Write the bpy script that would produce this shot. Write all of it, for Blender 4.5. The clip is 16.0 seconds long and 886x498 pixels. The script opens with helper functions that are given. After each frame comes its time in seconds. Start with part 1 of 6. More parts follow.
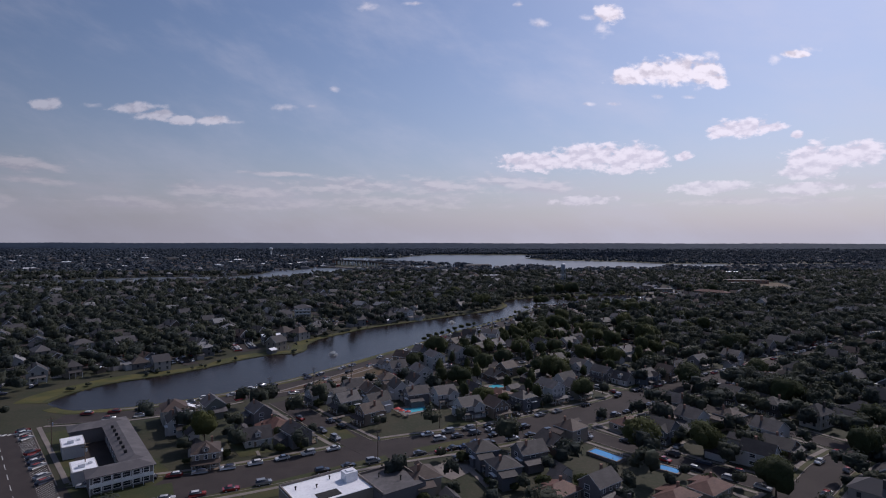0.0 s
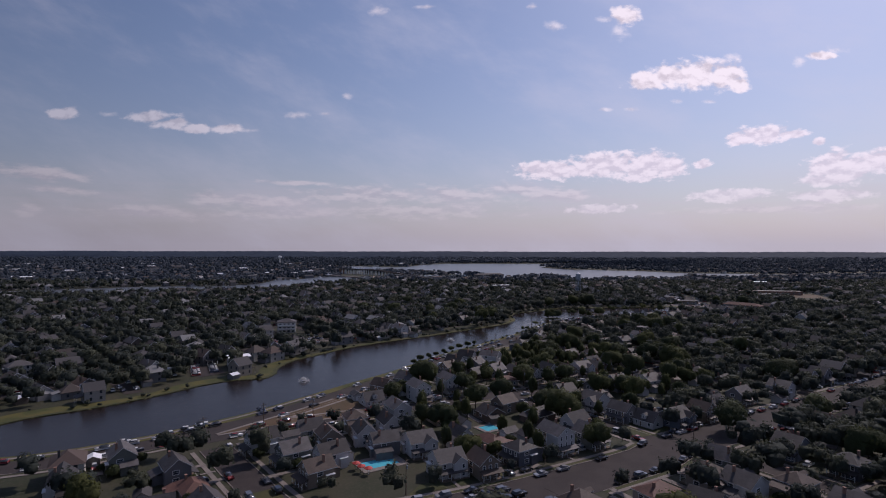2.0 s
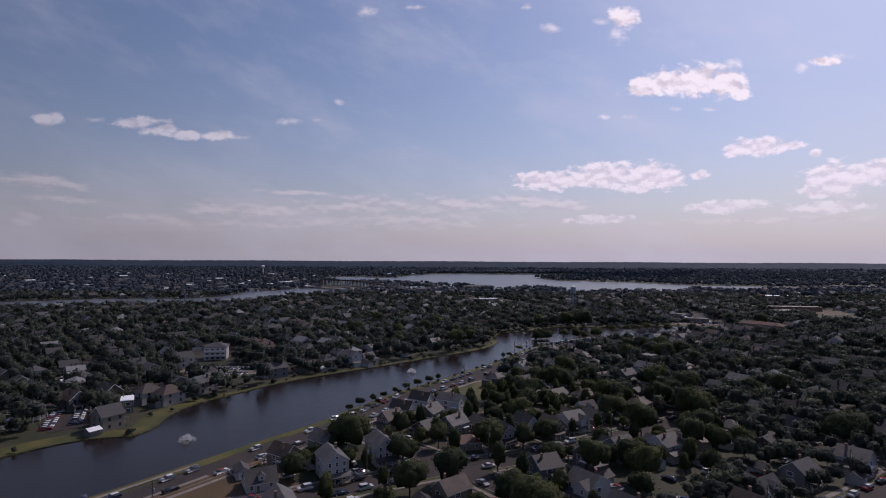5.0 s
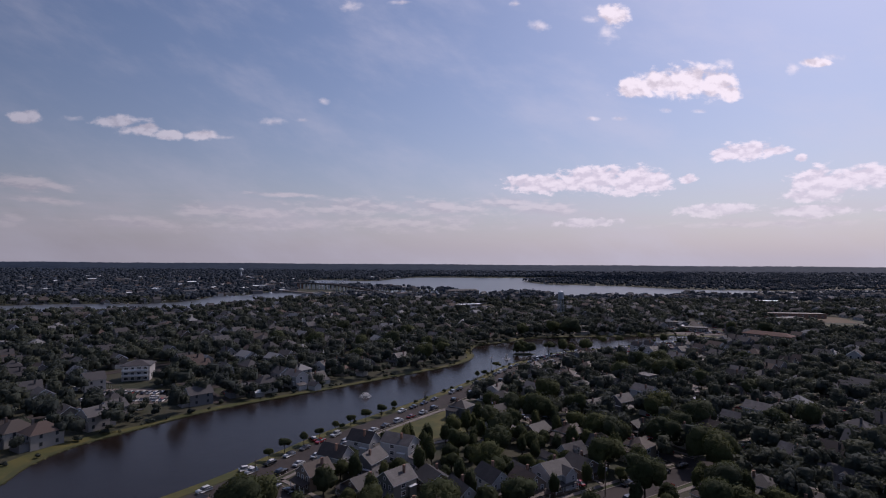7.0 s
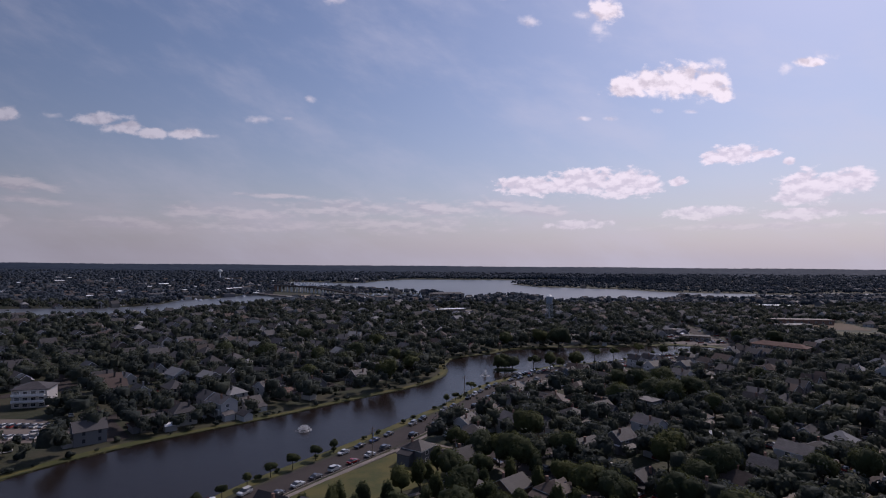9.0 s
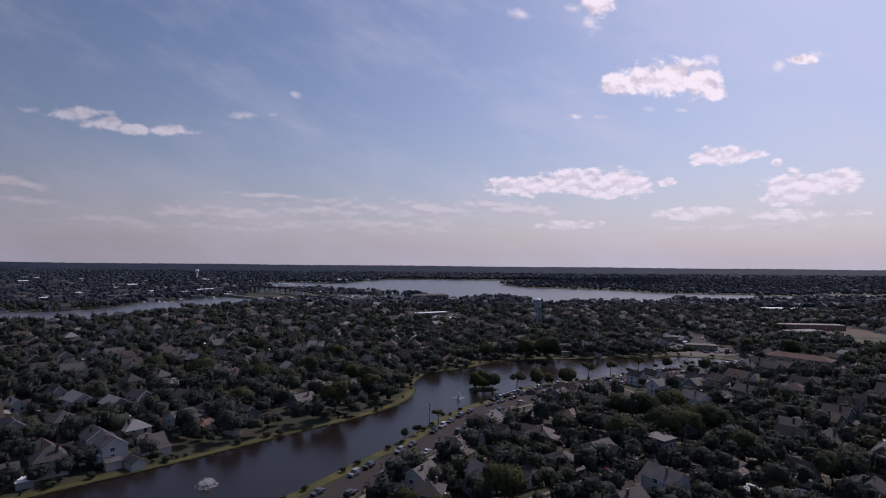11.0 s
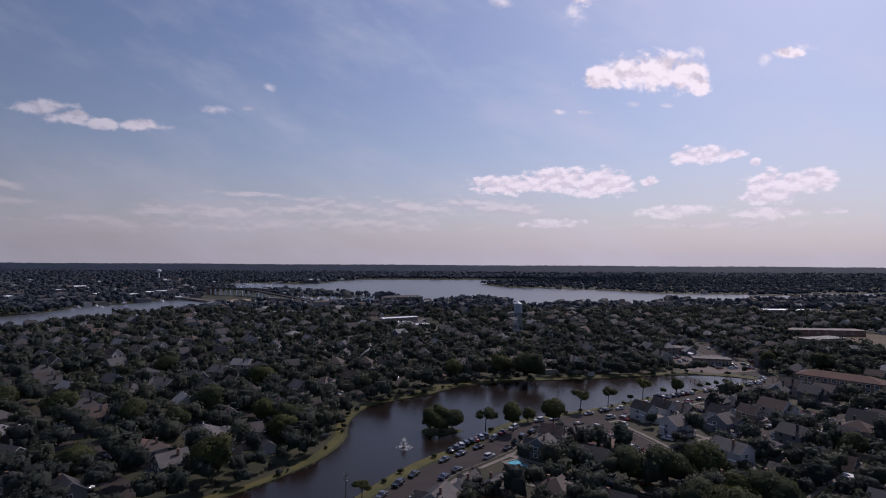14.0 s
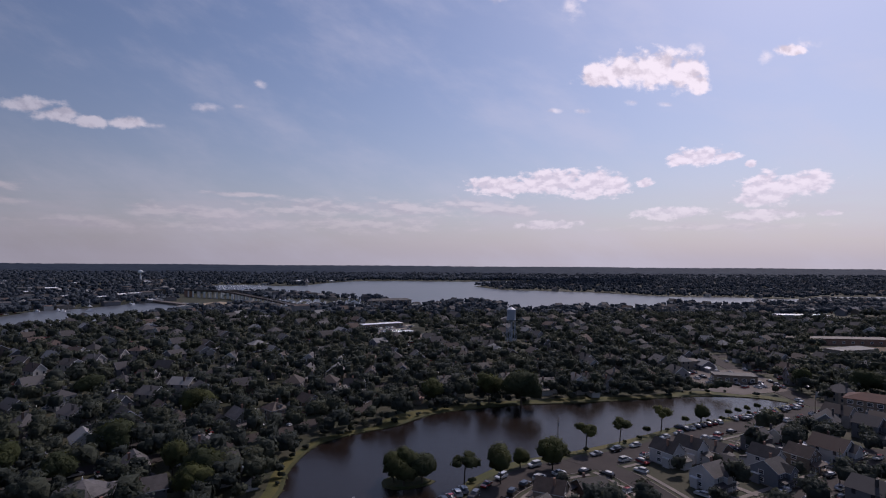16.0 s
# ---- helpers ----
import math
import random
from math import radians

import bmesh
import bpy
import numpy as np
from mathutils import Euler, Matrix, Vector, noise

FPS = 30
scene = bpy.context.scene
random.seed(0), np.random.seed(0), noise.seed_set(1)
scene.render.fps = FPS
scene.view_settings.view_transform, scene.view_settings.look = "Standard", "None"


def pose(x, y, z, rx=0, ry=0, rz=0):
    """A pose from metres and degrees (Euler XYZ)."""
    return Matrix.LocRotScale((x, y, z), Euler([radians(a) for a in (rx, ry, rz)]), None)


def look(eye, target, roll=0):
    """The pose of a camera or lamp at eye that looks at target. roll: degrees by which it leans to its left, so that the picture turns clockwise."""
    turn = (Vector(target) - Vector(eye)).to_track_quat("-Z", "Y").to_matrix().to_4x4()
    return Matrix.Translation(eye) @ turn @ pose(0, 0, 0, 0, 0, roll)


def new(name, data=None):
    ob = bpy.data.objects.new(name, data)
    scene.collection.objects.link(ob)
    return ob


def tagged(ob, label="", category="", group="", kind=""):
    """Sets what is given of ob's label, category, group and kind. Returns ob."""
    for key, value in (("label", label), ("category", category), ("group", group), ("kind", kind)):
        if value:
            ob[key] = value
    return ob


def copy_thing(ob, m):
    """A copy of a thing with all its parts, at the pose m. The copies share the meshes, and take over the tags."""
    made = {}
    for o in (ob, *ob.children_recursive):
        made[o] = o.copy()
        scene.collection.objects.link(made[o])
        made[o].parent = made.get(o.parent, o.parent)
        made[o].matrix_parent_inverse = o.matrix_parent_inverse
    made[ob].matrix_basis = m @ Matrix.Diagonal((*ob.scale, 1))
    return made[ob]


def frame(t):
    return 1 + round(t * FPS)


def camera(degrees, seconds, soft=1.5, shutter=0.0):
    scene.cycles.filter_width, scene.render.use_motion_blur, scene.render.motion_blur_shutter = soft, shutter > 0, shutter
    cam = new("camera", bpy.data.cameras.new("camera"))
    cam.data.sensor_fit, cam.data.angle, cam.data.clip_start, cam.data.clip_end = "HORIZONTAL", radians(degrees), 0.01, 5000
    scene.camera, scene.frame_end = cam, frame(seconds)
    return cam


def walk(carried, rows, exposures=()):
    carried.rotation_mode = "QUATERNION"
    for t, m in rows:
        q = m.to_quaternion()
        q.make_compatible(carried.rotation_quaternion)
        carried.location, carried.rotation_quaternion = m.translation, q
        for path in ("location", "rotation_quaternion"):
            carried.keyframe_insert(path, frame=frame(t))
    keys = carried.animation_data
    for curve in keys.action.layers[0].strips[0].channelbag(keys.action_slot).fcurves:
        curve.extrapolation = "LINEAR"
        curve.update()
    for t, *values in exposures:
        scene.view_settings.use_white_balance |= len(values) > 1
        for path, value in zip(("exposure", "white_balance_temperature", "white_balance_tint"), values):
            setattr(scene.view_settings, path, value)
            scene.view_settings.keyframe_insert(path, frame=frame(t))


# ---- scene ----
cam = camera(76.8, 16.0, soft=1.08)
PATH = [
    (0, (-0.695, 1.047, 72.324), (-0.601, 3.044, 72.276), 0.1),
    (0.5, (2.98, 13.237, 71.978), (3.057, 15.235, 71.94), 0.0),
    (1, (6.977, 25.73, 71.614), (7.039, 27.729, 71.584), 0.0),
    (1.5, (11.246, 38.201, 71.397), (11.293, 40.201, 71.375), 0.0),
    (2, (15.529, 50.975, 71.127), (15.565, 52.975, 71.109), 0.1),
    (2.5, (19.827, 63.731, 70.987), (19.86, 65.731, 70.977), 0.2),
    (3, (23.639, 76.693, 70.684), (23.662, 78.693, 70.678), 0.3),
    (3.5, (27.927, 89.801, 70.472), (27.95, 91.8, 70.473), 0.2),
    (4, (31.835, 102.722, 70.49), (31.863, 104.721, 70.497), 0.2),
    (6.5, (51.881, 169.569, 69.707), (51.95, 171.567, 69.734), 0.4),
    (7, (55.743, 182.711, 69.659), (55.821, 184.709, 69.687), 0.4),
    (7.5, (59.734, 195.511, 69.732), (59.819, 197.509, 69.762), 0.4),
    (8, (63.796, 208.407, 69.568), (63.886, 210.404, 69.601), 0.5),
    (8.5, (67.573, 221.358, 69.294), (67.672, 223.355, 69.329), 0.5),
    (9, (71.313, 234.717, 69.232), (71.422, 236.713, 69.266), 0.5),
    (9.5, (75.376, 248.399, 69.043), (75.504, 250.395, 69.077), 0.4),
    (10, (79.22, 262.143, 69.01), (79.357, 264.138, 69.044), 0.5),
    (12.5, (97.675, 327.305, 68.471), (97.84, 329.297, 68.503), 0.5),
    (13, (101.291, 339.813, 68.268), (101.477, 341.804, 68.299), 0.5),
    (13.5, (104.87, 352.055, 68.112), (105.062, 354.046, 68.143), 0.5),
    (14, (108.49, 364.245, 68.106), (108.688, 366.235, 68.136), 0.4),
    (14.5, (112.067, 376.459, 68.155), (112.268, 378.449, 68.186), 0.4),
    (15, (115.298, 388.821, 67.701), (115.504, 390.81, 67.734), 0.4),
    (15.5, (118.724, 400.88, 67.653), (118.932, 402.869, 67.687), 0.5),
    (16, (122.348, 413.509, 67.584), (122.559, 415.497, 67.618), 0.5),
]
walk(cam, [(t, look(eye, target, roll)) for t, eye, target, roll in PATH], exposures=[(0.0, -0.42, 6080, 20), (2.0, -0.42, 6280, 25), (16.0, -0.42, 6280, 25)])


# ---------------------------------------------------------------- light and sky
SUN_AZ, SUN_EL = radians(42), radians(46)      # azimuth from +y towards +x
world = bpy.data.worlds.new("sky")
scene.world = world
world.use_nodes = True


class Nodes:
    """A short hand for building node trees."""

    def __init__(self, tree):
        self.n, self.l = tree.nodes, tree.links
        self.n.clear()

    def add(self, kind, *ins, operation="", use_clamp=False):
        node = self.n.new(kind)
        if operation:
            node.operation = operation
        if use_clamp:
            node.use_clamp = True
        for k, v in enumerate(ins):
            self.put(node, k, v)
        return node

    def put(self, node, k, v):
        if v is None:
            return
        if isinstance(v, bpy.types.NodeSocket):
            self.l.new(v, node.inputs[k])
        elif isinstance(v, bpy.types.Node):
            self.l.new(v.outputs[0], node.inputs[k])
        else:
            node.inputs[k].default_value = v

    def math(self, op, a, b=None, c=None, clamp=False):
        return self.add("ShaderNodeMath", a, b, c, operation=op, use_clamp=clamp).outputs[0]

    def vec(self, op, a, b=None):
        node = self.add("ShaderNodeVectorMath", a, None if op == "SCALE" else b, operation=op)
        if op == "SCALE":
            self.put(node, 3, b)
        return node.outputs["Value"] if op in ("LENGTH", "DOT_PRODUCT", "DISTANCE") else node.outputs[0]

    def mix(self, f, a, b):
        node = self.n.new("ShaderNodeMix")
        node.data_type = "RGBA"
        for k, v in ((0, f), (6, a), (7, b)):
            self.put(node, k, v)
        return node.outputs[2]

    def noise(self, vector, scale, detail=4.0, rough=0.55):
        node = self.n.new("ShaderNodeTexNoise")
        self.put(node, 0, vector)
        node.inputs["Scale"].default_value, node.inputs["Detail"].default_value = scale, detail
        node.inputs["Roughness"].default_value = rough
        return node.outputs[0]

    def ramp(self, f, stops, interpolation="LINEAR"):
        node = self.n.new("ShaderNodeValToRGB")
        node.color_ramp.interpolation = interpolation
        el = node.color_ramp.elements
        while len(el) < len(stops):
            el.new(0.5)
        for e, (p, c) in zip(el, stops):
            e.position, e.color = p, (*c, 1.0) if len(c) == 3 else (c[0], c[0], c[0], 1.0)
        self.put(node, 0, f)
        return node.outputs[0]

    def span(self, f, a, b, c=0.0, d=1.0, smooth=True):
        node = self.n.new("ShaderNodeMapRange")
        if smooth:
            node.interpolation_type = "SMOOTHSTEP"
        for k, v in enumerate((f, a, b, c, d)):
            self.put(node, k, v)
        return node.outputs[0]


# far clouds of the sky: bearing and height of the middle, half width and half height, in degrees
FAR_CLOUDS = ((30.6, 9.6, 2.3, 0.85), (32.8, 9.5, 1.3, 0.44), (28.7, 9.5, 0.9, 0.61), (34.9, 8.7, 0.5, 0.34), (25.9, 7.4, 0.8, 0.47), (12.1, 7.4, 3.5, 0.96),
              (17.1, 7.7, 4.0, 1.32), (20.8, 7.4, 2.8, 1.41), (23.1, 7.3, 1.3, 1.18), (36.5, 6.4, 2.5, 1.43), (39.3, 6.8, 2.0, 1.01), (35.3, 5.4, 1.6, 0.58),
              (28.0, 4.5, 3.3, 0.62), (35.7, 4.1, 2.9, 0.58), (40.7, 4.1, 0.7, 0.27), (16.5, 3.5, 3.0, 0.45))
# the long low bank of cloud over the horizon, in the same measures
LOW_BANK = ((32.4, 3.1, 8.0, 0.4), (-35.5, 2.8, 1.1, 0.55), (-19.7, 4.1, 4.6, 0.85), (-15.1, 4.1, 3.8, 0.77), (-6.9, 4.8, 6.9, 1.14), (2.3, 5.0, 5.8, 1.04), (9.2, 5.4, 4.5, 0.91),
            (12.6, 4.9, 3.9, 0.79), (-25.8, 2.8, 5.7, 0.71), (-16.1, 2.9, 8.7, 0.77), (-2.3, 3.3, 10.4, 0.92), (-13.5, 6.0, 3.3, 0.28), (-34.3, 5.8, 4.0, 0.75), (-33.2, 4.5, 2.6, 0.4))


def sun_way():
    return Vector((math.sin(SUN_AZ) * math.cos(SUN_EL), math.cos(SUN_AZ) * math.cos(SUN_EL), math.sin(SUN_EL)))


def build_world():
    w = Nodes(world.node_tree)
    sky = w.add("ShaderNodeTexSky")
    sky.sky_type, sky.sun_disc, sky.sun_elevation, sky.sun_rotation = "NISHITA", False, SUN_EL, SUN_AZ
    sky.altitude, sky.air_density, sky.dust_density, sky.ozone_density = 0, 1.0, 1.1, 3.0
    d = w.add("ShaderNodeTexCoord").outputs["Generated"]
    xyz = w.add("ShaderNodeSeparateXYZ", d)
    bearing = w.math("MULTIPLY", w.math("ARCTAN2", xyz.outputs[0], xyz.outputs[1]), 180 / math.pi)
    height = w.math("MULTIPLY", w.math("ARCSINE", xyz.outputs[2]), 180 / math.pi)
    # haze is brighter on the sun's side
    side = w.math("COSINE", w.math("MULTIPLY", w.math("SUBTRACT", bearing, math.degrees(SUN_AZ) - 14), math.pi / 180))
    side = w.span(side, -1.0, 1.0, 0.55, 1.22, False)
    haze = w.math("POWER", 0.5, w.math("DIVIDE", w.math("MAXIMUM", height, 0.0), 4.5))
    base = w.mix(w.math("MULTIPLY", haze, 0.92), sky, w.vec("SCALE", (4.95, 4.85, 5.35), side))
    # thin high veil, streaked
    p = w.add("ShaderNodeCombineXYZ", w.math("ADD", bearing, height), w.math("MULTIPLY", height, 1.6), 0.0).outputs[0]
    veil = w.span(w.noise(p, 0.07, 6, 0.6), 0.42, 0.72, 0.0, 0.34)
    base = w.mix(veil, base, w.vec("SCALE", (6.0, 6.2, 7.1), side))
    q = w.add("ShaderNodeCombineXYZ", bearing, height, 0.0).outputs[0]

    def puffs(table, vector, scale, amount, soft):
        """Cover of lumpy clouds: the nearest puff, less a ragged edge."""
        field = None
        for az, el, hw, hh in table:
            m = w.add("ShaderNodeVectorMath", w.vec("SUBTRACT", q, (az, el, 0)), (0.86 / hw, 0.9 / hh, 0), operation="MULTIPLY")
            r = w.math("SUBTRACT", 1.0, w.vec("LENGTH", m.outputs[0]))
            field = r if field is None else w.math("MAXIMUM", field, r)
        rag = w.noise(w.vec("MULTIPLY", q, vector), scale, 8, 0.6)
        edge = w.math("ADD", field, w.math("MULTIPLY", w.math("SUBTRACT", rag, 0.5), amount))
        # less cloud above a spot lets more light on it
        over = w.noise(w.vec("MULTIPLY", w.vec("ADD", q, (0.12, 0.42, 0.0)), vector), scale, 6, 0.55)
        under = w.noise(w.vec("MULTIPLY", q, vector), scale, 6, 0.55)
        return w.span(edge, -0.04, soft), w.math("SUBTRACT", under, over)

    # the low bank: pale, flat and soft
    cover, depth = puffs(LOW_BANK, (0.35, 1.0, 1.0), 1.1, 2.6, 0.9)
    sheet_noise = w.span(w.noise(w.vec("MULTIPLY", q, (0.12, 0.9, 1.0)), 0.8, 6, 0.6), 0.36, 0.66)
    bank_band = w.math("MULTIPLY", w.math("MULTIPLY", w.span(height, 0.6, 3.0), w.span(height, 7.6, 3.6)), sheet_noise)
    base = w.mix(w.math("MULTIPLY", bank_band, 0.30), base, w.vec("SCALE", (5.9, 5.5, 6.0), side))
    tone = w.mix(w.span(depth, -0.14, 0.12), (5.3, 5.0, 5.6, 1), (7.9, 7.3, 7.5, 1))
    base = w.mix(w.math("MULTIPLY", cover, w.span(height, 1.5, 6.0, 0.22, 0.52)), base, w.vec("SCALE", tone, side))
    # heaps of fair-weather cloud above it
    cover, depth = puffs(FAR_CLOUDS, (0.75, 1.25, 1.0), 0.95, 2.1, 0.4)
    tone = w.mix(w.span(depth, -0.16, 0.12), (6.9, 6.5, 7.1, 1), (9.3, 8.7, 9.0, 1))
    base = w.mix(w.math("MULTIPLY", cover, w.span(height, 2.5, 8.0, 0.42, 0.86)), base, w.vec("SCALE", tone, side))
    # the hazy sky is brightest towards the sun and dimmest a quarter turn from it
    toward = w.vec("DOT_PRODUCT", d, tuple(sun_way()))
    base = w.vec("SCALE", base, w.math("MAXIMUM", w.span(toward, 0.2, 0.9, 0.69, 1.02, False), w.span(toward, 0.2, -0.5, 0.69, 1.0, False)))
    bg = w.add("ShaderNodeBackground", base, 0.11)
    w.add("ShaderNodeOutputWorld", bg)


build_world()
sun = new("sun", bpy.data.lights.new("sun", "SUN"))
sun.data.energy, sun.data.angle, sun.data.color = 2.98, radians(0.6), (1.0, 0.93, 0.83)
sun_dir = sun_way()
sun.matrix_world = look(sun_dir * 1000, (0, 0, 0))


# ---------------------------------------------------------------- materials
def material(name):
    m = bpy.data.materials.new(name)
    m.use_nodes = True
    w = Nodes(m.node_tree)
    w.out = w.add("ShaderNodeOutputMaterial")
    w.bsdf = w.add("ShaderNodeBsdfPrincipled")
    w.l.new(w.bsdf.outputs[0], w.out.inputs[0])
    w.pos = w.add("ShaderNodeNewGeometry").outputs["Position"]
    return m, w


def setp(w, colour=None, rough=None, metal=None, spec=None, bump=None, strength=0.4, distance=0.05):
    b = w.bsdf
    for key, v in (("Base Color", colour), ("Roughness", rough), ("Metallic", metal), ("Specular IOR Level", spec)):
        if v is None:
            continue
        if isinstance(v, bpy.types.NodeSocket):
            w.l.new(v, b.inputs[key])
        else:
            b.inputs[key].default_value = (*v, 1) if isinstance(v, tuple) else v
    if bump is not None:
        n = w.n.new("ShaderNodeBump")
        n.inputs["Strength"].default_value, n.inputs["Distance"].default_value = strength, distance
        w.l.new(bump, n.inputs["Height"])
        w.l.new(n.outputs[0], b.inputs["Normal"])


def two_scale(name, a, b, c, big, small, rough=0.85, spec=0.3, bump=0.0, amount=0.5):
    """A surface of two colours in large patches with grain of a third."""
    m, w = material(name)
    f1 = w.span(w.noise(w.pos, big, 4), 0.38, 0.62)
    f2 = w.noise(w.pos, small, 5, 0.65)
    col = w.mix(w.math("MULTIPLY", w.span(f2, 0.45, 0.7), amount), w.mix(f1, (*a, 1), (*b, 1)), (*c, 1))
    setp(w, col, rough, None, spec, f2 if bump else None, bump, 0.1)
    return m


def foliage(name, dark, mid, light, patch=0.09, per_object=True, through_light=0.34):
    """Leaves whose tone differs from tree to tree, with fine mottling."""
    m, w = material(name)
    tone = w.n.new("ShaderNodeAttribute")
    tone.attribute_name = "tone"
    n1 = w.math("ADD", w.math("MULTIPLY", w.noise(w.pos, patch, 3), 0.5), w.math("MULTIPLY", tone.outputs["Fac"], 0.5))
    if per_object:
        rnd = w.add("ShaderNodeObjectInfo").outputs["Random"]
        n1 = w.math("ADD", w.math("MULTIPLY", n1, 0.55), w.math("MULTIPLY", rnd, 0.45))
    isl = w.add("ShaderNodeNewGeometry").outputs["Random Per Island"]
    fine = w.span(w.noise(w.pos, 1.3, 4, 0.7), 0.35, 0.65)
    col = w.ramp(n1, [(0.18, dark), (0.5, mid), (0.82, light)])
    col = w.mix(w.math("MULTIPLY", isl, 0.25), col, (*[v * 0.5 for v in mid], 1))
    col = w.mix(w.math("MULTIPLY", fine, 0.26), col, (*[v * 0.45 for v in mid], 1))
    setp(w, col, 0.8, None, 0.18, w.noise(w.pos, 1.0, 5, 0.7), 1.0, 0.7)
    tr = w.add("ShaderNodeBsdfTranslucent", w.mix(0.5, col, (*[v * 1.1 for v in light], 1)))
    mx = w.add("ShaderNodeMixShader", through_light, w.bsdf, tr)
    w.l.new(mx.outputs[0], w.out.inputs[0])
    return m


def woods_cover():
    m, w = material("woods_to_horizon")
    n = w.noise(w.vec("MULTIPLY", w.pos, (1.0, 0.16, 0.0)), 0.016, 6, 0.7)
    # aerial haze is put into the colour: canopy greens shifted to dark blue
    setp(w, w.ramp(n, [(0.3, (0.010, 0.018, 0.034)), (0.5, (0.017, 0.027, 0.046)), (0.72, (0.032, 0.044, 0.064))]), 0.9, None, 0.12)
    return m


def water(name, deep, wave, strength, rough):
    m, w = material(name)
    v = w.vec("MULTIPLY", w.pos, (1.0, 0.55, 1.0))
    big, small = w.noise(v, wave * 0.22, 3), w.noise(v, wave, 4, 0.6)
    h = w.math("ADD", w.math("MULTIPLY", big, 0.6), w.math("MULTIPLY", small, 0.4))
    murk = w.mix(w.noise(w.pos, 0.012, 3), (*deep, 1), (*[c * 1.5 for c in deep], 1))
    setp(w, murk, rough, 0.0, 0.42, h, strength, 0.25)
    w.bsdf.inputs["IOR"].default_value = 1.33
    return m


M = {}
M["ground"] = two_scale("soil_and_grass", (0.042, 0.040, 0.022), (0.026, 0.032, 0.014), (0.070, 0.056, 0.042), 0.05, 0.9)
M["lawn"] = two_scale("lawn", (0.058, 0.055, 0.018), (0.032, 0.042, 0.013), (0.075, 0.06, 0.03), 0.09, 1.4, bump=0.5)
M["bank"] = two_scale("bank_grass", (0.095, 0.084, 0.022), (0.050, 0.058, 0.015), (0.090, 0.068, 0.032), 0.08, 1.1, bump=0.6)
M["reed"] = two_scale("reeds", (0.06, 0.058, 0.02), (0.038, 0.046, 0.014), (0.09, 0.076, 0.034), 0.3, 2.0)
M["dry"] = two_scale("dry_grass", (0.100, 0.060, 0.034), (0.078, 0.052, 0.025), (0.055, 0.055, 0.02), 0.1, 1.0)
M["asphalt"] = two_scale("asphalt", (0.044, 0.035, 0.033), (0.034, 0.027, 0.026), (0.062, 0.050, 0.047), 0.12, 3.0, rough=0.9)
M["lot"] = two_scale("worn_asphalt", (0.15, 0.125, 0.11), (0.12, 0.10, 0.092), (0.19, 0.16, 0.14), 0.1, 2.0, rough=0.9)
M["concrete"] = two_scale("pale_concrete", (0.23, 0.197, 0.175), (0.18, 0.155, 0.14), (0.13, 0.11, 0.10), 0.2, 2.5)
M["sand"] = two_scale("sand", (0.33, 0.26, 0.19), (0.26, 0.21, 0.15), (0.2, 0.17, 0.12), 0.1, 1.5)
M["line"] = two_scale("road_paint", (0.6, 0.6, 0.58), (0.5, 0.5, 0.48), (0.3, 0.3, 0.3), 0.5, 6.0)
M["flatroof"] = two_scale("white_roof_membrane", (0.82, 0.82, 0.84), (0.74, 0.74, 0.77), (0.55, 0.55, 0.57), 0.12, 1.5, rough=0.6)
M["greyroof"] = two_scale("grey_shingle", (0.13, 0.12, 0.125), (0.10, 0.093, 0.098), (0.07, 0.065, 0.07), 0.25, 3.0)
M["redroof"] = two_scale("red_brown_roof", (0.115, 0.055, 0.042), (0.09, 0.046, 0.038), (0.06, 0.038, 0.033), 0.2, 3.0)
M["white"] = two_scale("white_paint", (0.78, 0.78, 0.78), (0.70, 0.70, 0.71), (0.5, 0.49, 0.47), 0.4, 3.0, rough=0.6)
M["brick"] = two_scale("brick_wall", (0.26, 0.15, 0.11), (0.21, 0.12, 0.09), (0.30, 0.2, 0.16), 0.5, 4.0)
M["wood"] = two_scale("weathered_wood", (0.19, 0.14, 0.10), (0.14, 0.105, 0.08), (0.09, 0.07, 0.055), 1.0, 8.0)
M["dark"] = two_scale("dark_rubber", (0.02, 0.02, 0.02), (0.03, 0.03, 0.03), (0.04, 0.04, 0.04), 1.0, 9.0)
M["bark"] = two_scale("bark", (0.07, 0.055, 0.042), (0.05, 0.04, 0.03), (0.10, 0.08, 0.06), 1.0, 7.0)
M["steel"] = two_scale("painted_steel", (0.30, 0.35, 0.41), (0.25, 0.29, 0.35), (0.3, 0.32, 0.35), 0.2, 2.0, rough=0.5)
M["pale_steel"] = two_scale("white_steel", (0.75, 0.76, 0.78), (0.68, 0.69, 0.72), (0.5, 0.5, 0.5), 0.2, 2.0, rough=0.5)
M["leaf"] = foliage("leaves", (0.046, 0.059, 0.034), (0.062, 0.077, 0.035), (0.110, 0.118, 0.040))
# same leaves with extra blue mixed in to stand for haze over the town
M["leaf_far_hazed"] = foliage("leaves_far", (0.044, 0.056, 0.056), (0.062, 0.075, 0.064), (0.102, 0.110, 0.072), 0.035, False)
# blue-grey of the far air is painted into this leaf colour as haze
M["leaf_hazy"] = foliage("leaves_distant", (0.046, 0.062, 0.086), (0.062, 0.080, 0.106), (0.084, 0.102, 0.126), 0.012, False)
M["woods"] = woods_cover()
M["lake"] = water("lake_water", (0.012, 0.008, 0.0065), 1.1, 0.62, 0.22)
M["bay"] = water("bay_water", (0.07, 0.075, 0.085), 0.25, 0.3, 0.28)


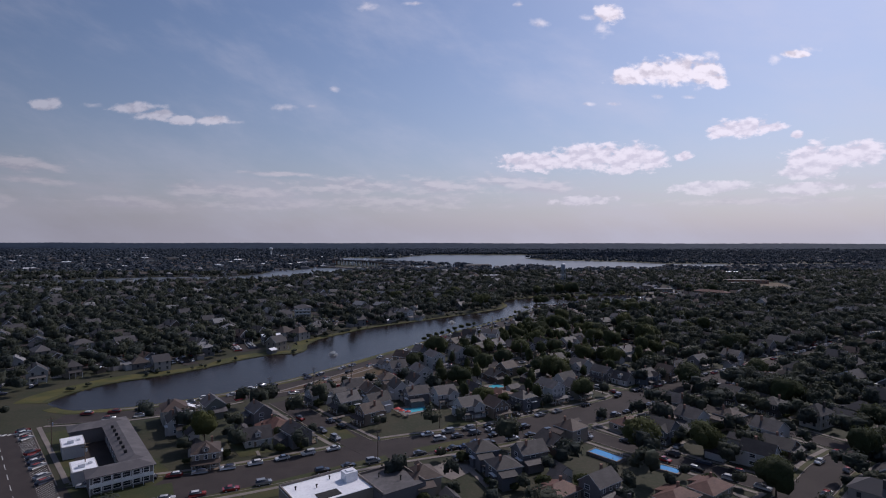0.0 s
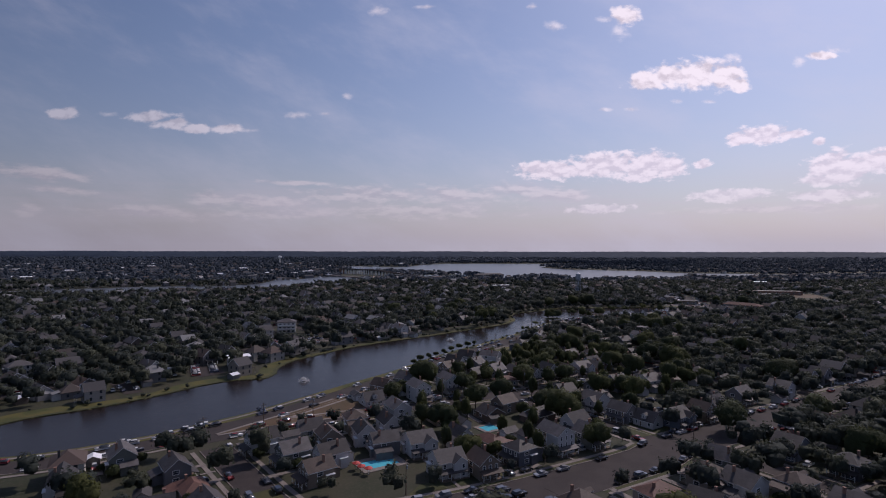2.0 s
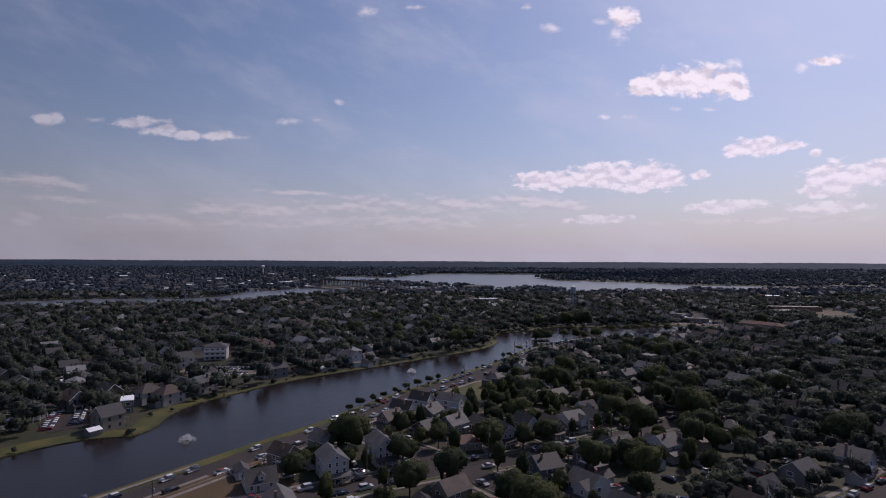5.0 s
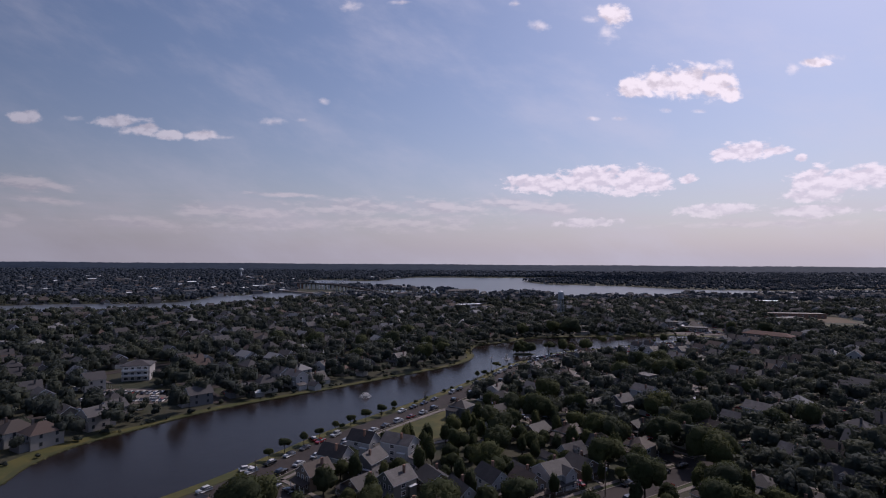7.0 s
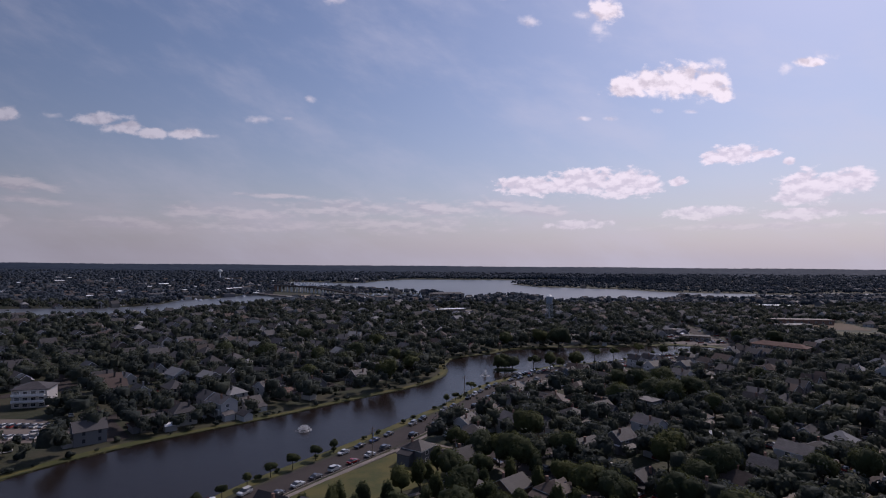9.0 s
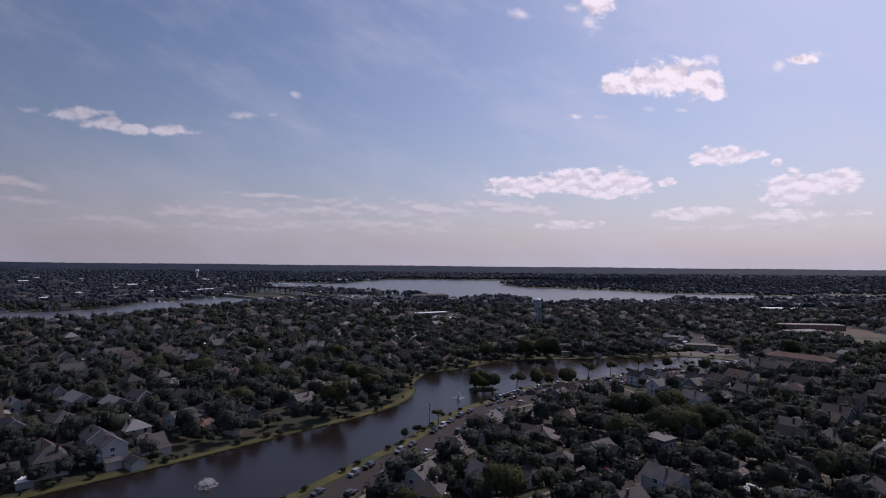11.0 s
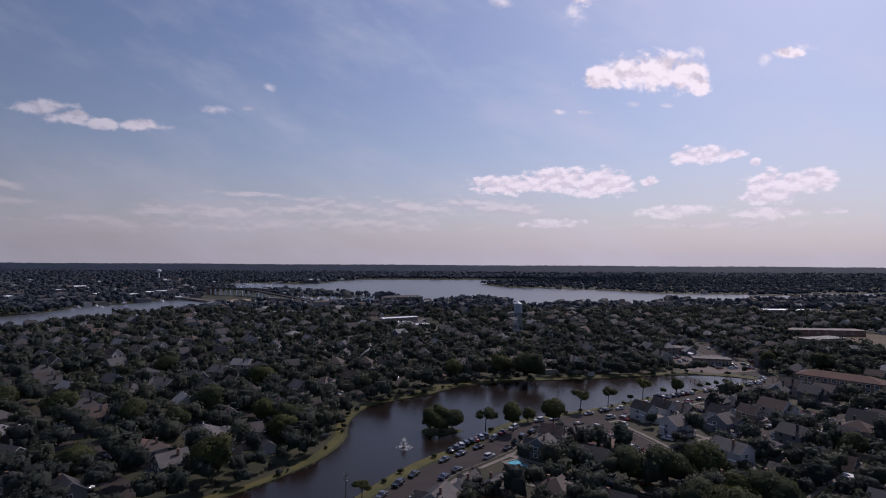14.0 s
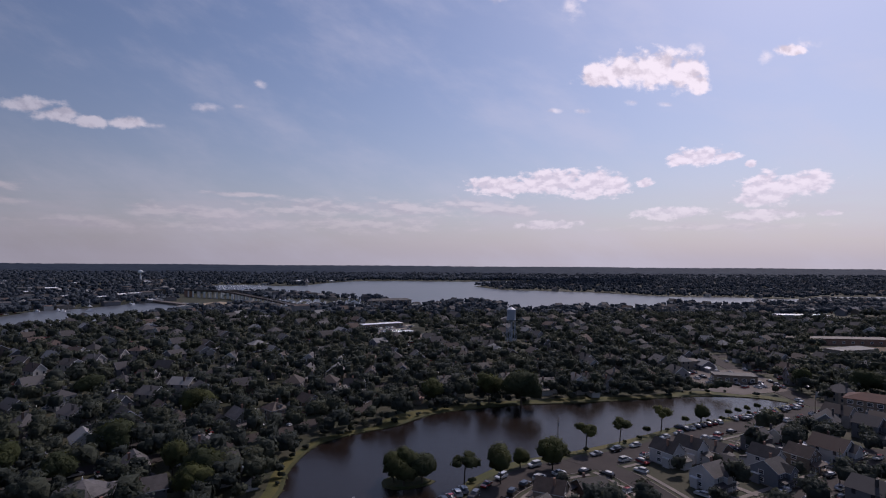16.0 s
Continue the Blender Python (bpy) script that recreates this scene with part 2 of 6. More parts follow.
def plain(name, colour, rough, metal=0.0, spec=0.5, grain=5.0):
    m, w = material(name)
    g = w.noise(w.pos, grain, 4)
    setp(w, w.mix(w.math("MULTIPLY", g, 0.25), (*colour, 1), (*[c * 0.6 for c in colour], 1)), rough, metal, spec)
    return m


M["glass"] = plain("window_glass", (0.035, 0.04, 0.05), 0.08)
M["pool"] = plain("pool_water", (0.10, 0.50, 0.62), 0.06, 0.0, 0.5, 0.8)
M["pool_blue"] = plain("pool_liner_water", (0.06, 0.30, 0.62), 0.06, 0.0, 0.5, 0.8)
M["red"] = plain("red_canvas", (0.50, 0.05, 0.04), 0.7)
M["spray"] = foliage("white_spray", (0.8, 0.8, 0.8), (0.82, 0.82, 0.82), (0.85, 0.85, 0.85), 0.5, False)


# ---------------------------------------------------------------- mesh helpers
class Shape:
    """Vertices and faces gathered for one mesh, with a material to each face."""

    def __init__(self):
        self.v, self.f, self.m = [], [], []

    def add(self, verts, faces, mat=0):
        o = len(self.v)
        self.v += [tuple(p) for p in verts]
        self.f += [tuple(o + i for i in f) for f in faces]
        self.m += [mat] * len(faces)
        return self

    def box(self, x0, y0, z0, x1, y1, z1, mat=0):
        v = [(x, y, z) for z in (z0, z1) for y in (y0, y1) for x in (x0, x1)]
        return self.add(v, [(0, 2, 3, 1), (4, 5, 7, 6), (0, 1, 5, 4), (2, 6, 7, 3), (0, 4, 6, 2), (1, 3, 7, 5)], mat)

    def gable(self, x0, y0, x1, y1, z, h, over=0.4, thick=0.22, mat=0):
        """Two roof slopes with thickness, ridge along y."""
        xm, w = (x0 + x1) / 2, (x1 - x0) / 2
        drop = h * over / w
        for sgn in (-1, 1):
            xe = xm + sgn * (w + over)
            a, b = y0 - over, y1 + over
            top = [(xe, a, z - drop), (xm, a, z + h), (xm, b, z + h), (xe, b, z - drop)]
            v = [(x, y, q + thick) for x, y, q in top] + top
            self.add(v, [(0, 1, 2, 3), (7, 6, 5, 4), (0, 4, 5, 1), (2, 6, 7, 3), (0, 3, 7, 4)], mat)
            self.m[-3:] = [mat + 1] * 3
        return self

    def hip(self, x0, y0, x1, y1, z, h, over=0.5, mat=0):
        x0, y0, x1, y1 = x0 - over, y0 - over, x1 + over, y1 + over
        w, d = x1 - x0, y1 - y0
        k = min(w, d) / 2
        if w < d:
            r = [((x0 + x1) / 2, y0 + k, z + h), ((x0 + x1) / 2, y1 - k + 0.01, z + h)]
        else:
            r = [(x0 + k, (y0 + y1) / 2, z + h), (x1 - k + 0.01, (y0 + y1) / 2, z + h)]
        v = [(x0, y0, z), (x1, y0, z), (x1, y1, z), (x0, y1, z)]
        v += [(x, y, z - 0.22) for x, y, z in v] + r
        f = [(0, 4, 5, 1), (1, 5, 6, 2), (2, 6, 7, 3), (3, 7, 4, 0), (4, 7, 6, 5)]
        f += [(0, 1, 8), (1, 2, 9, 8), (2, 3, 9), (3, 0, 8, 9)] if w < d else [(0, 1, 9, 8), (1, 2, 9), (2, 3, 8, 9), (3, 0, 8)]
        self.add(v, f, mat)
        self.m[-9:-5] = [mat + 1] * 4
        return self

    def tube(self, p, q, r0, r1, n=8, mat=0, caps=True):
        p, q = Vector(p), Vector(q)
        turn = (q - p).to_track_quat("Z", "Y")
        ring = [turn @ Vector((math.cos(2 * math.pi * i / n), math.sin(2 * math.pi * i / n), 0)) for i in range(n)]
        v = [p + r * r0 for r in ring] + [q + r * r1 for r in ring]
        f = [(i, (i + 1) % n, n + (i + 1) % n, n + i) for i in range(n)]
        if caps:
            f += [tuple(range(n - 1, -1, -1)), tuple(range(n, 2 * n))]
        return self.add(v, f, mat)

    def prism(self, pts, z0, z1, mat=0):
        n = len(pts)
        if sum(pts[i][0] * pts[(i + 1) % n][1] - pts[(i + 1) % n][0] * pts[i][1] for i in range(n)) < 0:
            pts = pts[::-1]
        v = [(x, y, z0) for x, y in pts] + [(x, y, z1) for x, y in pts]
        f = [tuple(range(n - 1, -1, -1)), tuple(range(n, 2 * n))] + [(i, (i + 1) % n, n + (i + 1) % n, n + i) for i in range(n)]
        return self.add(v, f, mat)

    def mesh(self, name, *mats):
        me = bpy.data.meshes.new(name)
        me.from_pydata(self.v, [], self.f)
        for m in mats:
            me.materials.append(M[m])
        if len(mats) > 1:
            me.polygons.foreach_set("material_index", self.m)
        me.update()
        return me


def part(name, shape, mats, parent, label=""):
    """One mesh object under a thing or a part."""
    me = shape if isinstance(shape, bpy.types.Mesh) else shape.mesh(name, *mats.split())
    ob = new(name, me)
    ob.parent = parent
    return tagged(ob, label)


def thing(name, label, category, group="", m=None, kind=""):
    ob = new(name)
    ob.empty_display_size = 1.0
    if m is not None:
        ob.matrix_basis = m
    return tagged(ob, label, category, group, kind)


def structure(name, shape, mats, label, category):
    return tagged(new(name, shape.mesh(name, *mats.split())), label, category, kind="structure")


def stuff(name, shape, mats, label, category):
    me = shape if isinstance(shape, bpy.types.Mesh) else shape.mesh(name, *mats.split())
    return tagged(new(name, me), label, category, kind="stuff")


def inside(p, poly):
    x, y, hit = p[0], p[1], False
    for (x0, y0), (x1, y1) in zip(poly, poly[1:] + poly[:1]):
        if (y0 > y) != (y1 > y) and x < (x1 - x0) * (y - y0) / (y1 - y0) + x0:
            hit = not hit
    return hit


def line_gap(p, line):
    """How far a point lies from a line of points."""
    best = 1e9
    for (x0, y0), (x1, y1) in zip(line, line[1:]):
        dx, dy = x1 - x0, y1 - y0
        k = max(0.0, min(1.0, ((p[0] - x0) * dx + (p[1] - y0) * dy) / (dx * dx + dy * dy + 1e-9)))
        best = min(best, math.hypot(p[0] - x0 - k * dx, p[1] - y0 - k * dy))
    return best


def offset(line, d):
    """A line moved to its right by d."""
    out = []
    for i, (x, y) in enumerate(line):
        a, b = line[max(i - 1, 0)], line[min(i + 1, len(line) - 1)]
        n = Vector((b[1] - a[1], -(b[0] - a[0]))).normalized()
        out.append((x + n.x * d, y + n.y * d))
    return out


def smooth(line, step=4.0):
    """Points along a rounded line through the given ones."""
    out = []
    for i in range(len(line) - 1):
        p0, p1, p2, p3 = (Vector(line[max(0, min(len(line) - 1, k))]) for k in (i - 1, i, i + 1, i + 2))
        n = max(1, int((p2 - p1).length / step))
        for k in range(n):
            t = k / n
            q = 0.5 * ((2 * p1) + (p2 - p0) * t + (2 * p0 - 5 * p1 + 4 * p2 - p3) * t * t + (3 * p1 - p0 - 3 * p2 + p3) * t ** 3)
            out.append((q.x, q.y))
    return out + [tuple(line[-1])]


def strip(shape, left, right, z0, z1, mat=0):
    """A band between two lines of points, with sides down to z0."""
    n = len(left)
    v = [(x, y, z1) for x, y in left] + [(x, y, z1) for x, y in right] + [(x, y, z0) for x, y in left] + [(x, y, z0) for x, y in right]
    f = []
    for i in range(n - 1):
        f += [(i, n + i, n + i + 1, i + 1), (i, i + 1, 2 * n + i + 1, 2 * n + i), (n + i, 3 * n + i, 3 * n + i + 1, n + i + 1)]
    return shape.add(v, f, mat)


# ---------------------------------------------------------------- the plan
EAST_SHORE = smooth([(-152, 241), (-142, 236), (-121, 240), (-105, 248), (-88, 260), (-77, 271), (-63, 285), (-51, 301), (-39, 318), (-25, 338), (-8, 361),
                     (5, 383), (23, 413), (50, 448), (73, 481), (88, 503), (102, 528), (117, 549), (130, 561), (140, 570), (146, 579), (152, 586), (166, 597),
                     (186, 604), (211, 614.5), (241, 630), (261, 638), (278, 644.5), (296, 652), (315, 661)])
WEST_SHORE = smooth([(-160, 247), (-159, 261), (-150, 279), (-129, 296), (-114, 313), (-100, 333), (-88, 343), (-74, 347), (-71, 358), (-73, 372), (-70, 390),
                     (-60, 407), (-46, 428), (-32, 444), (-12, 462), (13, 483), (43, 511), (69, 534), (86, 556), (93, 577), (93, 597), (99, 620),
                     (112, 632), (128, 641), (148, 659), (184, 669), (215, 671), (250, 676), (283, 679), (300, 676), (311, 670), (316, 664)])
LAKE = EAST_SHORE + WEST_SHORE[::-1]
LAKE_ROAD = offset(EAST_SHORE[2:], 10.8)
BAY = smooth([(-275, 1715), (-225, 1600), (-185, 1500), (-152, 1440), (-128, 1452), (-115, 1500), (-50, 1490), (0, 1425), (40, 1390), (85, 1340), (118, 1342), (140, 1215), (170, 1185),
              (200, 1215), (235, 1255), (265, 1262), (292, 1200), (300, 1125), (330, 1130), (370, 1150), (415, 1175), (450, 1165), (470, 1125), (520, 1180), (566, 1235), (590, 1190),
              (620, 1170), (660, 1180), (706, 1230), (760, 1205), (800, 1262), (900, 1300), (1000, 1290), (1110, 1330)], 40) + \
    smooth([(1120, 1405), (1010, 1401), (950, 1400), (880, 1350), (823, 1345), (801, 1360), (765, 1385), (710, 1385), (663, 1396), (623, 1424), (589, 1472), (552, 1525), (498, 1543),
            (448, 1581), (391, 1599), (358, 1688), (344, 1765), (383, 1830), (415, 1850), (490, 1935), (551, 2010), (533, 2086), (457, 2050), (320, 2030), (158, 2046), (60, 2036),
            (-17, 1925), (-40, 1852), (-62, 1774), (-108, 1744), (-151, 1762), (-200, 1790), (-255, 1765)], 40)
RIVER = smooth([(-620, 740), (-430, 825), (-315, 855), (-222, 885), (-206, 945), (-185, 1010), (-148, 1040), (-122, 1095)], 40) + \
    smooth([(-140, 1250), (-186, 1263), (-225, 1243), (-253, 1165), (-290, 1130), (-289, 1064), (-330, 985), (-450, 974), (-650, 860)], 40)

# centre lines of the streets and their widths
STREETS = {
    "lake": (LAKE_ROAD, 11.0),
    "motel": (smooth([(-68, 105), (-112, 159), (-152, 208)]), 20.0),
    "board": (smooth([(-215, 118), (-110, 152), (-60, 166), (-14, 187), (30, 203), (84, 232), (106, 248), (200, 303), (330, 384), (480, 470)]), 18.0),
    "second": (smooth([(-72, 252), (-38, 273), (-13, 284), (9, 295), (46, 313), (80, 326), (170, 378), (290, 450), (480, 560)]), 10.0),
    "third": (smooth([(68, 444), (100, 430), (160, 462), (250, 519), (380, 600), (480, 660)]), 9.0),
    "south": (smooth([(40, 104), (107, 150), (140, 175), (240, 232), (340, 290), (520, 395)]), 10.0),
    "fourth": (smooth([(205, 548), (249, 567), (284, 582), (350, 614), (420, 655)]), 9.0),
    "cross_h": (smooth([(187, 600), (198, 584), (205, 549)]), 8.0),
    "cross_a": (smooth([(-14, 187), (-30, 206), (-60, 246)]), 10.0),
    "cross_b": (smooth([(98, 247), (82, 270), (50, 312), (6, 356)]), 9.0),
    "cross_c": (smooth([(107, 150), (70, 190), (52, 215)]), 9.0),
    "cross_g": (smooth([(106, 248), (122, 227), (147, 182)]), 9.0),
    "cross_d": (smooth([(240, 232), (200, 306), (150, 368), (100, 430)]), 9.0),
    "cross_e": (smooth([(340, 290), (305, 370), (255, 432), (205, 492), (150, 540)]), 9.0),
    "cross_f": (smooth([(400, 515), (340, 575), (290, 600), (262, 632)]), 9.0),
    "west_a": (smooth([(-260, 262), (-195, 300), (-160, 348), (-130, 398), (-104, 434), (-60, 478), (-14, 528), (8, 570), (24, 596), (45, 609), (70, 626), (95, 648), (116, 672), (128, 708)]), 9.0),
    "west_b": (smooth([(-330, 330), (-230, 400), (-170, 470), (-110, 540), (-50, 610), (0, 680), (20, 760)]), 9.0),
    "west_c": (smooth([(-390, 420), (-290, 490), (-220, 570), (-150, 650), (-80, 740), (-50, 820)]), 9.0),
    "west_1": (smooth([(-126, 318), (-165, 362), (-230, 440), (-320, 530)]), 8.0),
    "west_2": (smooth([(-84, 402), (-125, 430), (-190, 505), (-260, 590)]), 8.0),
    "west_3": (smooth([(-38, 452), (-62, 482), (-110, 540), (-190, 640)]), 8.0),
    "west_4": (smooth([(38, 530), (10, 560), (-45, 620), (-120, 720)]), 8.0),
    "north": (smooth([(72, 716), (130, 713), (200, 722), (290, 728), (420, 735)]), 9.0),
    "north_b": (smooth([(20, 760), (120, 752), (260, 770), (420, 800)]), 9.0),
    "north_1": (smooth([(200, 722), (190, 770), (170, 880)]), 8.0),
    "end": (smooth([(326, 655), (330, 690), (345, 760), (370, 880)]), 11.0),
}
BLOCKED = [
    [(-150, 214), (-100, 150), (-68, 170), (-112, 224)],                     # motel
    [(-44, 148), (-21, 168), (2, 148), (-14, 120), (-40, 120)],   # white roofed hall
    [(32, 395), (68, 438), (98, 430), (74, 404), (47, 387)],                # open lawn
    [(285, 690), (302, 676), (340, 684), (348, 742), (300, 740)],           # car park at the lake's end
    [(312, 640), (346, 596), (380, 620), (340, 664)],                       # long block
    [(-128, 484), (-84, 484), (-84, 536), (-128, 536)],                     # big white house
    [(455, 700), (560, 760), (560, 850), (470, 850)],                       # playing field
    [(94, 930), (120, 884), (160, 866), (172, 890), (150, 960), (158, 996), (100, 992)],                       # white halls
    [(236, 815), (204, 815), (204, 845), (236, 845)],                       # water tower
    [(-72, 252), (-38, 268), (-8, 280), (-8, 300), (-30, 312), (-40, 300)],   # green between the streets
    [(-75, 150), (-24, 176), (-8, 186), (6, 172), (-60, 138)],
    [(-16, 222), (18, 222), (18, 246), (-16, 246)], [(48, 166), (72, 166), (72, 190), (48, 190)], [(28, 258), (48, 258), (48, 276), (28, 276)],
    [(135, 404), (151, 404), (151, 420), (135, 420)], [(184, 442), (195, 442), (195, 454), (184, 454)],
    [(560, 985), (710, 985), (710, 1060), (560, 1060)], [(425, 755), (482, 755), (482, 812), (425, 812)],
    [(-112, 446), (-66, 446), (-52, 462), (-84, 484), (-112, 484)],
    [(138, 522), (160, 522), (160, 545), (138, 545)],
    [(-14, 203), (14, 209), (14, 224), (-14, 224)],                         # open side of the pool
    [(34, 561), (57, 561), (57, 581), (34, 581)],                           # villa
    [(-123, 361), (-108, 345), (-96, 360), (-118, 388)], [(-104, 370), (-88, 374), (-92, 392), (-108, 384)],   # car park and pavilion on the bank
    [(-200, 1175), (-92, 1160), (-55, 1225), (-105, 1335), (-182, 1372), (-192, 1290)],   # open channel before the bridge
    [(-50, 1180), (98, 1180), (98, 1302), (-50, 1302)],                     # boatyard
]
BRIDGE = [(-205, 1396), (-175, 1372), (-120, 1338), (-78, 1285), (-28, 1231), (2, 1194)]




# ---------------------------------------------------------------- ground, water, streets
def ground_sheet():
    """One sheet to the horizon, open where the lake lies."""
    bm = bmesh.new()
    lake = [bm.verts.new((x, y, 0)) for x, y in LAKE]
    edges = [bm.edges.new((a, b)) for a, b in zip(lake, lake[1:] + lake[:1])]
    outer = []
    for a, b in (((-6200, -900), (6200, -900)), ((6200, -900), (6200, 4900)), ((6200, 4900), (-6200, 4900)), ((-6200, 4900), (-6200, -900))):
        outer += [bm.verts.new((a[0] + (b[0] - a[0]) * k / 6, a[1] + (b[1] - a[1]) * k / 6, 0)) for k in range(6)]
    edges += [bm.edges.new((a, b)) for a, b in zip(outer, outer[1:] + outer[:1])]
    bmesh.ops.triangle_fill(bm, edges=edges, use_beauty=True, use_dissolve=False)
    inner = [f for f in bm.faces if inside(f.calc_center_median(), LAKE) and all(v.co.y < 700 for v in f.verts)]
    bmesh.ops.delete(bm, geom=inner, context="FACES_ONLY")
    # the bank drops to the water
    low = [bm.verts.new((v.co.x, v.co.y, -0.6)) for v in lake]
    for i in range(len(lake)):
        j = (i + 1) % len(lake)
        bm.faces.new((lake[i], lake[j], low[j], low[i]))
    bmesh.ops.recalc_face_normals(bm, faces=bm.faces)
    me = bpy.data.meshes.new("ground")
    bm.to_mesh(me)
    bm.free()
    me.materials.append(M["ground"])
    return tagged(new("ground", me), "dark grass and soil of a seaside town", "ground", kind="structure")


ground_sheet()


def sheet(name, poly, z, mat, label, category, kind="structure"):
    bm = bmesh.new()
    vs = [bm.verts.new((x, y, z)) for x, y in poly]
    es = [bm.edges.new((a, b)) for a, b in zip(vs, vs[1:] + vs[:1])]
    bmesh.ops.triangle_fill(bm, edges=es, use_beauty=True, use_dissolve=False)
    for f in bm.faces:
        if f.normal.z < 0:
            f.normal_flip()
    me = bpy.data.meshes.new(name)
    bm.to_mesh(me)
    bm.free()
    me.materials.append(M[mat])
    return tagged(new(name, me), label, category, kind=kind)


lake_box = [(-175, 225), (325, 225), (325, 685), (-175, 685)]
sheet("water_lake", lake_box, -0.22, "lake", "brown lake water mirroring trees and sky", "water")
sheet("water_bay", BAY, 0.35, "bay", "pale bay water under a bright sky", "water")
sheet("water_river", RIVER, 0.35, "bay", "pale tidal river water between wooded shores", "water")


def bank(name, shore, width, side, mat, label, top=0.06):
    """A grass verge along the shore whose edge is uneven."""
    s = Shape()
    wid = [width * (1.0 if side > 0 else max(0.34, min(1.15, 1.3 - (y - 300) / 150)) * (2.2 if y > 640 else 1.0)) * (0.75 + 0.5 * noise.noise(Vector((x * 0.03, y * 0.03, side)))) for x, y in shore]
    outer = [(p[0] + (q[0] - p[0]) * k, p[1] + (q[1] - p[1]) * k) for p, q, k in zip(shore, offset(shore, side), wid)]
    inner = offset(shore, (-0.3 if top < 0.08 else -0.45) * side)
    strip(s, inner, outer, -0.5, top)
    return structure(name, s, mat, label, "lawn")


bank("lawn_east", EAST_SHORE, 5.0, 1.0, "bank", "dry yellow-green grass verge along the lake")
bank("lawn_west", WEST_SHORE, 13.0, -1.0, "bank", "rough yellow-green grass bank along the lake")
bank("reeds_west", WEST_SHORE, 2.4, -1.0, "reed", "dark reed edge at the water", 0.09)


def reed_fringe():
    """Tufts of reed where the far bank meets the water."""
    s, rng = Shape(), random.Random(4)
    for line, side in ((WEST_SHORE, -1), (EAST_SHORE, 1)):
        for (x, y), (x1, y1) in zip(line, line[1:]):
            for k in range(5 if side < 0 else 2):
                t, r = rng.random(), rng.uniform(0.5, 1.1) * (1.0 if side < 0 else 0.6)
                px, py = x + (x1 - x) * t + rng.uniform(-0.6, 0.6), y + (y1 - y) * t + rng.uniform(-0.6, 0.6)
                h = rng.uniform(0.2, 0.55)
                a = rng.random() * 6
                v = [(px + r * math.cos(a + i * 2.1), py + r * math.sin(a + i * 2.1), -0.3) for i in range(3)]
                s.add(v + [(px + rng.uniform(-0.2, 0.2), py, -0.25 + h)], [(0, 1, 3), (1, 2, 3), (2, 0, 3)])
    stuff("reeds", s, "reed", "dark green and straw-coloured reeds at the lake edge", "reeds")


reed_fringe()
for n, (key, (line, width)) in enumerate(STREETS.items()):
    s = Shape()
    strip(s, offset(line, -width / 2), offset(line, width / 2), -0.05, 0.03 + 0.0035 * n)
    structure("road_" + key, s, "asphalt", "worn grey-brown asphalt street", "road")

PAVED = ("lake", "motel", "board", "second", "third", "south", "cross_a", "cross_b", "cross_c", "cross_g", "cross_h", "cross_d", "fourth", "cross_e")


def clear_of_streets(p, skip, extra=0.4):
    return all(k == skip or line_gap(p, line) > w / 2 + extra for k, (line, w) in STREETS.items())


def pavements():
    for key in PAVED:
        line, width = STREETS[key]
        for side in ((1,) if key == "lake" else (-1, 1)):
            s, run = Shape(), []
            mid = offset(line, side * (width / 2 + 2.6))
            for p in mid + [None]:
                good = p is not None and clear_of_streets(p, key, 0.9) and not inside(p, LAKE)
                if good:
                    run.append(p)
                if not good or p is mid[-1]:
                    if len(run) > 2:
                        strip(s, offset(run, -0.75), offset(run, 0.75), -0.05, 0.14)
                        kerb = offset(run, -side * 2.45)
                        strip(s, offset(kerb, -0.15), offset(kerb, 0.15), -0.05, 0.16)
                    run = []
            if s.v:
                structure("pavement_" + key + ("_a" if side > 0 else "_b"), s, "concrete", "pale concrete pavement and kerb beside the street", "pavement")
        if key in ("board", "second", "south", "third"):
            s = Shape()
            for side in (-1, 1):
                run = [p for p in offset(line, side * (width / 2 + 1.2))]
                for a, b in zip(run, run[1:]):
                    if clear_of_streets(a, key, 2) and clear_of_streets(b, key, 2):
                        strip(s, offset([a, b], -0.9), offset([a, b], 0.9), -0.02, 0.10)
            structure("verge_" + key, s, "lawn", "strip of grass between kerb and pavement", "grass")


pavements()


def road_marks():
    s = Shape()
    line = STREETS["motel"][0]
    for side in (-1, 1):
        run = offset(line, side * 9.6)
        inner = offset(line, side * 5.2)
        for i in range(0, len(run) - 1):
            for k in (0.0, 0.33, 0.66):
                a = Vector(run[i]).lerp(Vector(run[i + 1]), k)
                j = max(0, min(len(inner) - 1, i - 1))
                b = Vector(inner[j]).lerp(Vector(inner[min(j + 1, len(inner) - 1)]), k)
                d = (b - a).normalized()
                nrm = Vector((-d.y, d.x)) * 0.07
                s.add([(*(a - nrm), 0.09), (*(b - nrm), 0.09), (*(b + nrm), 0.09), (*(a + nrm), 0.09)], [(0, 1, 2, 3)])
    for key in ("motel",):
        run = STREETS[key][0]
        for a, b in zip(run[::2], run[1::2]):
            strip(s, offset([a, b], -0.08), offset([a, b], 0.08), 0.1, 0.125)
    a, b = Vector((-163, 203)), Vector((-146, 209))
    for i in range(12):
        c = a.lerp(b, i / 11)
        s.box(c.x - 0.5, c.y - 0.9, 0.10, c.x + 0.5, c.y + 0.9, 0.13)
    structure("trim_road_marks", s, "line", "white painted bay lines and crossing stripes", "road marking")


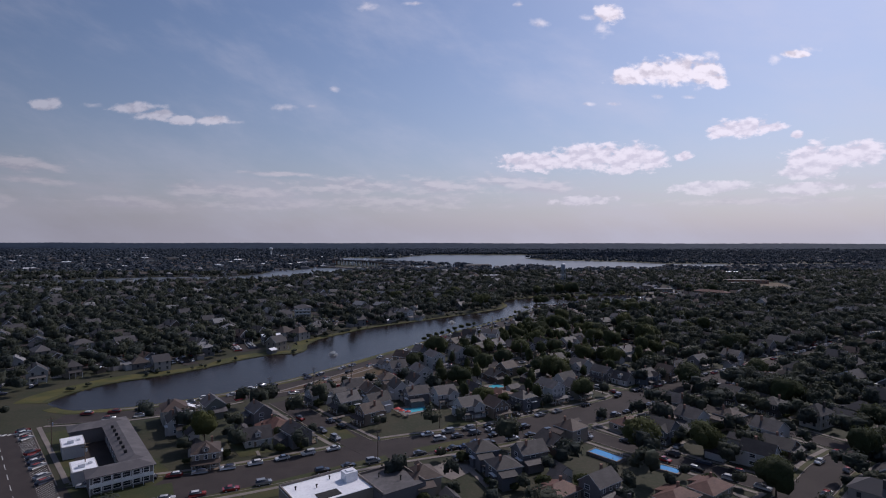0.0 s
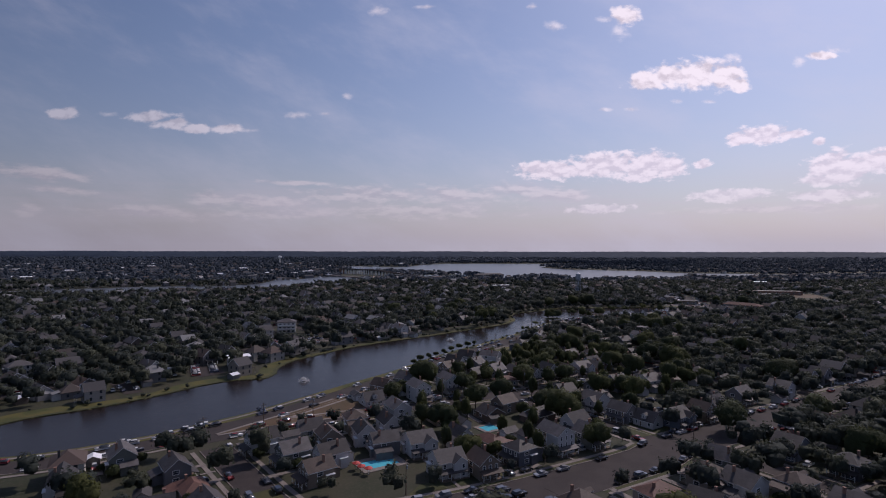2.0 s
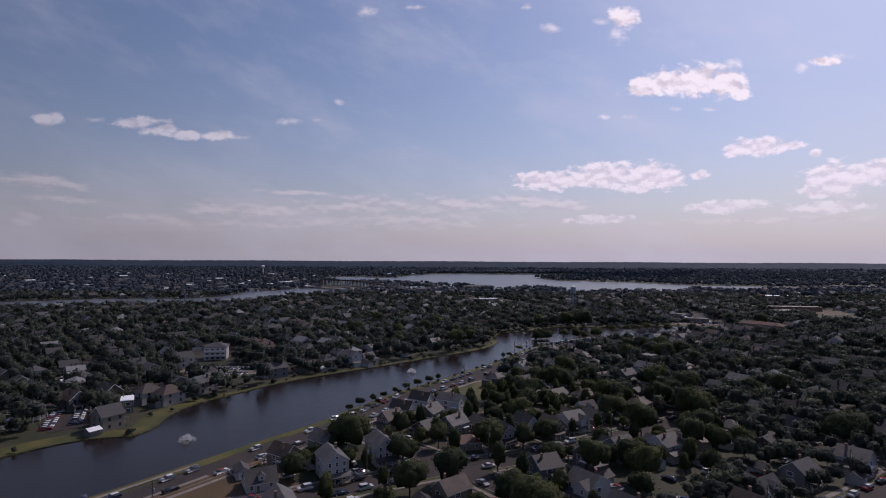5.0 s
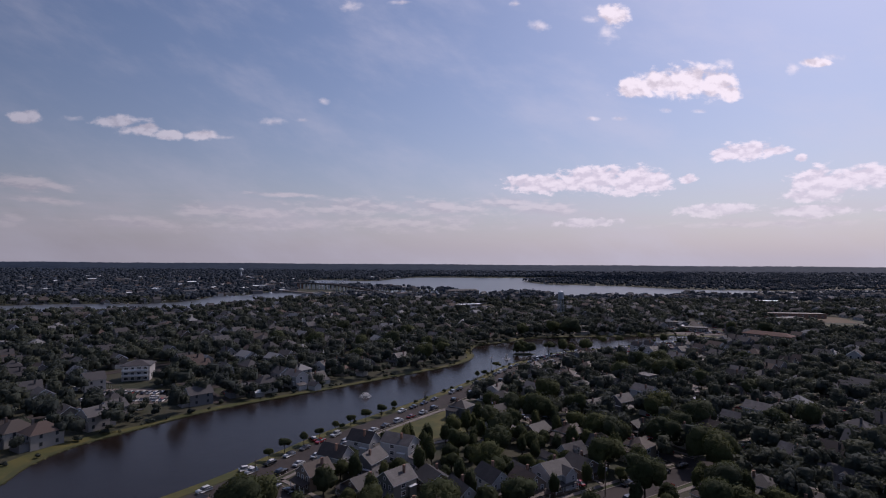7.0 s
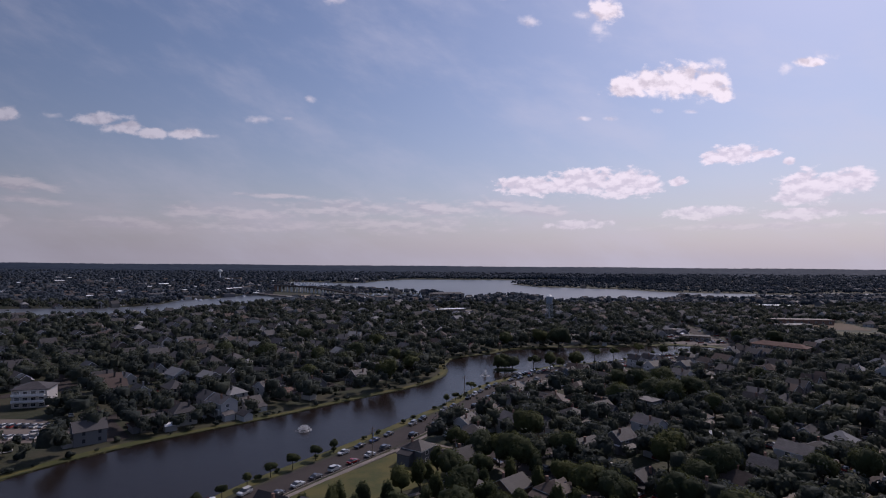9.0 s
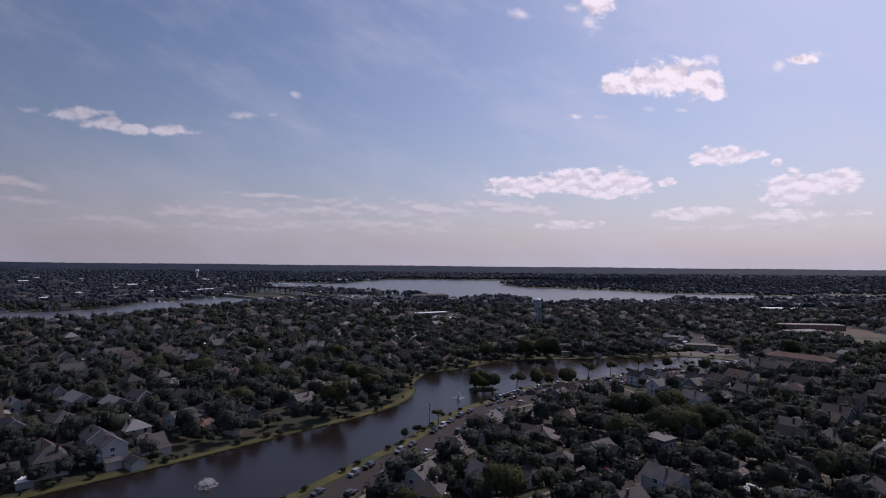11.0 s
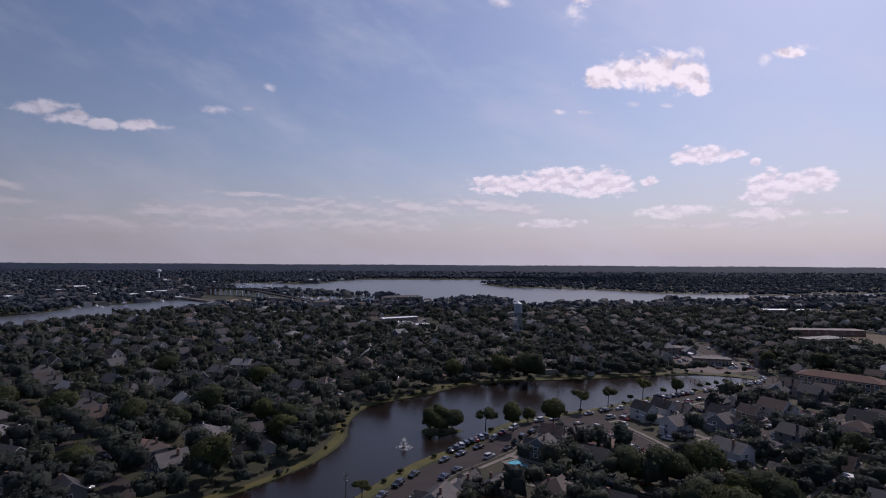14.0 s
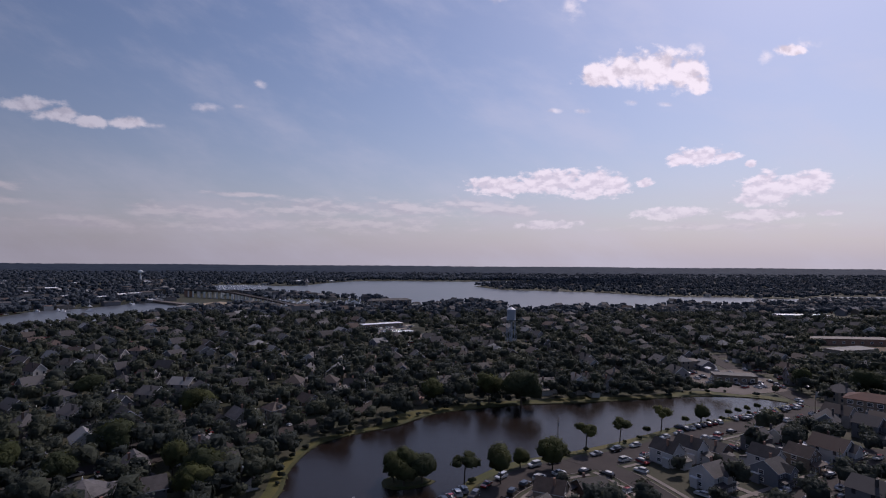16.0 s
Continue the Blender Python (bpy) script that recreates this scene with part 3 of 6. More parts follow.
road_marks()
sheet("lawn_open", [(33, 396), (67, 436), (96, 429), (98, 424), (74, 405), (47, 389)], 0.16, "bank", "mown dry-green open lawn with a path", "lawn")
s = Shape()
edge = smooth([(31, 393), (67, 438), (80, 436), (99, 430)])
strip(s, offset(edge, -0.8), offset(edge, 0.8), -0.05, 0.2)
edge = smooth([(31, 393), (48, 386), (76, 402), (100, 423)])
strip(s, offset(edge, -0.8), offset(edge, 0.8), -0.05, 0.205)
structure("pavement_lawn", s, "concrete", "pale footpath round the open lawn", "pavement")
sheet("lawn_green", [(-65, 259.5), (-45, 270.5), (-21, 281.5), (-5, 289), (4, 296), (-8, 309), (-18, 322), (-30, 307), (-42, 290), (-55, 273)], 0.13, "dry", "dry brown grass between two streets", "lawn")
s = Shape()
for edge in (smooth([(-64, 258.8), (-45, 269.8), (-21, 280.6), (-5, 288)]), smooth([(-65, 260), (-55, 273), (-42, 290), (-30, 307)])):
    strip(s, offset(edge, -0.7), offset(edge, 0.7), -0.05, 0.2)
structure("pavement_green", s, "concrete", "pale footpath round the dry green", "pavement")
sheet("car_park_lake", [(288, 690), (303, 679), (338, 686), (346, 742), (304, 738)], 0.15, "lot", "worn tan car park at the lake's end", "car park")
sheet("car_park_halls", [(100, 934), (126, 892), (156, 872), (164, 888), (146, 950), (152, 984), (106, 984)], 0.11, "lot", "worn car park round low white halls", "car park")
sheet("car_park_west", [(-108, 450), (-68, 449), (-58, 462), (-84, 480), (-108, 480)], 0.13, "lot", "worn car park between houses and the lake", "car park")
sheet("sand_flat", smooth([(-133, 1216), (-104, 1184), (-84, 1205), (-92, 1250), (-118, 1275), (-134, 1246)], 12), 0.5, "sand", "tan sand flat beside the tidal river", "sand")
sheet("car_park_bank", [(-121, 362), (-108, 349), (-98, 360), (-118, 386)], 0.14, "asphalt", "small car park beside the lake bank", "car park")
sheet("field_playing", [(480, 790), (535, 775), (560, 838), (500, 850)], 0.12, "dry", "dry tan and green playing field", "field")
sheet("lawn_lot", [(445, 700), (500, 705), (545, 752), (470, 775)], 0.11, "lawn", "open green lot beside the low halls", "lot")
sheet("lawn_corner", [(90, 254), (121, 266), (108, 288), (88, 282)], 0.13, "lawn", "mown corner lawn", "lawn")
for pts in (((-90, 158), (-72, 166), (-68, 158), (-88, 150)), ((-33, 196), (-22, 201), (-30, 214), (-42, 206)), ((-58, 184), (-42, 192), (-52, 208), (-68, 200)),
            ((-64, 145), (-20, 165), (-16, 176), (-58, 158))):
    sheet("lawn_front", list(pts), 0.128, "lawn", "front lawn of short green grass", "lawn")
sheet("lawn_motel", [(-137, 209.5), (-99, 162), (-92.5, 154), (-77, 164), (-74, 172), (-112, 214), (-122, 217)], 0.055, "lawn", "short green lawn round the motel", "lawn")
sheet("lawn_strip", [(-2.2, 189.0), (1.6, 185.4), (5, 186.8), (18.2, 194.6), (18.3, 198.0), (12, 195.6)], 0.10, "lawn", "narrow grass island between rows of parked cars", "lawn")
sheet("lawn_front", [(8.6, 208.0), (11.7, 215.6), (17.5, 218.3), (20.0, 213.2)], 0.055, "lawn", "clipped green front lawn beside a concrete walk", "lawn")
sheet("lawn_front", [(21.6, 214.0), (19.4, 219.2), (25.0, 221.8), (27.6, 216.8)], 0.055, "lawn", "clipped green front lawn beside a concrete walk", "lawn")
sheet("lawn_front", [(29.2, 217.6), (26.8, 222.6), (36.5, 227.0), (39.0, 222.2)], 0.055, "lawn", "clipped green front lawn beside a concrete walk", "lawn")
sheet("lawn_front", [(40.6, 223.0), (38.2, 228.0), (46.5, 232.0), (49.0, 227.2)], 0.055, "lawn", "clipped green front lawn beside a concrete walk", "lawn")
sheet("lawn_median", [(-49, 162), (-25, 176), (-11, 184), (-9, 179), (-18, 174), (-37, 166), (-44, 157)], 0.10, "lawn", "long grass strip beside the broad street", "lawn")
sheet("lot_concrete", [(2, 172), (14, 182), (22, 176), (10, 164)], 0.15, "concrete", "pale concrete yard by the street", "yard")


# ---------------------------------------------------------------- foliage
def leaf_quads(centre, normal, size, rng):
    """Arrays of vertices and faces: one leaf clump, a bent quad, at each centre."""
    n = len(centre)
    ref = rng.normal(size=(n, 3))
    u = np.cross(normal, ref)
    u /= np.linalg.norm(u, axis=1)[:, None] + 1e-9
    v = np.cross(normal, u)
    a, b = (size * rng.uniform(0.6, 1.2, n))[:, None], (size * rng.uniform(0.45, 0.9, n))[:, None]
    bend = normal * (size * rng.uniform(-0.3, 0.3, n))[:, None]
    verts = np.stack([centre - u * a - v * b * 0.4, centre + u * a * 0.3 - v * b + bend, centre + u * a + v * b * 0.5, centre - u * a * 0.2 + v * b + bend], 1)
    return verts.reshape(-1, 3), np.arange(4 * n).reshape(-1, 4)


def quads_mesh(name, verts, faces, mat, soft=None, tone=None):
    """A mesh of four-sided faces; soft gives the shading direction at each vertex, tone a shade to each face."""
    me = bpy.data.meshes.new(name)
    me.vertices.add(len(verts))
    me.vertices.foreach_set("co", np.ascontiguousarray(verts, dtype=np.float32).ravel())
    me.loops.add(faces.size)
    me.loops.foreach_set("vertex_index", faces.ravel().astype(np.int32))
    me.polygons.add(len(faces))
    me.polygons.foreach_set("loop_start", np.arange(0, faces.size, 4, dtype=np.int32))
    me.materials.append(M[mat])
    me.update(calc_edges=True)
    me.validate()
    if tone is not None:
        me.attributes.new("tone", "FLOAT", "FACE").data.foreach_set("value", np.ascontiguousarray(tone, dtype=np.float32))
    if soft is not None:
        me.normals_split_custom_set_from_vertices(soft.astype(np.float32))
    return me


def ball_grid(n):
    """Unit vertices and four-sided faces of a cube blown up to a ball, n faces to a side."""
    index, verts, faces = {}, [], []
    for axis in range(3):
        for sign in (-1, 1):
            for i in range(n):
                for j in range(n):
                    quad = []
                    for a, b in ((i, j), (i + 1, j), (i + 1, j + 1), (i, j + 1)):
                        p = [0, 0, 0]
                        p[axis], p[(axis + 1) % 3], p[(axis + 2) % 3] = sign * n, 2 * a - n, 2 * b - n
                        if tuple(p) not in index:
                            index[tuple(p)] = len(verts)
                            verts.append(Vector(p).normalized())
                        quad.append(index[tuple(p)])
                    faces.append(quad if sign > 0 else quad[::-1])
    return np.array([tuple(v) for v in verts]), np.array(faces)


BALLS = {1: ball_grid(1), 2: ball_grid(2)}


def crown_mesh(name, mat, rng, base, height, radius, lobes, per, leaf, low=0.25, spread=0.68, core="lobe", fine=2):
    """Crowns of trees standing at base: uneven boughs thick with leaves, and leaf clumps round them."""
    n = len(base)
    lob = rng.normal(size=(n, lobes, 3))
    lob /= np.linalg.norm(lob, axis=2)[..., None] + 1e-9
    lob *= rng.uniform(0.2, spread, (n, lobes, 1))
    lob[..., 2] = np.abs(lob[..., 2]) * 0.9 - 0.25
    lr = rng.uniform(0.34, 0.62, (n, lobes, 1))
    d = rng.normal(size=(n, lobes, per, 3))
    d /= np.linalg.norm(d, axis=3)[..., None] + 1e-9
    d[..., 2] = np.where(d[..., 2] < -0.35, -d[..., 2], d[..., 2])
    p = lob[:, :, None] + d * lr[..., None] * rng.uniform(0.80, 1.12, (n, lobes, per, 1))
    ext = np.stack([radius, radius, (1 - low) * height * 0.56], 1)
    mid = base + np.stack([np.zeros(n), np.zeros(n), height * (low + (1 - low) * 0.5)], 1)
    pts = (mid[:, None, None] + p * ext[:, None, None]).reshape(-1, 3)
    nrm = (d + 0.3 * rng.normal(size=d.shape)).reshape(-1, 3)
    nrm /= np.linalg.norm(nrm, axis=1)[:, None] + 1e-9
    soft = (0.75 * d + 0.6 * p + 0.2 * rng.normal(size=d.shape) + np.array([0.0, 0.0, 0.1])).reshape(-1, 3)
    shade = rng.random(n)
    v1, f1 = leaf_quads(pts, nrm, np.repeat(leaf, lobes * per), rng)
    s1, t1 = np.repeat(soft, 4, axis=0), np.repeat(shade, lobes * per)
    ball, grid = BALLS[fine]
    if core == "lobe":
        c, e, way = mid[:, None] + lob * ext[:, None], lr * (0.84 if fine > 1 else 0.8) * ext[:, None], lob
        c, e, way, t = c.reshape(-1, 3), e.reshape(-1, 3), way.reshape(-1, 3), np.repeat(shade, lobes)
    else:
        c, e, way, t = mid + ext * np.array([0, 0, 0.08]), ext * 0.66, np.zeros((n, 3)), shade
    k = len(c)
    bump = 1 + 0.2 * rng.normal(size=(k, len(ball), 1))
    v2 = (c[:, None] + ball[None] * e[:, None] * bump).reshape(-1, 3)
    s2 = (ball[None] + 0.6 * way[:, None] + 0.2 * rng.normal(size=(k, len(ball), 3)) + np.array([0.0, 0.0, 0.12])).reshape(-1, 3)
    f2 = (grid[None] + (np.arange(k) * len(ball))[:, None, None]).reshape(-1, 4) + len(v1)
    t2 = np.repeat(t, len(grid))
    soft = np.concatenate([s1, s2])
    soft /= np.linalg.norm(soft, axis=1)[:, None] + 1e-9
    return quads_mesh(name, np.concatenate([v1, v2]), np.concatenate([f1, f2]), mat, soft, np.concatenate([t1, t2]))


def limb(shape, a, b, r0, r1, n=6):
    shape.tube(a, b, r0, r1, n, caps=False)


def tree_kind(name, label, seed, height, radius, lobes, per, size, low=0.25, lean=0.0, stem=0.3, spread=0.68):
    """A tapered trunk with limbs, and a crown of leaf clumps."""
    rng, r2 = np.random.default_rng(seed), random.Random(seed)
    root = thing(name, label, "tree", "trees of the town")
    s = Shape()
    top = Vector((lean, 0, height * (low + 0.3)))
    limb(s, (0, 0, -0.3), (lean * 0.3, 0, height * low), stem, stem * 0.7, 8)
    limb(s, (lean * 0.3, 0, height * low), top, stem * 0.7, stem * 0.25)
    for k in range(6):
        a = k * 1.05 + r2.random()
        z = height * (low + 0.05 * k)
        limb(s, (lean * 0.3, 0, z * 0.95), (math.cos(a) * radius * 0.65, math.sin(a) * radius * 0.65, z + height * 0.22), stem * 0.42, stem * 0.1, 5)
    part("trunk", s, "bark", root)
    part("crown", crown_mesh("crown", "leaf", rng, np.array([[lean, 0, 0.0]]), np.array([height]), np.array([radius]), lobes, per, np.array([size]), low, spread), "", root)
    return root


TREES = [
    tree_kind("tree", "broad dark green shade tree with a rounded crown", 1, 11.0, 5.4, 15, 76, 0.36, 0.2),
    tree_kind("tree", "tall dark green street tree with an uneven crown", 2, 13.5, 5.2, 16, 76, 0.36, 0.22),
    tree_kind("tree", "medium olive-green garden tree", 3, 8.5, 4.2, 11, 80, 0.33, 0.18),
    tree_kind("tree", "low bushy dark green yard tree", 4, 6.0, 3.4, 10, 76, 0.30, 0.1),
    tree_kind("tree", "spreading green shade tree over the house roofs", 5, 12.0, 6.8, 19, 84, 0.40, 0.2),
    tree_kind("tree", "narrow dark evergreen yard tree", 6, 9.5, 2.4, 10, 76, 0.29, 0.08),
]
SMALL = tree_kind("tree", "small round-headed tree on the lake verge", 7, 5.2, 2.0, 9, 70, 0.32, 0.36, 0.15, 0.14)
WINDY = tree_kind("tree", "thin wind-shaped tree with an open flat crown", 8, 7.6, 3.4, 6, 60, 0.34, 0.5, 0.9, 0.2, 0.95)
BUSH = tree_kind("shrub", "low dark shrub on the lake verge", 9, 1.9, 1.2, 6, 40, 0.3, 0.02, 0.0, 0.06)
HEDGE = tree_kind("shrub", "dense dark green garden shrub beside a house", 10, 2.6, 1.7, 8, 60, 0.28, 0.02, 0.0, 0.07)
HEDGE["category"] = "shrub"
HEDGE["group"] = "garden shrubs"
BUSH["category"] = "shrub"
BUSH["group"] = "shrubs on the verge"
used = set()


def place(kind, m):
    """The kind itself the first time, a copy of it later."""
    if kind.name not in used:
        used.add(kind.name)
        kind.matrix_basis = m
        return kind
    return copy_thing(kind, m)


def spot(x, y, z=0.0, turn=0.0, size=1.0):
    return Matrix.LocRotScale((x, y, z), Euler((0, 0, turn)), (size, size, size))


def stand(kind, x, y, turn=0.0, size=1.0, z=0.0):
    ob = place(kind, spot(x, y, z, turn))
    ob.scale = (size, size, size * random.uniform(0.92, 1.08))
    return ob


# ---------------------------------------------------------------- houses
def window_mesh(w, h, bars=True):
    s = Shape()
    for x0, z0, x1, z1 in ((-w / 2 - 0.17, -h / 2 - 0.1, -w / 2, h / 2 + 0.1), (w / 2, -h / 2 - 0.1, w / 2 + 0.17, h / 2 + 0.1),
                           (-w / 2, h / 2, w / 2, h / 2 + 0.18), (-w / 2 - 0.05, -h / 2 - 0.16, w / 2 + 0.05, -h / 2), (-w / 2, -0.03, w / 2, 0.03)):
        s.box(x0, -0.09, z0, x1, 0.02, z1, 0)
    s.add([(-w / 2, -0.04, -h / 2), (w / 2, -0.04, -h / 2), (w / 2, -0.04, h / 2), (-w / 2, -0.04, h / 2)], [(0, 1, 2, 3)], 1)
    return s.mesh("window", "white", "glass")


WINDOW = {"tall": window_mesh(0.95, 1.5), "wide": window_mesh(1.9, 1.35), "small": window_mesh(0.8, 0.9)}


def door_mesh():
    s = Shape()
    s.box(-0.62, -0.1, 0, -0.5, 0.02, 2.15).box(0.5, -0.1, 0, 0.62, 0.02, 2.15).box(-0.62, -0.1, 2.05, 0.62, 0.02, 2.2)
    s.box(-0.5, -0.05, 0.02, 0.5, 0.0, 2.05, 1)
    return s.mesh("door", "white", "wood")


DOOR = door_mesh()


def on_wall(mesh, name, parent, x, y, z, turn):
    ob = new(name, mesh)
    ob.parent = parent
    ob.matrix_basis = pose(x, y, z, 0, 0, turn)
    return ob


def body(s, w, d, z0, eave, ridge, along_y=True):
    """A house body with gable ends."""
    if along_y:
        prof = [(-w / 2, z0), (w / 2, z0), (w / 2, eave), (0, ridge), (-w / 2, eave)]
        v = [(x, -d / 2, z) for x, z in prof] + [(x, d / 2, z) for x, z in prof]
    else:
        prof = [(-d / 2, z0), (d / 2, z0), (d / 2, eave), (0, ridge), (-d / 2, eave)]
        v = [(w / 2, y, z) for y, z in prof] + [(-w / 2, y, z) for y, z in prof]
    f = [(0, 1, 2, 3, 4), (9, 8, 7, 6, 5)] + [(i, 5 + i, 5 + (i + 1) % 5, (i + 1) % 5) for i in range(5)]
    s.add(v, [q[::-1] for q in f])
    return s


def turned(s):
    s.v = [(-y, x, z) for x, y, z in s.v]
    return s


def house_kind(label, w, d, eave, rise, style, wall, roof, porch=True, dormer=False, wing=False, floors=2):
    """A house on its lot, its front towards -y."""
    root = thing("house", label, "house", "houses of the town")
    s = Shape()
    r = Shape()
    if style == "hip":
        s.box(-w / 2, -d / 2, 0.35, w / 2, d / 2, eave)
        r.hip(-w / 2, -d / 2, w / 2, d / 2, eave + 0.2, rise)
    elif style == "front":
        body(s, w, d, 0.35, eave, eave + rise)
        r.gable(-w / 2, -d / 2, w / 2, d / 2, eave, rise)
    elif style == "side":
        body(s, w, d, 0.35, eave, eave + rise, False)
        r.gable(-d / 2, -w / 2, d / 2, w / 2, eave, rise)
        turned(r)
    elif style == "flat":
        s.box(-w / 2, -d / 2, 0.35, w / 2, d / 2, eave)
        r.box(-w / 2 - 0.15, -d / 2 - 0.15, eave, w / 2 + 0.15, d / 2 + 0.15, eave + 0.35)
    if wing:
        ww = w * 0.5
        wx = w * 0.22
        body_w, roof_w = Shape(), Shape()
        body(body_w, ww, d * 0.5, 0.35, eave - 0.02, eave - 0.02 + rise * 0.62)
        roof_w.gable(-ww / 2, -d * 0.25, ww / 2, d * 0.25, eave - 0.02, rise * 0.62, 0.35)
        s.add([(x + wx, y - d * 0.42, z) for x, y, z in body_w.v], body_w.f)
        r.add([(x + wx, y - d * 0.42, z) for x, y, z in roof_w.v], roof_w.f)
        r.m[-len(roof_w.m):] = roof_w.m
    # a lower wing at the back and a bay at the side
    ex, ed, eh = w * (0.62 if floors > 1 else 0.5), 3.4, min(eave - 0.6, 3.3 if style != "hip" else eave * 0.8)
    x0 = -w / 2 + 0.05 if rise > 3.3 else w / 2 - 0.05 - ex
    back = Shape().box(x0, d / 2 + 0.003, 0.0, x0 + ex, d / 2 + ed, eh)
    lean = [(x0 - 0.3, d / 2 + ed + 0.4, eh - 0.05), (x0 + ex + 0.3, d / 2 + ed + 0.4, eh - 0.05), (x0 + ex + 0.3, d / 2 + 0.003, eh + 1.1), (x0 - 0.3, d / 2 + 0.003, eh + 1.1)]
    back.add(lean + [(a, b, c - 0.18) for a, b, c in lean], [(0, 1, 2, 3), (7, 6, 5, 4), (0, 4, 5, 1), (1, 5, 6, 2), (3, 7, 4, 0)], 1)
    part("rear_wing", back, wall + " " + roof, root)
    if floors > 1:
        sx, by = (-1 if wing else 1), d * 0.27
        bay = Shape().box(min(sx * w / 2, sx * (w / 2 + 1.0)), by - 1.5, 0.0, max(sx * w / 2, sx * (w / 2 + 1.0)), by + 1.5, eave * 0.62)
        bay.box(min(sx * w / 2, sx * (w / 2 + 1.25)), by - 1.75, eave * 0.62, max(sx * w / 2, sx * (w / 2 + 1.25)), by + 1.75, eave * 0.62 + 0.22, 1)
        part("bay", bay, wall + " white", root)
    part("foundation", Shape().box(-w / 2 + 0.06, -d / 2 + 0.06, -0.3, w / 2 - 0.06, d / 2 - 0.06, 0.36), "concrete", root)
    part("wall", s, wall, root)
    part("roof", r, roof + " white", root)
    cx = w * 0.22
    part("chimney", Shape().box(cx - 0.4, d * 0.12, eave - 1, cx + 0.4, d * 0.12 + 0.7, eave + rise + 0.9).box(cx - 0.47, d * 0.12 - 0.07, eave + rise + 0.9, cx + 0.47, d * 0.12 + 0.77, eave + rise + 1.1),
         "brick", root, "brick chimney")
    front = -d / 2 - (d * 0.17 if wing else 0)
    on_wall(DOOR, "door", root, -w * 0.12, -d / 2 - 0.005, 0.45, 0)
    story = (eave - 0.4) / floors
    for fl in range(floors):
        z = 0.55 + story * (fl + 0.5)
        for x in ((-0.33, 0.3) if fl == 0 else (-0.3, 0.0, 0.3)):
            yy = -d * 0.67 if wing and x > 0.05 and x < 0.45 else -d / 2
            on_wall(WINDOW["tall"], "window", root, w * x, yy - 0.005, z, 0)
        on_wall(WINDOW["wide"], "window", root, -w / 2 - 0.005, d * 0.1, z, -90)
        on_wall(WINDOW["wide"], "window", root, w / 2 + 0.005, -d * 0.08, z, 90)
        on_wall(WINDOW["wide"], "window", root, w * 0.12, d / 2 + 0.005, z, 180)
    if style == "front":
        on_wall(WINDOW["small"], "window", root, 0, -d / 2 - 0.005, eave + rise * 0.4, 0)
    if porch:
        deep = 2.4
        y0 = -d / 2 - deep
        part("porch_floor", Shape().box(-w / 2, y0, 0.0, w / 2, -d / 2 - 0.01, 0.45).box(-w * 0.12 - 0.8, y0 - 0.9, -0.1, -w * 0.12 + 0.8, y0, 0.2), "wood", root, "wooden porch floor")
        zr = min(3.1, eave - 0.3)
        s2 = Shape()
        v = [(-w / 2 - 0.3, y0 - 0.35, zr - 0.1), (w / 2 + 0.3, y0 - 0.35, zr - 0.1), (w / 2 + 0.3, -d / 2 - 0.02, zr + 0.75), (-w / 2 - 0.3, -d / 2 - 0.02, zr + 0.75)]
        v += [(x, y, z - 0.22) for x, y, z in v]
        s2.add(v, [(0, 1, 2, 3), (7, 6, 5, 4), (0, 4, 5, 1), (1, 5, 6, 2), (3, 7, 4, 0)])
        part("porch_roof", s2, roof, root)
        post = Shape().box(-0.09, -0.09, 0.45, 0.09, 0.09, zr - 0.2).box(-0.14, -0.14, zr - 0.3, 0.14, 0.14, zr - 0.15).mesh("post", "white")
        for k in range(4):
            on_wall(post, "post", root, -w / 2 + 0.2 + (w - 0.4) * k / 3, y0 + 0.15, 0, 0)
        rail = Shape().box(-w / 2 + 0.3, y0 + 0.1, 1.25, -w * 0.12 - 0.8, y0 + 0.2, 1.35).box(-w * 0.12 + 0.8, y0 + 0.1, 1.25, w / 2 - 0.3, y0 + 0.2, 1.35)
        part("railing", rail, "white", root, "white porch railing")
    if dormer:
        dm, dr = Shape(), Shape()
        body(dm, 2.2, 3.0, eave + rise * 0.15, eave + rise * 0.6, eave + rise * 0.6 + 0.8)
        dr.gable(-1.1, -1.5, 1.1, 1.5, eave + rise * 0.6, 0.8, 0.25, 0.15)
        dy = -d / 2 + 1.9
        for sh, nm, mt in ((dm, "dormer", wall), (dr, "dormer_roof", roof)):
            sh.v = [(x, y + dy, z) for x, y, z in sh.v]
            part(nm, sh, mt + (" white" if nm == "dormer_roof" else ""), root)
        on_wall(WINDOW["small"], "window", root, 0, dy - 1.505, eave + rise * 0.4, 0)
    return root


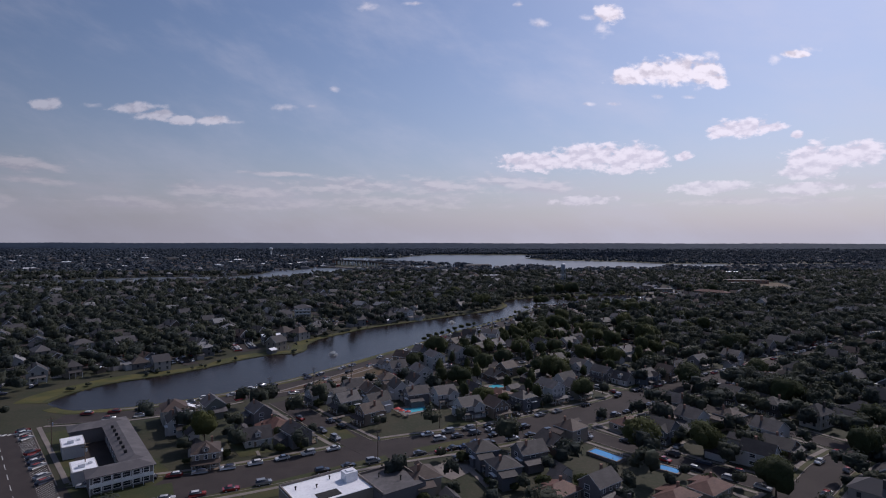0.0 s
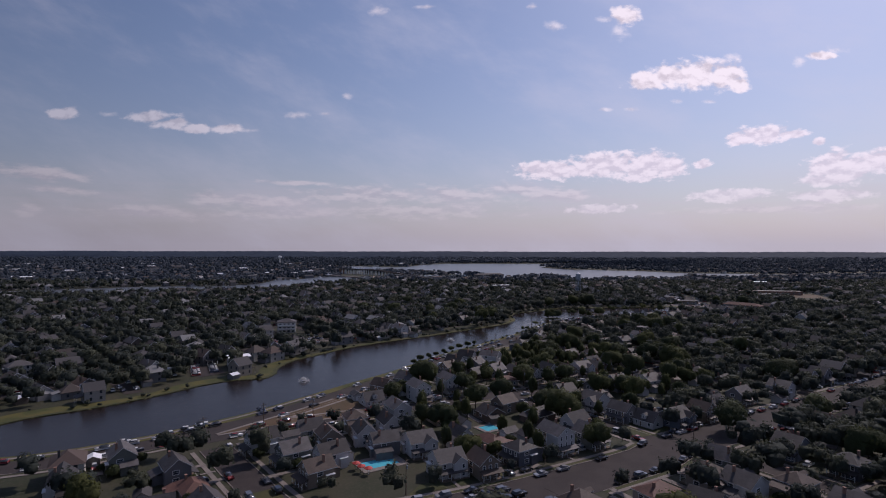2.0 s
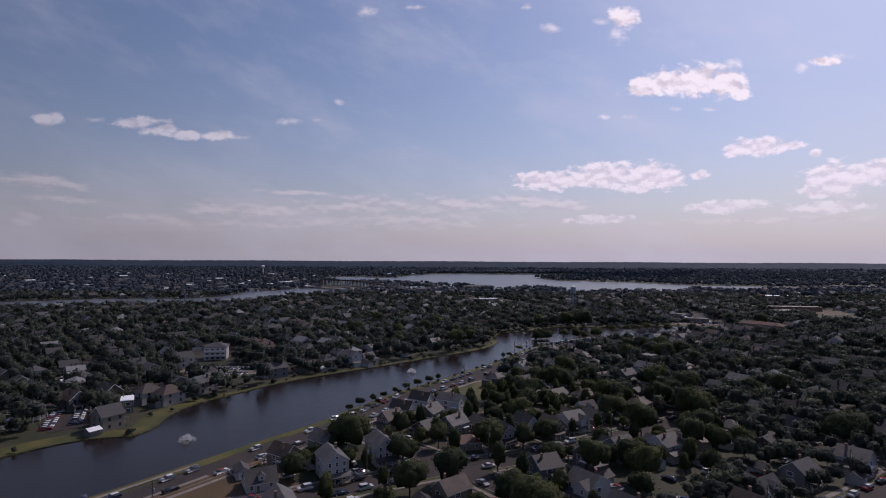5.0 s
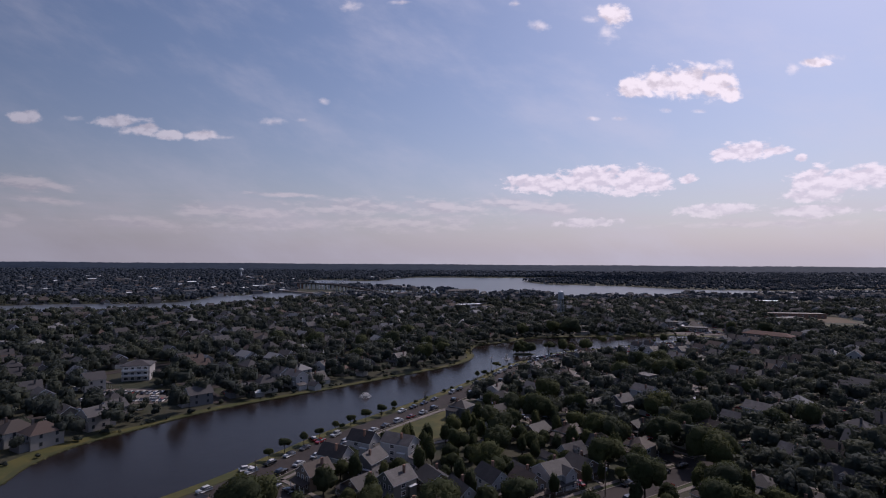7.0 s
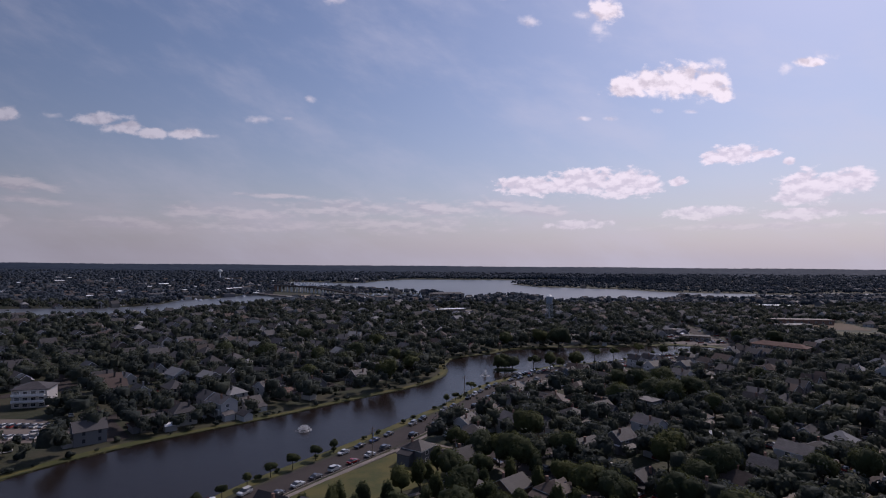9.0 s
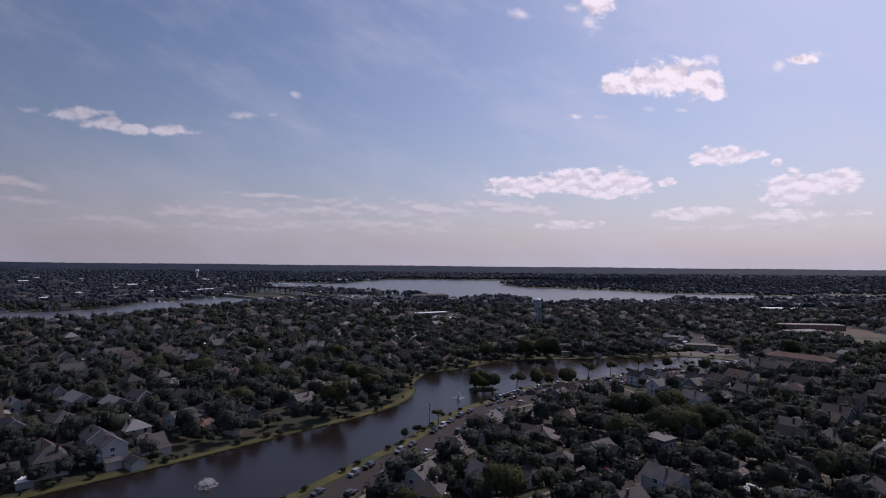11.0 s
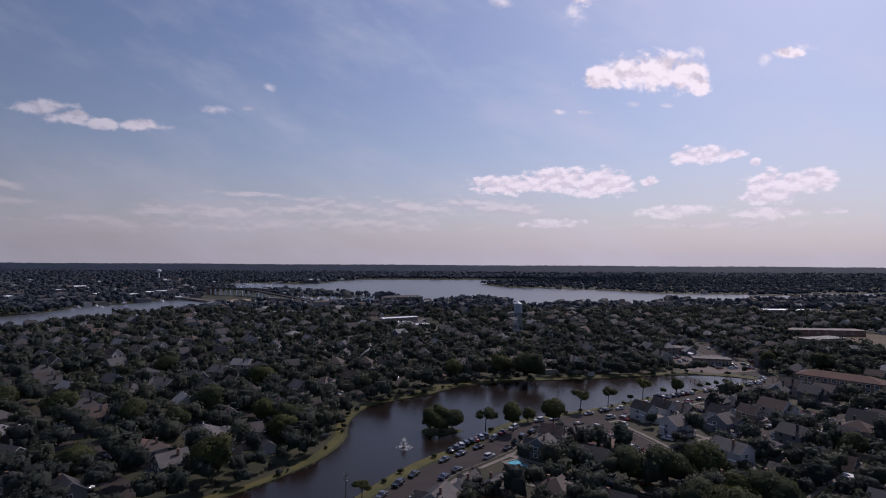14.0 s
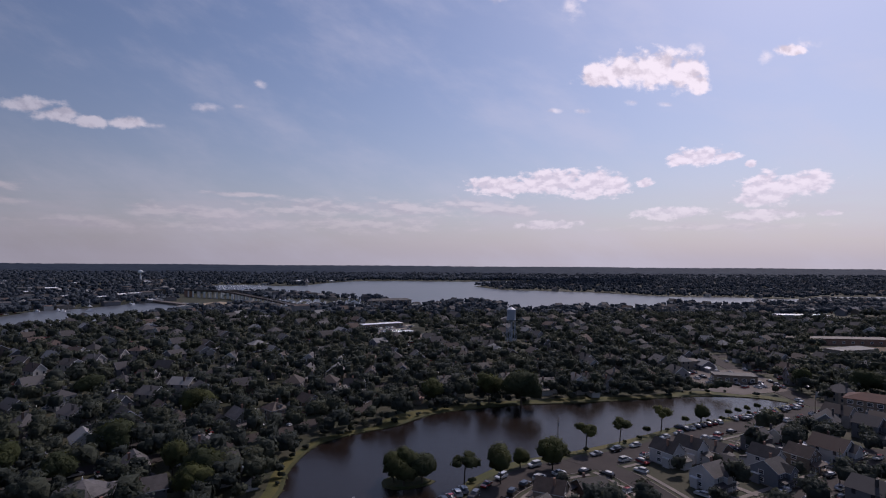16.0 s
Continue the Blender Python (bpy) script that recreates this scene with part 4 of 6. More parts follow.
def siding(name, c):
    m, w = material(name)
    g = w.noise(w.pos, 1.5, 5, 0.65)
    rnd = w.add("ShaderNodeObjectInfo").outputs["Random"]
    z = w.add("ShaderNodeSeparateXYZ", w.pos).outputs[2]
    col = w.mix(w.math("MULTIPLY", rnd, 0.3), (*c, 1), (*[v * 0.72 for v in c], 1))
    col = w.mix(w.math("MULTIPLY", w.span(g, 0.45, 0.75), 0.25), col, (*[v * 0.55 for v in c], 1))
    if name.startswith("r_"):
        patch = w.span(w.noise(w.pos, 0.35, 4, 0.6), 0.4, 0.66)
        rows = w.noise(w.vec("MULTIPLY", w.pos, (0.6, 0.6, 5.0)), 1.2, 3)
        col = w.mix(w.math("MULTIPLY", patch, 0.45), col, (*[min(1.0, v * 1.7) for v in c], 1))
        col = w.mix(w.math("MULTIPLY", w.span(rows, 0.45, 0.7), 0.4), col, (*[v * 0.5 for v in c], 1))
    setp(w, col, 0.65, None, 0.3, w.math("FRACT", w.math("MULTIPLY", z, 6.0)), 0.3, 0.02)
    return m


for nm, c in (("w_white", (0.47, 0.455, 0.45)), ("w_cream", (0.29, 0.25, 0.21)), ("w_grey", (0.16, 0.152, 0.158)), ("w_blue", (0.14, 0.155, 0.185)),
              ("w_tan", (0.21, 0.165, 0.13)), ("w_slate", (0.11, 0.115, 0.135)), ("w_brown", (0.14, 0.10, 0.08)), ("w_green", (0.16, 0.165, 0.15)),
              ("r_grey", (0.060, 0.054, 0.055)), ("r_dark", (0.036, 0.032, 0.033)), ("r_brown", (0.066, 0.047, 0.039)), ("r_pale", (0.095, 0.087, 0.088)), ("r_red", (0.12, 0.06, 0.045))):
    M[nm] = siding(nm, c)

HOUSES = [
    house_kind("white two-storey gable-fronted house with porch and dark shingle roof", 8.0, 11.5, 6.0, 3.6, "front", "w_white", "r_dark"),
    house_kind("grey two-storey house with grey gabled shingle roof", 11.0, 8.5, 5.9, 3.2, "side", "w_grey", "r_grey"),
    house_kind("cream foursquare house with hipped brown roof, dormer and porch", 9.5, 10.0, 6.1, 3.0, "hip", "w_cream", "r_brown", dormer=True),
    house_kind("low white cape house with grey roof and dormer", 10.5, 8.0, 3.4, 4.0, "side", "w_white", "r_grey", porch=False, dormer=True, floors=1),
    house_kind("pale blue cross-gabled house with porch and dark roof", 10.0, 11.0, 5.8, 3.4, "side", "w_blue", "r_dark", wing=True),
    house_kind("tall white shore house with pale grey gabled roof", 9.0, 13.0, 8.2, 3.0, "front", "w_white", "r_pale", floors=3),
    house_kind("tan two-storey house with brown gabled roof", 8.5, 10.5, 5.7, 3.4, "front", "w_tan", "r_brown"),
    house_kind("slate-blue foursquare house with dark hipped roof", 9.5, 9.5, 6.0, 2.8, "hip", "w_slate", "r_dark"),
    house_kind("brown shingled bungalow with wide low dark roof", 10.0, 11.0, 3.6, 3.0, "front", "w_brown", "r_dark", floors=1),
    house_kind("white cross-gabled house with grey shingle roof and porch", 11.0, 10.5, 6.0, 3.3, "side", "w_white", "r_grey", wing=True),
    house_kind("cream one-storey ranch house with reddish-brown hipped roof", 13.0, 8.5, 3.3, 2.4, "hip", "w_cream", "r_red", porch=False, floors=1),
    house_kind("grey-green two-storey house with pale shingle roof", 9.0, 11.0, 5.8, 3.6, "front", "w_green", "r_pale"),
]

near_homes, far_homes, homes = [], [], []
KNOWN = []
KNOWN += [(-142, 343, 0), (-129, 341, 6), (-152, 312, 1), (-141, 322, 9), (-112, 336, 3)]
# great trees that stand out over the roofs
GREAT_TREES = [(99, 150), (94, 179), (136, 164), (168, 196), (156, 228), (74, 182), (-73, 194), (127, 259), (67, 270), (72, 243), (150, 356), (191, 330), (170, 273), (34, 291),
               (153, 409), (156, 397), (166, 403), (144, 382), (122, 419), (167, 487), (192, 493), (199, 402), (207, 396), (153, 365), (205, 475), (220, 454), (114, 438),
               (181, 526), (190, 520), (204, 525), (202, 504), (185, 497), (208, 499), (265, 540), (13, 588), (-24, 609), (-56, 622), (71, 575), (58, 535), (16, 543),
               (-15, 695), (72, 584), (60, 590), (45, 661), (35, 611), (29, 588), (339, 684), (364, 669)]
# sites of the houses that stand out: place and kind
KNOWN += [(-67, 179, 2), (-89, 210, 0), (-56, 196, 3), (-43, 188, 6), (-33, 190, 7), (25, 164, 7), (35, 175, 1), (54, 195, 2), (1, 158, 2), (38, 151, 10), (50, 152, 1), (69, 146, 10), (96, 213, 2), (103, 206, 9), (-17, 230, 0), (-1, 241, 1), (11, 241, 9), (20, 224, 9), (31, 223, 6), (44, 233, 7), (58, 243, 5), (68, 238, 3), (-62, 220, 1), (-24, 213, 6)]
KNOWN += [(-17, 289, 1), (-11, 298, 3), (-2, 298, 4), (9, 306, 5), (18, 305, 3), (48, 324, 7), (57, 324, 3), (67, 330, 0), (76, 333, 0), (19, 276, 10), (39, 278, 8), (46, 287, 6), (59, 276, 8), (-1, 261, 0), (25, 251, 3), (36, 246, 10), (-9, 251, 0), (-43, 243, 0), (92, 275, 1), (100, 268, 3), (111, 268, 4), (125, 276, 6), (122, 324, 9), (136, 333, 2), (158, 293, 9), (179, 310, 9), (71, 248, 11), (142, 247, 10), (93, 314, 1), (-21, 247, 6)]
KNOWN += [(24, 355, 6), (40, 364, 1), (49, 375, 5), (49, 348, 11), (60, 353, 8), (28, 341, 8), (39, 349, 8), (77, 348, 0), (87, 346, 6), (108, 374, 3), (132, 375, 2), (108, 363, 8), (155, 342, 7), (212, 375, 9), (200, 372, 0)]
KNOWN += [(74, 427, 7), (93, 456, 9), (103, 438, 11), (87, 396, 7), (101, 399, 8)]
KNOWN += [(132, 524, 3), (141, 524, 8), (121, 495, 0), (138, 494, 2), (205, 581, 7), (217, 592, 0), (227, 595, 0), (237, 597, 8), (256, 602, 1), (260, 585, 6), (228, 510, 1), (252, 531, 3), (257, 555, 10), (238, 497, 3), (44, 536, 9), (70, 560, 3), (14, 549, 4), (4, 533, 7), (10, 516, 10), (-32, 553, 9)]
KNOWN += [(146, 690, 2), (205, 692, 9), (222, 693, 5), (238, 693, 0), (253, 693, 4), (120, 676, 7)]
KNOWN += [(269, 608, 7), (241, 574, 4), (229, 566, 10), (274, 589, 2), (296, 617, 9), (182, 569, 8)]
KNOWN += [(-93, 395, 1), (-82, 393, 4), (-75, 413, 0), (-74, 426, 4), (-33, 466, 7), (-23, 473, 9), (-1, 493, 3), (-48, 450, 1), (-10, 483, 5), (4, 476, 1), (34, 489, 5), (59, 574, 1), (81, 578, 2), (-138, 306, 9), (-132, 330, 6), (-89, 356, 3), (-80, 404, 9), (-109, 412, 4), (74, 591, 9), (52, 560, 2), (-36, 539, 6), (-22, 540, 4)]


def lots():
    """House sites along both sides of every street."""
    rng = random.Random(11)
    grid = {}
    water_lines = [EAST_SHORE, WEST_SHORE]
    for x, y, kind in KNOWN:
        if inside((x, y), LAKE) or line_gap((x, y), EAST_SHORE) < 13 or line_gap((x, y), WEST_SHORE) < (12 if y < 520 else 18) or any(line_gap((x, y), l) < w / 2 + 4.5 for l, w in STREETS.values()):
            continue
        gap, a, b = min((line_gap((x, y), [a, b]), a, b) for line, w in STREETS.values() for a, b in zip(line, line[1:]))
        way = math.atan2(b[1] - a[1], b[0] - a[0])
        left = (b[0] - a[0]) * (y - a[1]) - (b[1] - a[1]) * (x - a[0]) > 0
        homes.append((x, y, way + (0 if left else math.pi), kind))
        grid.setdefault((int(x // 16), int(y // 16)), []).append((x, y))
    for key, (line, width) in STREETS.items():
        if key in ("lake", "end", "motel"):
            sides = (1,) if key == "lake" else (-1, 1)
        else:
            sides = (-1, 1)
        for side in sides:
            run = offset(line, side * (width / 2 + 11.0))
            want = 6.0
            acc = 0.0
            for a, b in zip(run, run[1:]):
                seg = math.hypot(b[0] - a[0], b[1] - a[1])
                acc += seg
                if acc < want:
                    continue
                acc, want = 0.0, rng.uniform(11.0, 13.0) if 140 < b[0] < 330 and 540 < b[1] < 670 else rng.uniform(13.0, 17.0)
                p = (b[0] + rng.uniform(-1, 1), b[1] + rng.uniform(-1, 1))
                if any(inside(p, q) for q in BLOCKED) or inside(p, LAKE) or line_gap(p, EAST_SHORE) < 17 or line_gap(p, WEST_SHORE) < (24 if p[1] < 520 else 19):
                    continue
                if any(line_gap(p, l) < w / 2 + 7.5 for k, (l, w) in STREETS.items()):
                    continue
                cell = (int(p[0] // 16), int(p[1] // 16))
                if any(math.hypot(p[0] - a, p[1] - b) < 7 for a, b in GREAT_TREES) or any(math.hypot(p[0] - q[0], p[1] - q[1]) < 10.6 for i in (-1, 0, 1) for j in (-1, 0, 1) for q in grid.get((cell[0] + i, cell[1] + j), ())):
                    continue
                grid.setdefault(cell, []).append(p)
                way = math.atan2(b[1] - a[1], b[0] - a[0])
                homes.append((p[0], p[1], way + (0 if side < 0 else math.pi), rng.randrange(len(HOUSES))))


lots()


def off_path(x, y):
    """How far a site lies to the side of the flight line, with what lies well ahead counted further."""
    return abs(x - (0.295 * y - 35)) + max(0.0, y - 640) * 0.9 + max(0.0, 150 - y) * 6


homes.sort(key=lambda h: off_path(h[0], h[1]))
near_homes, far_homes = homes[:180], homes[180:]
for x, y, turn, kind in near_homes:
    ob = place(HOUSES[kind], spot(x, y, 0, turn))
    ob.scale = (0.78, 0.78, 0.80) if x > 140 and y > 540 else (0.84, 0.84, 0.82)


def simple_house(s, x, y, turn, w, d, eave, rise, wins=True, cover=1, more=0.5):
    """A far house: walls, roof, windows and pale trim; more (0 to 1) says which additions it has."""
    c, sn = math.cos(turn), math.sin(turn)

    def at(v):
        return [(x + px * c - py * sn, y + px * sn + py * c, pz) for px, py, pz in v]

    def gabled(w, d, eave, rise, cx=0.0, cy=0.0):
        prof = [(-w / 2, 0), (w / 2, 0), (w / 2, eave), (0, eave + rise), (-w / 2, eave)]
        v = [(a + cx, cy - d / 2, z) for a, z in prof] + [(a + cx, cy + d / 2, z) for a, z in prof]
        s.add(at(v), [(0, 1, 2, 3, 4), (9, 8, 7, 6, 5)] + [(i, 5 + i, 5 + (i + 1) % 5, (i + 1) % 5)[::-1] for i in (1, 4)], 0)
        o, k = 0.4, rise * 0.8 / w
        v = [(cx - w / 2 - o, cy - d / 2 - o, eave - k + 0.1), (cx, cy - d / 2 - o, eave + rise + 0.2), (cx + w / 2 + o, cy - d / 2 - o, eave - k + 0.1)]
        v += [(a, b + d + 2 * o, z) for a, b, z in v]
        s.add(at(v), [(0, 1, 4, 3), (1, 2, 5, 4)], cover)
        if wins:
            for b in (0, 3):
                rim = [v[b], v[b + 1], v[b + 2]]
                s.add(at(rim + [(p, q, z - 0.3) for p, q, z in rim]), [(0, 1, 4, 3), (1, 2, 5, 4)], 3)

    if more > 0.72 and rise > 1.5:
        # hipped
        s.add(at([(a, b, z) for z in (0, eave) for a, b in ((-w / 2, -d / 2), (w / 2, -d / 2), (w / 2, d / 2), (-w / 2, d / 2))]),
              [(0, 1, 5, 4), (1, 2, 6, 5), (2, 3, 7, 6), (3, 0, 4, 7)], 0)
        o, k = 0.5, max(0.3, (d - w) / 2)
        v = [(-w / 2 - o, -d / 2 - o, eave), (w / 2 + o, -d / 2 - o, eave), (w / 2 + o, d / 2 + o, eave), (-w / 2 - o, d / 2 + o, eave), (0, -k, eave + rise), (0, k, eave + rise)]
        s.add(at(v), [(0, 1, 4), (1, 2, 5, 4), (2, 3, 5), (3, 0, 4, 5)], cover)
    else:
        gabled(w, d, eave, rise)
        if more < 0.34 and wins:
            gabled(w * 0.55, d * 0.5, eave * 0.96, rise * 0.6, w * 0.2, -d * 0.42)
    if wins:
        # a porch or a lower wing, and a chimney
        sg = 1 if more > 0.5 else -1
        pw, pd, ph = w * 0.8, 2.4 + more, min(2.9, eave - 0.3)
        y0, y1 = sg * d / 2, sg * (d / 2 + pd)
        v = [(-pw / 2, y0, ph + 0.8), (pw / 2, y0, ph + 0.8), (pw / 2, y1, ph), (-pw / 2, y1, ph)]
        s.add(at(v + [(a, b, q - 0.25) for a, b, q in v]), [(0, 1, 2, 3), (2, 6, 7, 3), (1, 5, 6, 2), (3, 7, 4, 0)], cover)
        if int(more * 97) % 2:
            s.add(at([(-pw / 2, y1, 0), (pw / 2, y1, 0), (pw / 2, y1, ph - 0.2), (-pw / 2, y1, ph - 0.2), (-pw / 2, y0, 0), (pw / 2, y0, 0), (pw / 2, y0, ph), (-pw / 2, y0, ph)]),
                  [(0, 1, 2, 3), (1, 5, 6, 2), (4, 0, 3, 7)], 0)
        else:
            for a in (-pw / 2, 0, pw / 2 - 0.25):
                s.add(at([(a, y1, 0), (a + 0.25, y1, 0), (a + 0.25, y1, ph), (a, y1, ph)]), [(0, 1, 2, 3)], 3)
        a, b, q = w * 0.2, d * 0.15, eave + rise
        s.add(at([(a, b, q - 2), (a + 0.7, b, q - 2), (a + 0.7, b + 0.7, q - 2), (a, b + 0.7, q - 2), (a, b, q + 0.9), (a + 0.7, b, q + 0.9), (a + 0.7, b + 0.7, q + 0.9), (a, b + 0.7, q + 0.9)]),
              [(0, 1, 5, 4), (1, 2, 6, 5), (2, 3, 7, 6), (3, 0, 4, 7), (4, 5, 6, 7)], 1)
        for sg in (-1, 1):
            for fl in range(2 if eave > 4.5 else 1):
                z = 1.0 + 2.8 * fl
                for yy in (-0.28, 0.2):
                    px, py = sg * (w / 2 + 0.04), d * yy
                    s.add(at([(px, py - 0.5, z), (px, py + 0.5, z), (px, py + 0.5, z + 1.4), (px, py - 0.5, z + 1.4)]), [(0, 1, 2, 3)], 2)
                for xx in (-0.25, 0.22):
                    px, py = w * xx, sg * (d / 2 + 0.04)
                    s.add(at([(px - 0.5, py, z), (px + 0.5, py, z), (px + 0.5, py, z + 1.4), (px - 0.5, py, z + 1.4)]), [(0, 1, 2, 3)], 2)


def island_paint(name, colours, rough):
    m, w = material(name)
    rnd = w.add("ShaderNodeNewGeometry").outputs["Random Per Island"]
    col = w.ramp(rnd, [(i / len(colours), c) for i, c in enumerate(colours)], "CONSTANT")
    g = w.noise(w.pos, 0.7, 4)
    setp(w, w.mix(w.math("MULTIPLY", g, 0.35), col, (0.1, 0.1, 0.1, 1)), rough, None, 0.3)
    return m


M["wall_far"] = island_paint("far_siding", [(0.46, 0.45, 0.44), (0.24, 0.21, 0.18), (0.16, 0.152, 0.158), (0.32, 0.30, 0.29), (0.14, 0.11, 0.09), (0.17, 0.17, 0.185), (0.48, 0.46, 0.43)], 0.7)
M["roof_far"] = island_paint("far_shingles", [(0.06, 0.055, 0.058), (0.085, 0.078, 0.08), (0.042, 0.038, 0.04), (0.07, 0.053, 0.046), (0.10, 0.094, 0.096), (0.05, 0.046, 0.05), (0.085, 0.055, 0.045), (0.065, 0.06, 0.064), (0.055, 0.05, 0.052), (0.24, 0.235, 0.235)], 0.85)


def far_town():
    rng = random.Random(8)
    near, far = Shape(), Shape()
    for x, y, turn, kind in far_homes:
        if rng.random() < 0.3:
            simple_house(near, x + rng.uniform(-2, 2), y + rng.choice((-9.5, 9.5)), turn, rng.uniform(2.8, 4.5), rng.uniform(3.5, 6), 2.4, rng.uniform(0.3, 0.9), False, rng.choice((1, 3)), 0.5)
        simple_house(near, x, y, turn, rng.uniform(7, 9.5), rng.uniform(8, 11), rng.choice((3.2, 5.4, 5.4, 5.9)), rng.uniform(2.4, 3.5), more=rng.random())
    sites = []
    for i in range(6500):
        y = rng.uniform(330, 2100)
        x = rng.uniform(-0.86, 0.95) * (y + 60)
        if rng.random() < (y - 900) / 1500 or (y > 1300 and x > 150 and rng.random() < 0.8):
            continue
        sites.append((x, y))
    grid = {}
    for x, y, t, kind in homes:
        grid.setdefault((int(x // 20), int(y // 20)), []).append((x, y))
    for x, y in sites:
        if y < 700 and -420 < x < 480 and off_path(x, y) < 320 and x > -112 + 0.73 * (y - 333):
            continue
        if not free_site((x, y), 9) or (y < 520 and line_gap((x, y), WEST_SHORE) < 26):
            continue
        c = (int(x // 20), int(y // 20))
        if any(math.hypot(x - a, y - b) < 17 for i in (-1, 0, 1) for j in (-1, 0, 1) for a, b in grid.get((c[0] + i, c[1] + j), ())):
            continue
        grid.setdefault(c, []).append((x, y))
        far_homes.append((x, y, 0, 0))
        turn = rng.choice((0, 1)) * math.pi / 2 + radians(35 if x > 0 else 45) + rng.uniform(-0.1, 0.1)
        if y > 1080 and x < 60 and rng.random() < 0.5:
            # shops and halls of the town beyond the river
            simple_house(far, x, y, turn, rng.uniform(11, 19), rng.uniform(10, 20), rng.choice((4.5, 5.5, 7.5, 9.0)), rng.uniform(0.3, 1.2), False, rng.choice((1, 1, 1, 3)))
        else:
            simple_house(far, x, y, turn, rng.uniform(8, 11) if y > 700 else rng.uniform(7, 9.5), rng.uniform(8, 12), rng.choice((3.4, 5.6, 5.6, 6.0)), rng.uniform(2.4, 3.6), y < 1000, more=rng.random())
    stuff("houses_beyond", near, "wall_far roof_far glass flatroof", "pale sided houses with shingle roofs among trees", "houses")
    stuff("houses_distant", far, "wall_far roof_far glass flatroof", "distant small houses among dark trees", "houses")


def free_site(p, gap):
    """Whether a site is clear of water, streets and the kept places."""
    x, y = p
    if -190 < x < 345 and 215 < y < 700:
        if inside(p, LAKE) or line_gap(p, EAST_SHORE) < gap * 0.8 or line_gap(p, WEST_SHORE) < gap * 0.8:
            return False
    if y < 900 and any(line_gap(p, l[::4] + l[-1:]) < w / 2 + gap * 0.75 for l, w in STREETS.values()):
        return False
    if y > 690 and (inside(p, BAY) or inside(p, RIVER)):
        return False
    if y > 1000 and line_gap(p, BRIDGE) < 12 + gap * 4:
        return False
    return not any(inside(p, q) for q in BLOCKED)


far_town()


# ---------------------------------------------------------------- trees of the town


def plant():
    rng = random.Random(21)
    taken = {}

    def near_any(x, y, r):
        c = (int(x // 12), int(y // 12))
        return any(math.hypot(x - a, y - b) < r + q for i in (-1, 0, 1) for j in (-1, 0, 1) for a, b, q in taken.get((c[0] + i, c[1] + j), ()))

    def take(x, y, r):
        taken.setdefault((int(x // 12), int(y // 12)), []).append((x, y, r))

    for x, y, t, kind in homes:
        take(x, y, 3.6)
    for x, y, t, kind in far_homes:
        take(x, y, 3.6)
    sites = []
    for x, y in GREAT_TREES:
        take(x, y, 2.4)
    # rows of street trees whose crowns hang over the roadway
    for key in ("second", "third", "fourth", "south", "cross_d", "cross_e", "cross_f", "west_a", "west_b", "west_c", "west_1", "west_2", "west_3", "west_4", "north", "north_b", "north_1"):
        line, width = STREETS[key]
        for side in (-1, 1):
            acc = 0.0
            run = offset(line, side * (width / 2 + 1.4))
            for a, b in zip(run, run[1:]):
                acc += math.hypot(b[0] - a[0], b[1] - a[1])
                if acc < 8.0 or (key in ("second", "south") and b[0] < 150) or (key == "fourth" and b[0] < 290):
                    continue
                acc = rng.uniform(-2, 3)
                x, y = b[0] + rng.uniform(-1, 1), b[1] + rng.uniform(-1, 1)
                if near_any(x, y, 1.2) or not clear_of_streets((x, y), "", 0.5) or inside((x, y), LAKE) or line_gap((x, y), WEST_SHORE) < 12 or any(inside((x, y), q) for q in BLOCKED):
                    continue
                take(x, y, 2.8)
                sites.append((x, y, 2.7, rng.uniform(9.0, 14.0)))
    for i in range(90000):
        y = rng.uniform(120, 1050)
        x = rng.uniform(-0.82, 0.92) * (y + 40)
        # the west side is more open than the east
        dense = 1.0 if x > 0.5 * y - 150 else 0.62
        wide = (1.34 if y < 620 else 1.12) if x > 0.5 * y - 150 else (1.4 if y < 430 else 1.26)
        if y < 310 and x < 120:
            wide = 2.6
        elif y < 350 and x < 140:
            wide = 1.6
        elif y < 330 and 110 < x < 270:
            wide = 1.45
        elif 0 < x < 130 and 330 < y < 430:
            wide = 1.5
        elif 180 < x < 330 and 550 < y < 670:
            wide = 3.0
        if rng.random() > dense:
            continue
        r = rng.uniform(1.4, 2.7)
        if near_any(x, y, r * wide) or not free_site((x, y), 2.6) or (-160 < x < 320 and line_gap((x, y), EAST_SHORE) < 25) or (-190 < x < 50 and line_gap((x, y), WEST_SHORE) < (19 if y < 380 else 6)):
            continue
        take(x, y, r * wide)
        sites.append((x, y, r, 5.5 + 8.5 * rng.random() ** 1.5))
    sites.sort(key=lambda q: off_path(q[0], q[1]) * 0.6 + 0.5 * abs(q[1] - 330))
    for n, (x, y) in enumerate(GREAT_TREES):
        stand(TREES[(4, 0, 1, 4)[n % 4]], x, y, n * 1.3, 0.95 + 0.12 * (n % 3))
    NEAR = 150
    for x, y, r, h in sites[:NEAR]:
        k = rng.choice((0, 0, 1, 1, 2, 3, 4, 5)) if r > 2.1 else rng.choice((2, 3, 3, 5, 5))
        stand(TREES[k], x, y, rng.random() * 6.28, rng.uniform(0.75, 1.15))
    MID = 2500
    fine = np.array(sites[NEAR:NEAR + MID])
    g = np.random.default_rng(2)
    h = fine[:, 3]
    fine = np.column_stack([fine[:, 0], fine[:, 1], np.zeros(MID)])
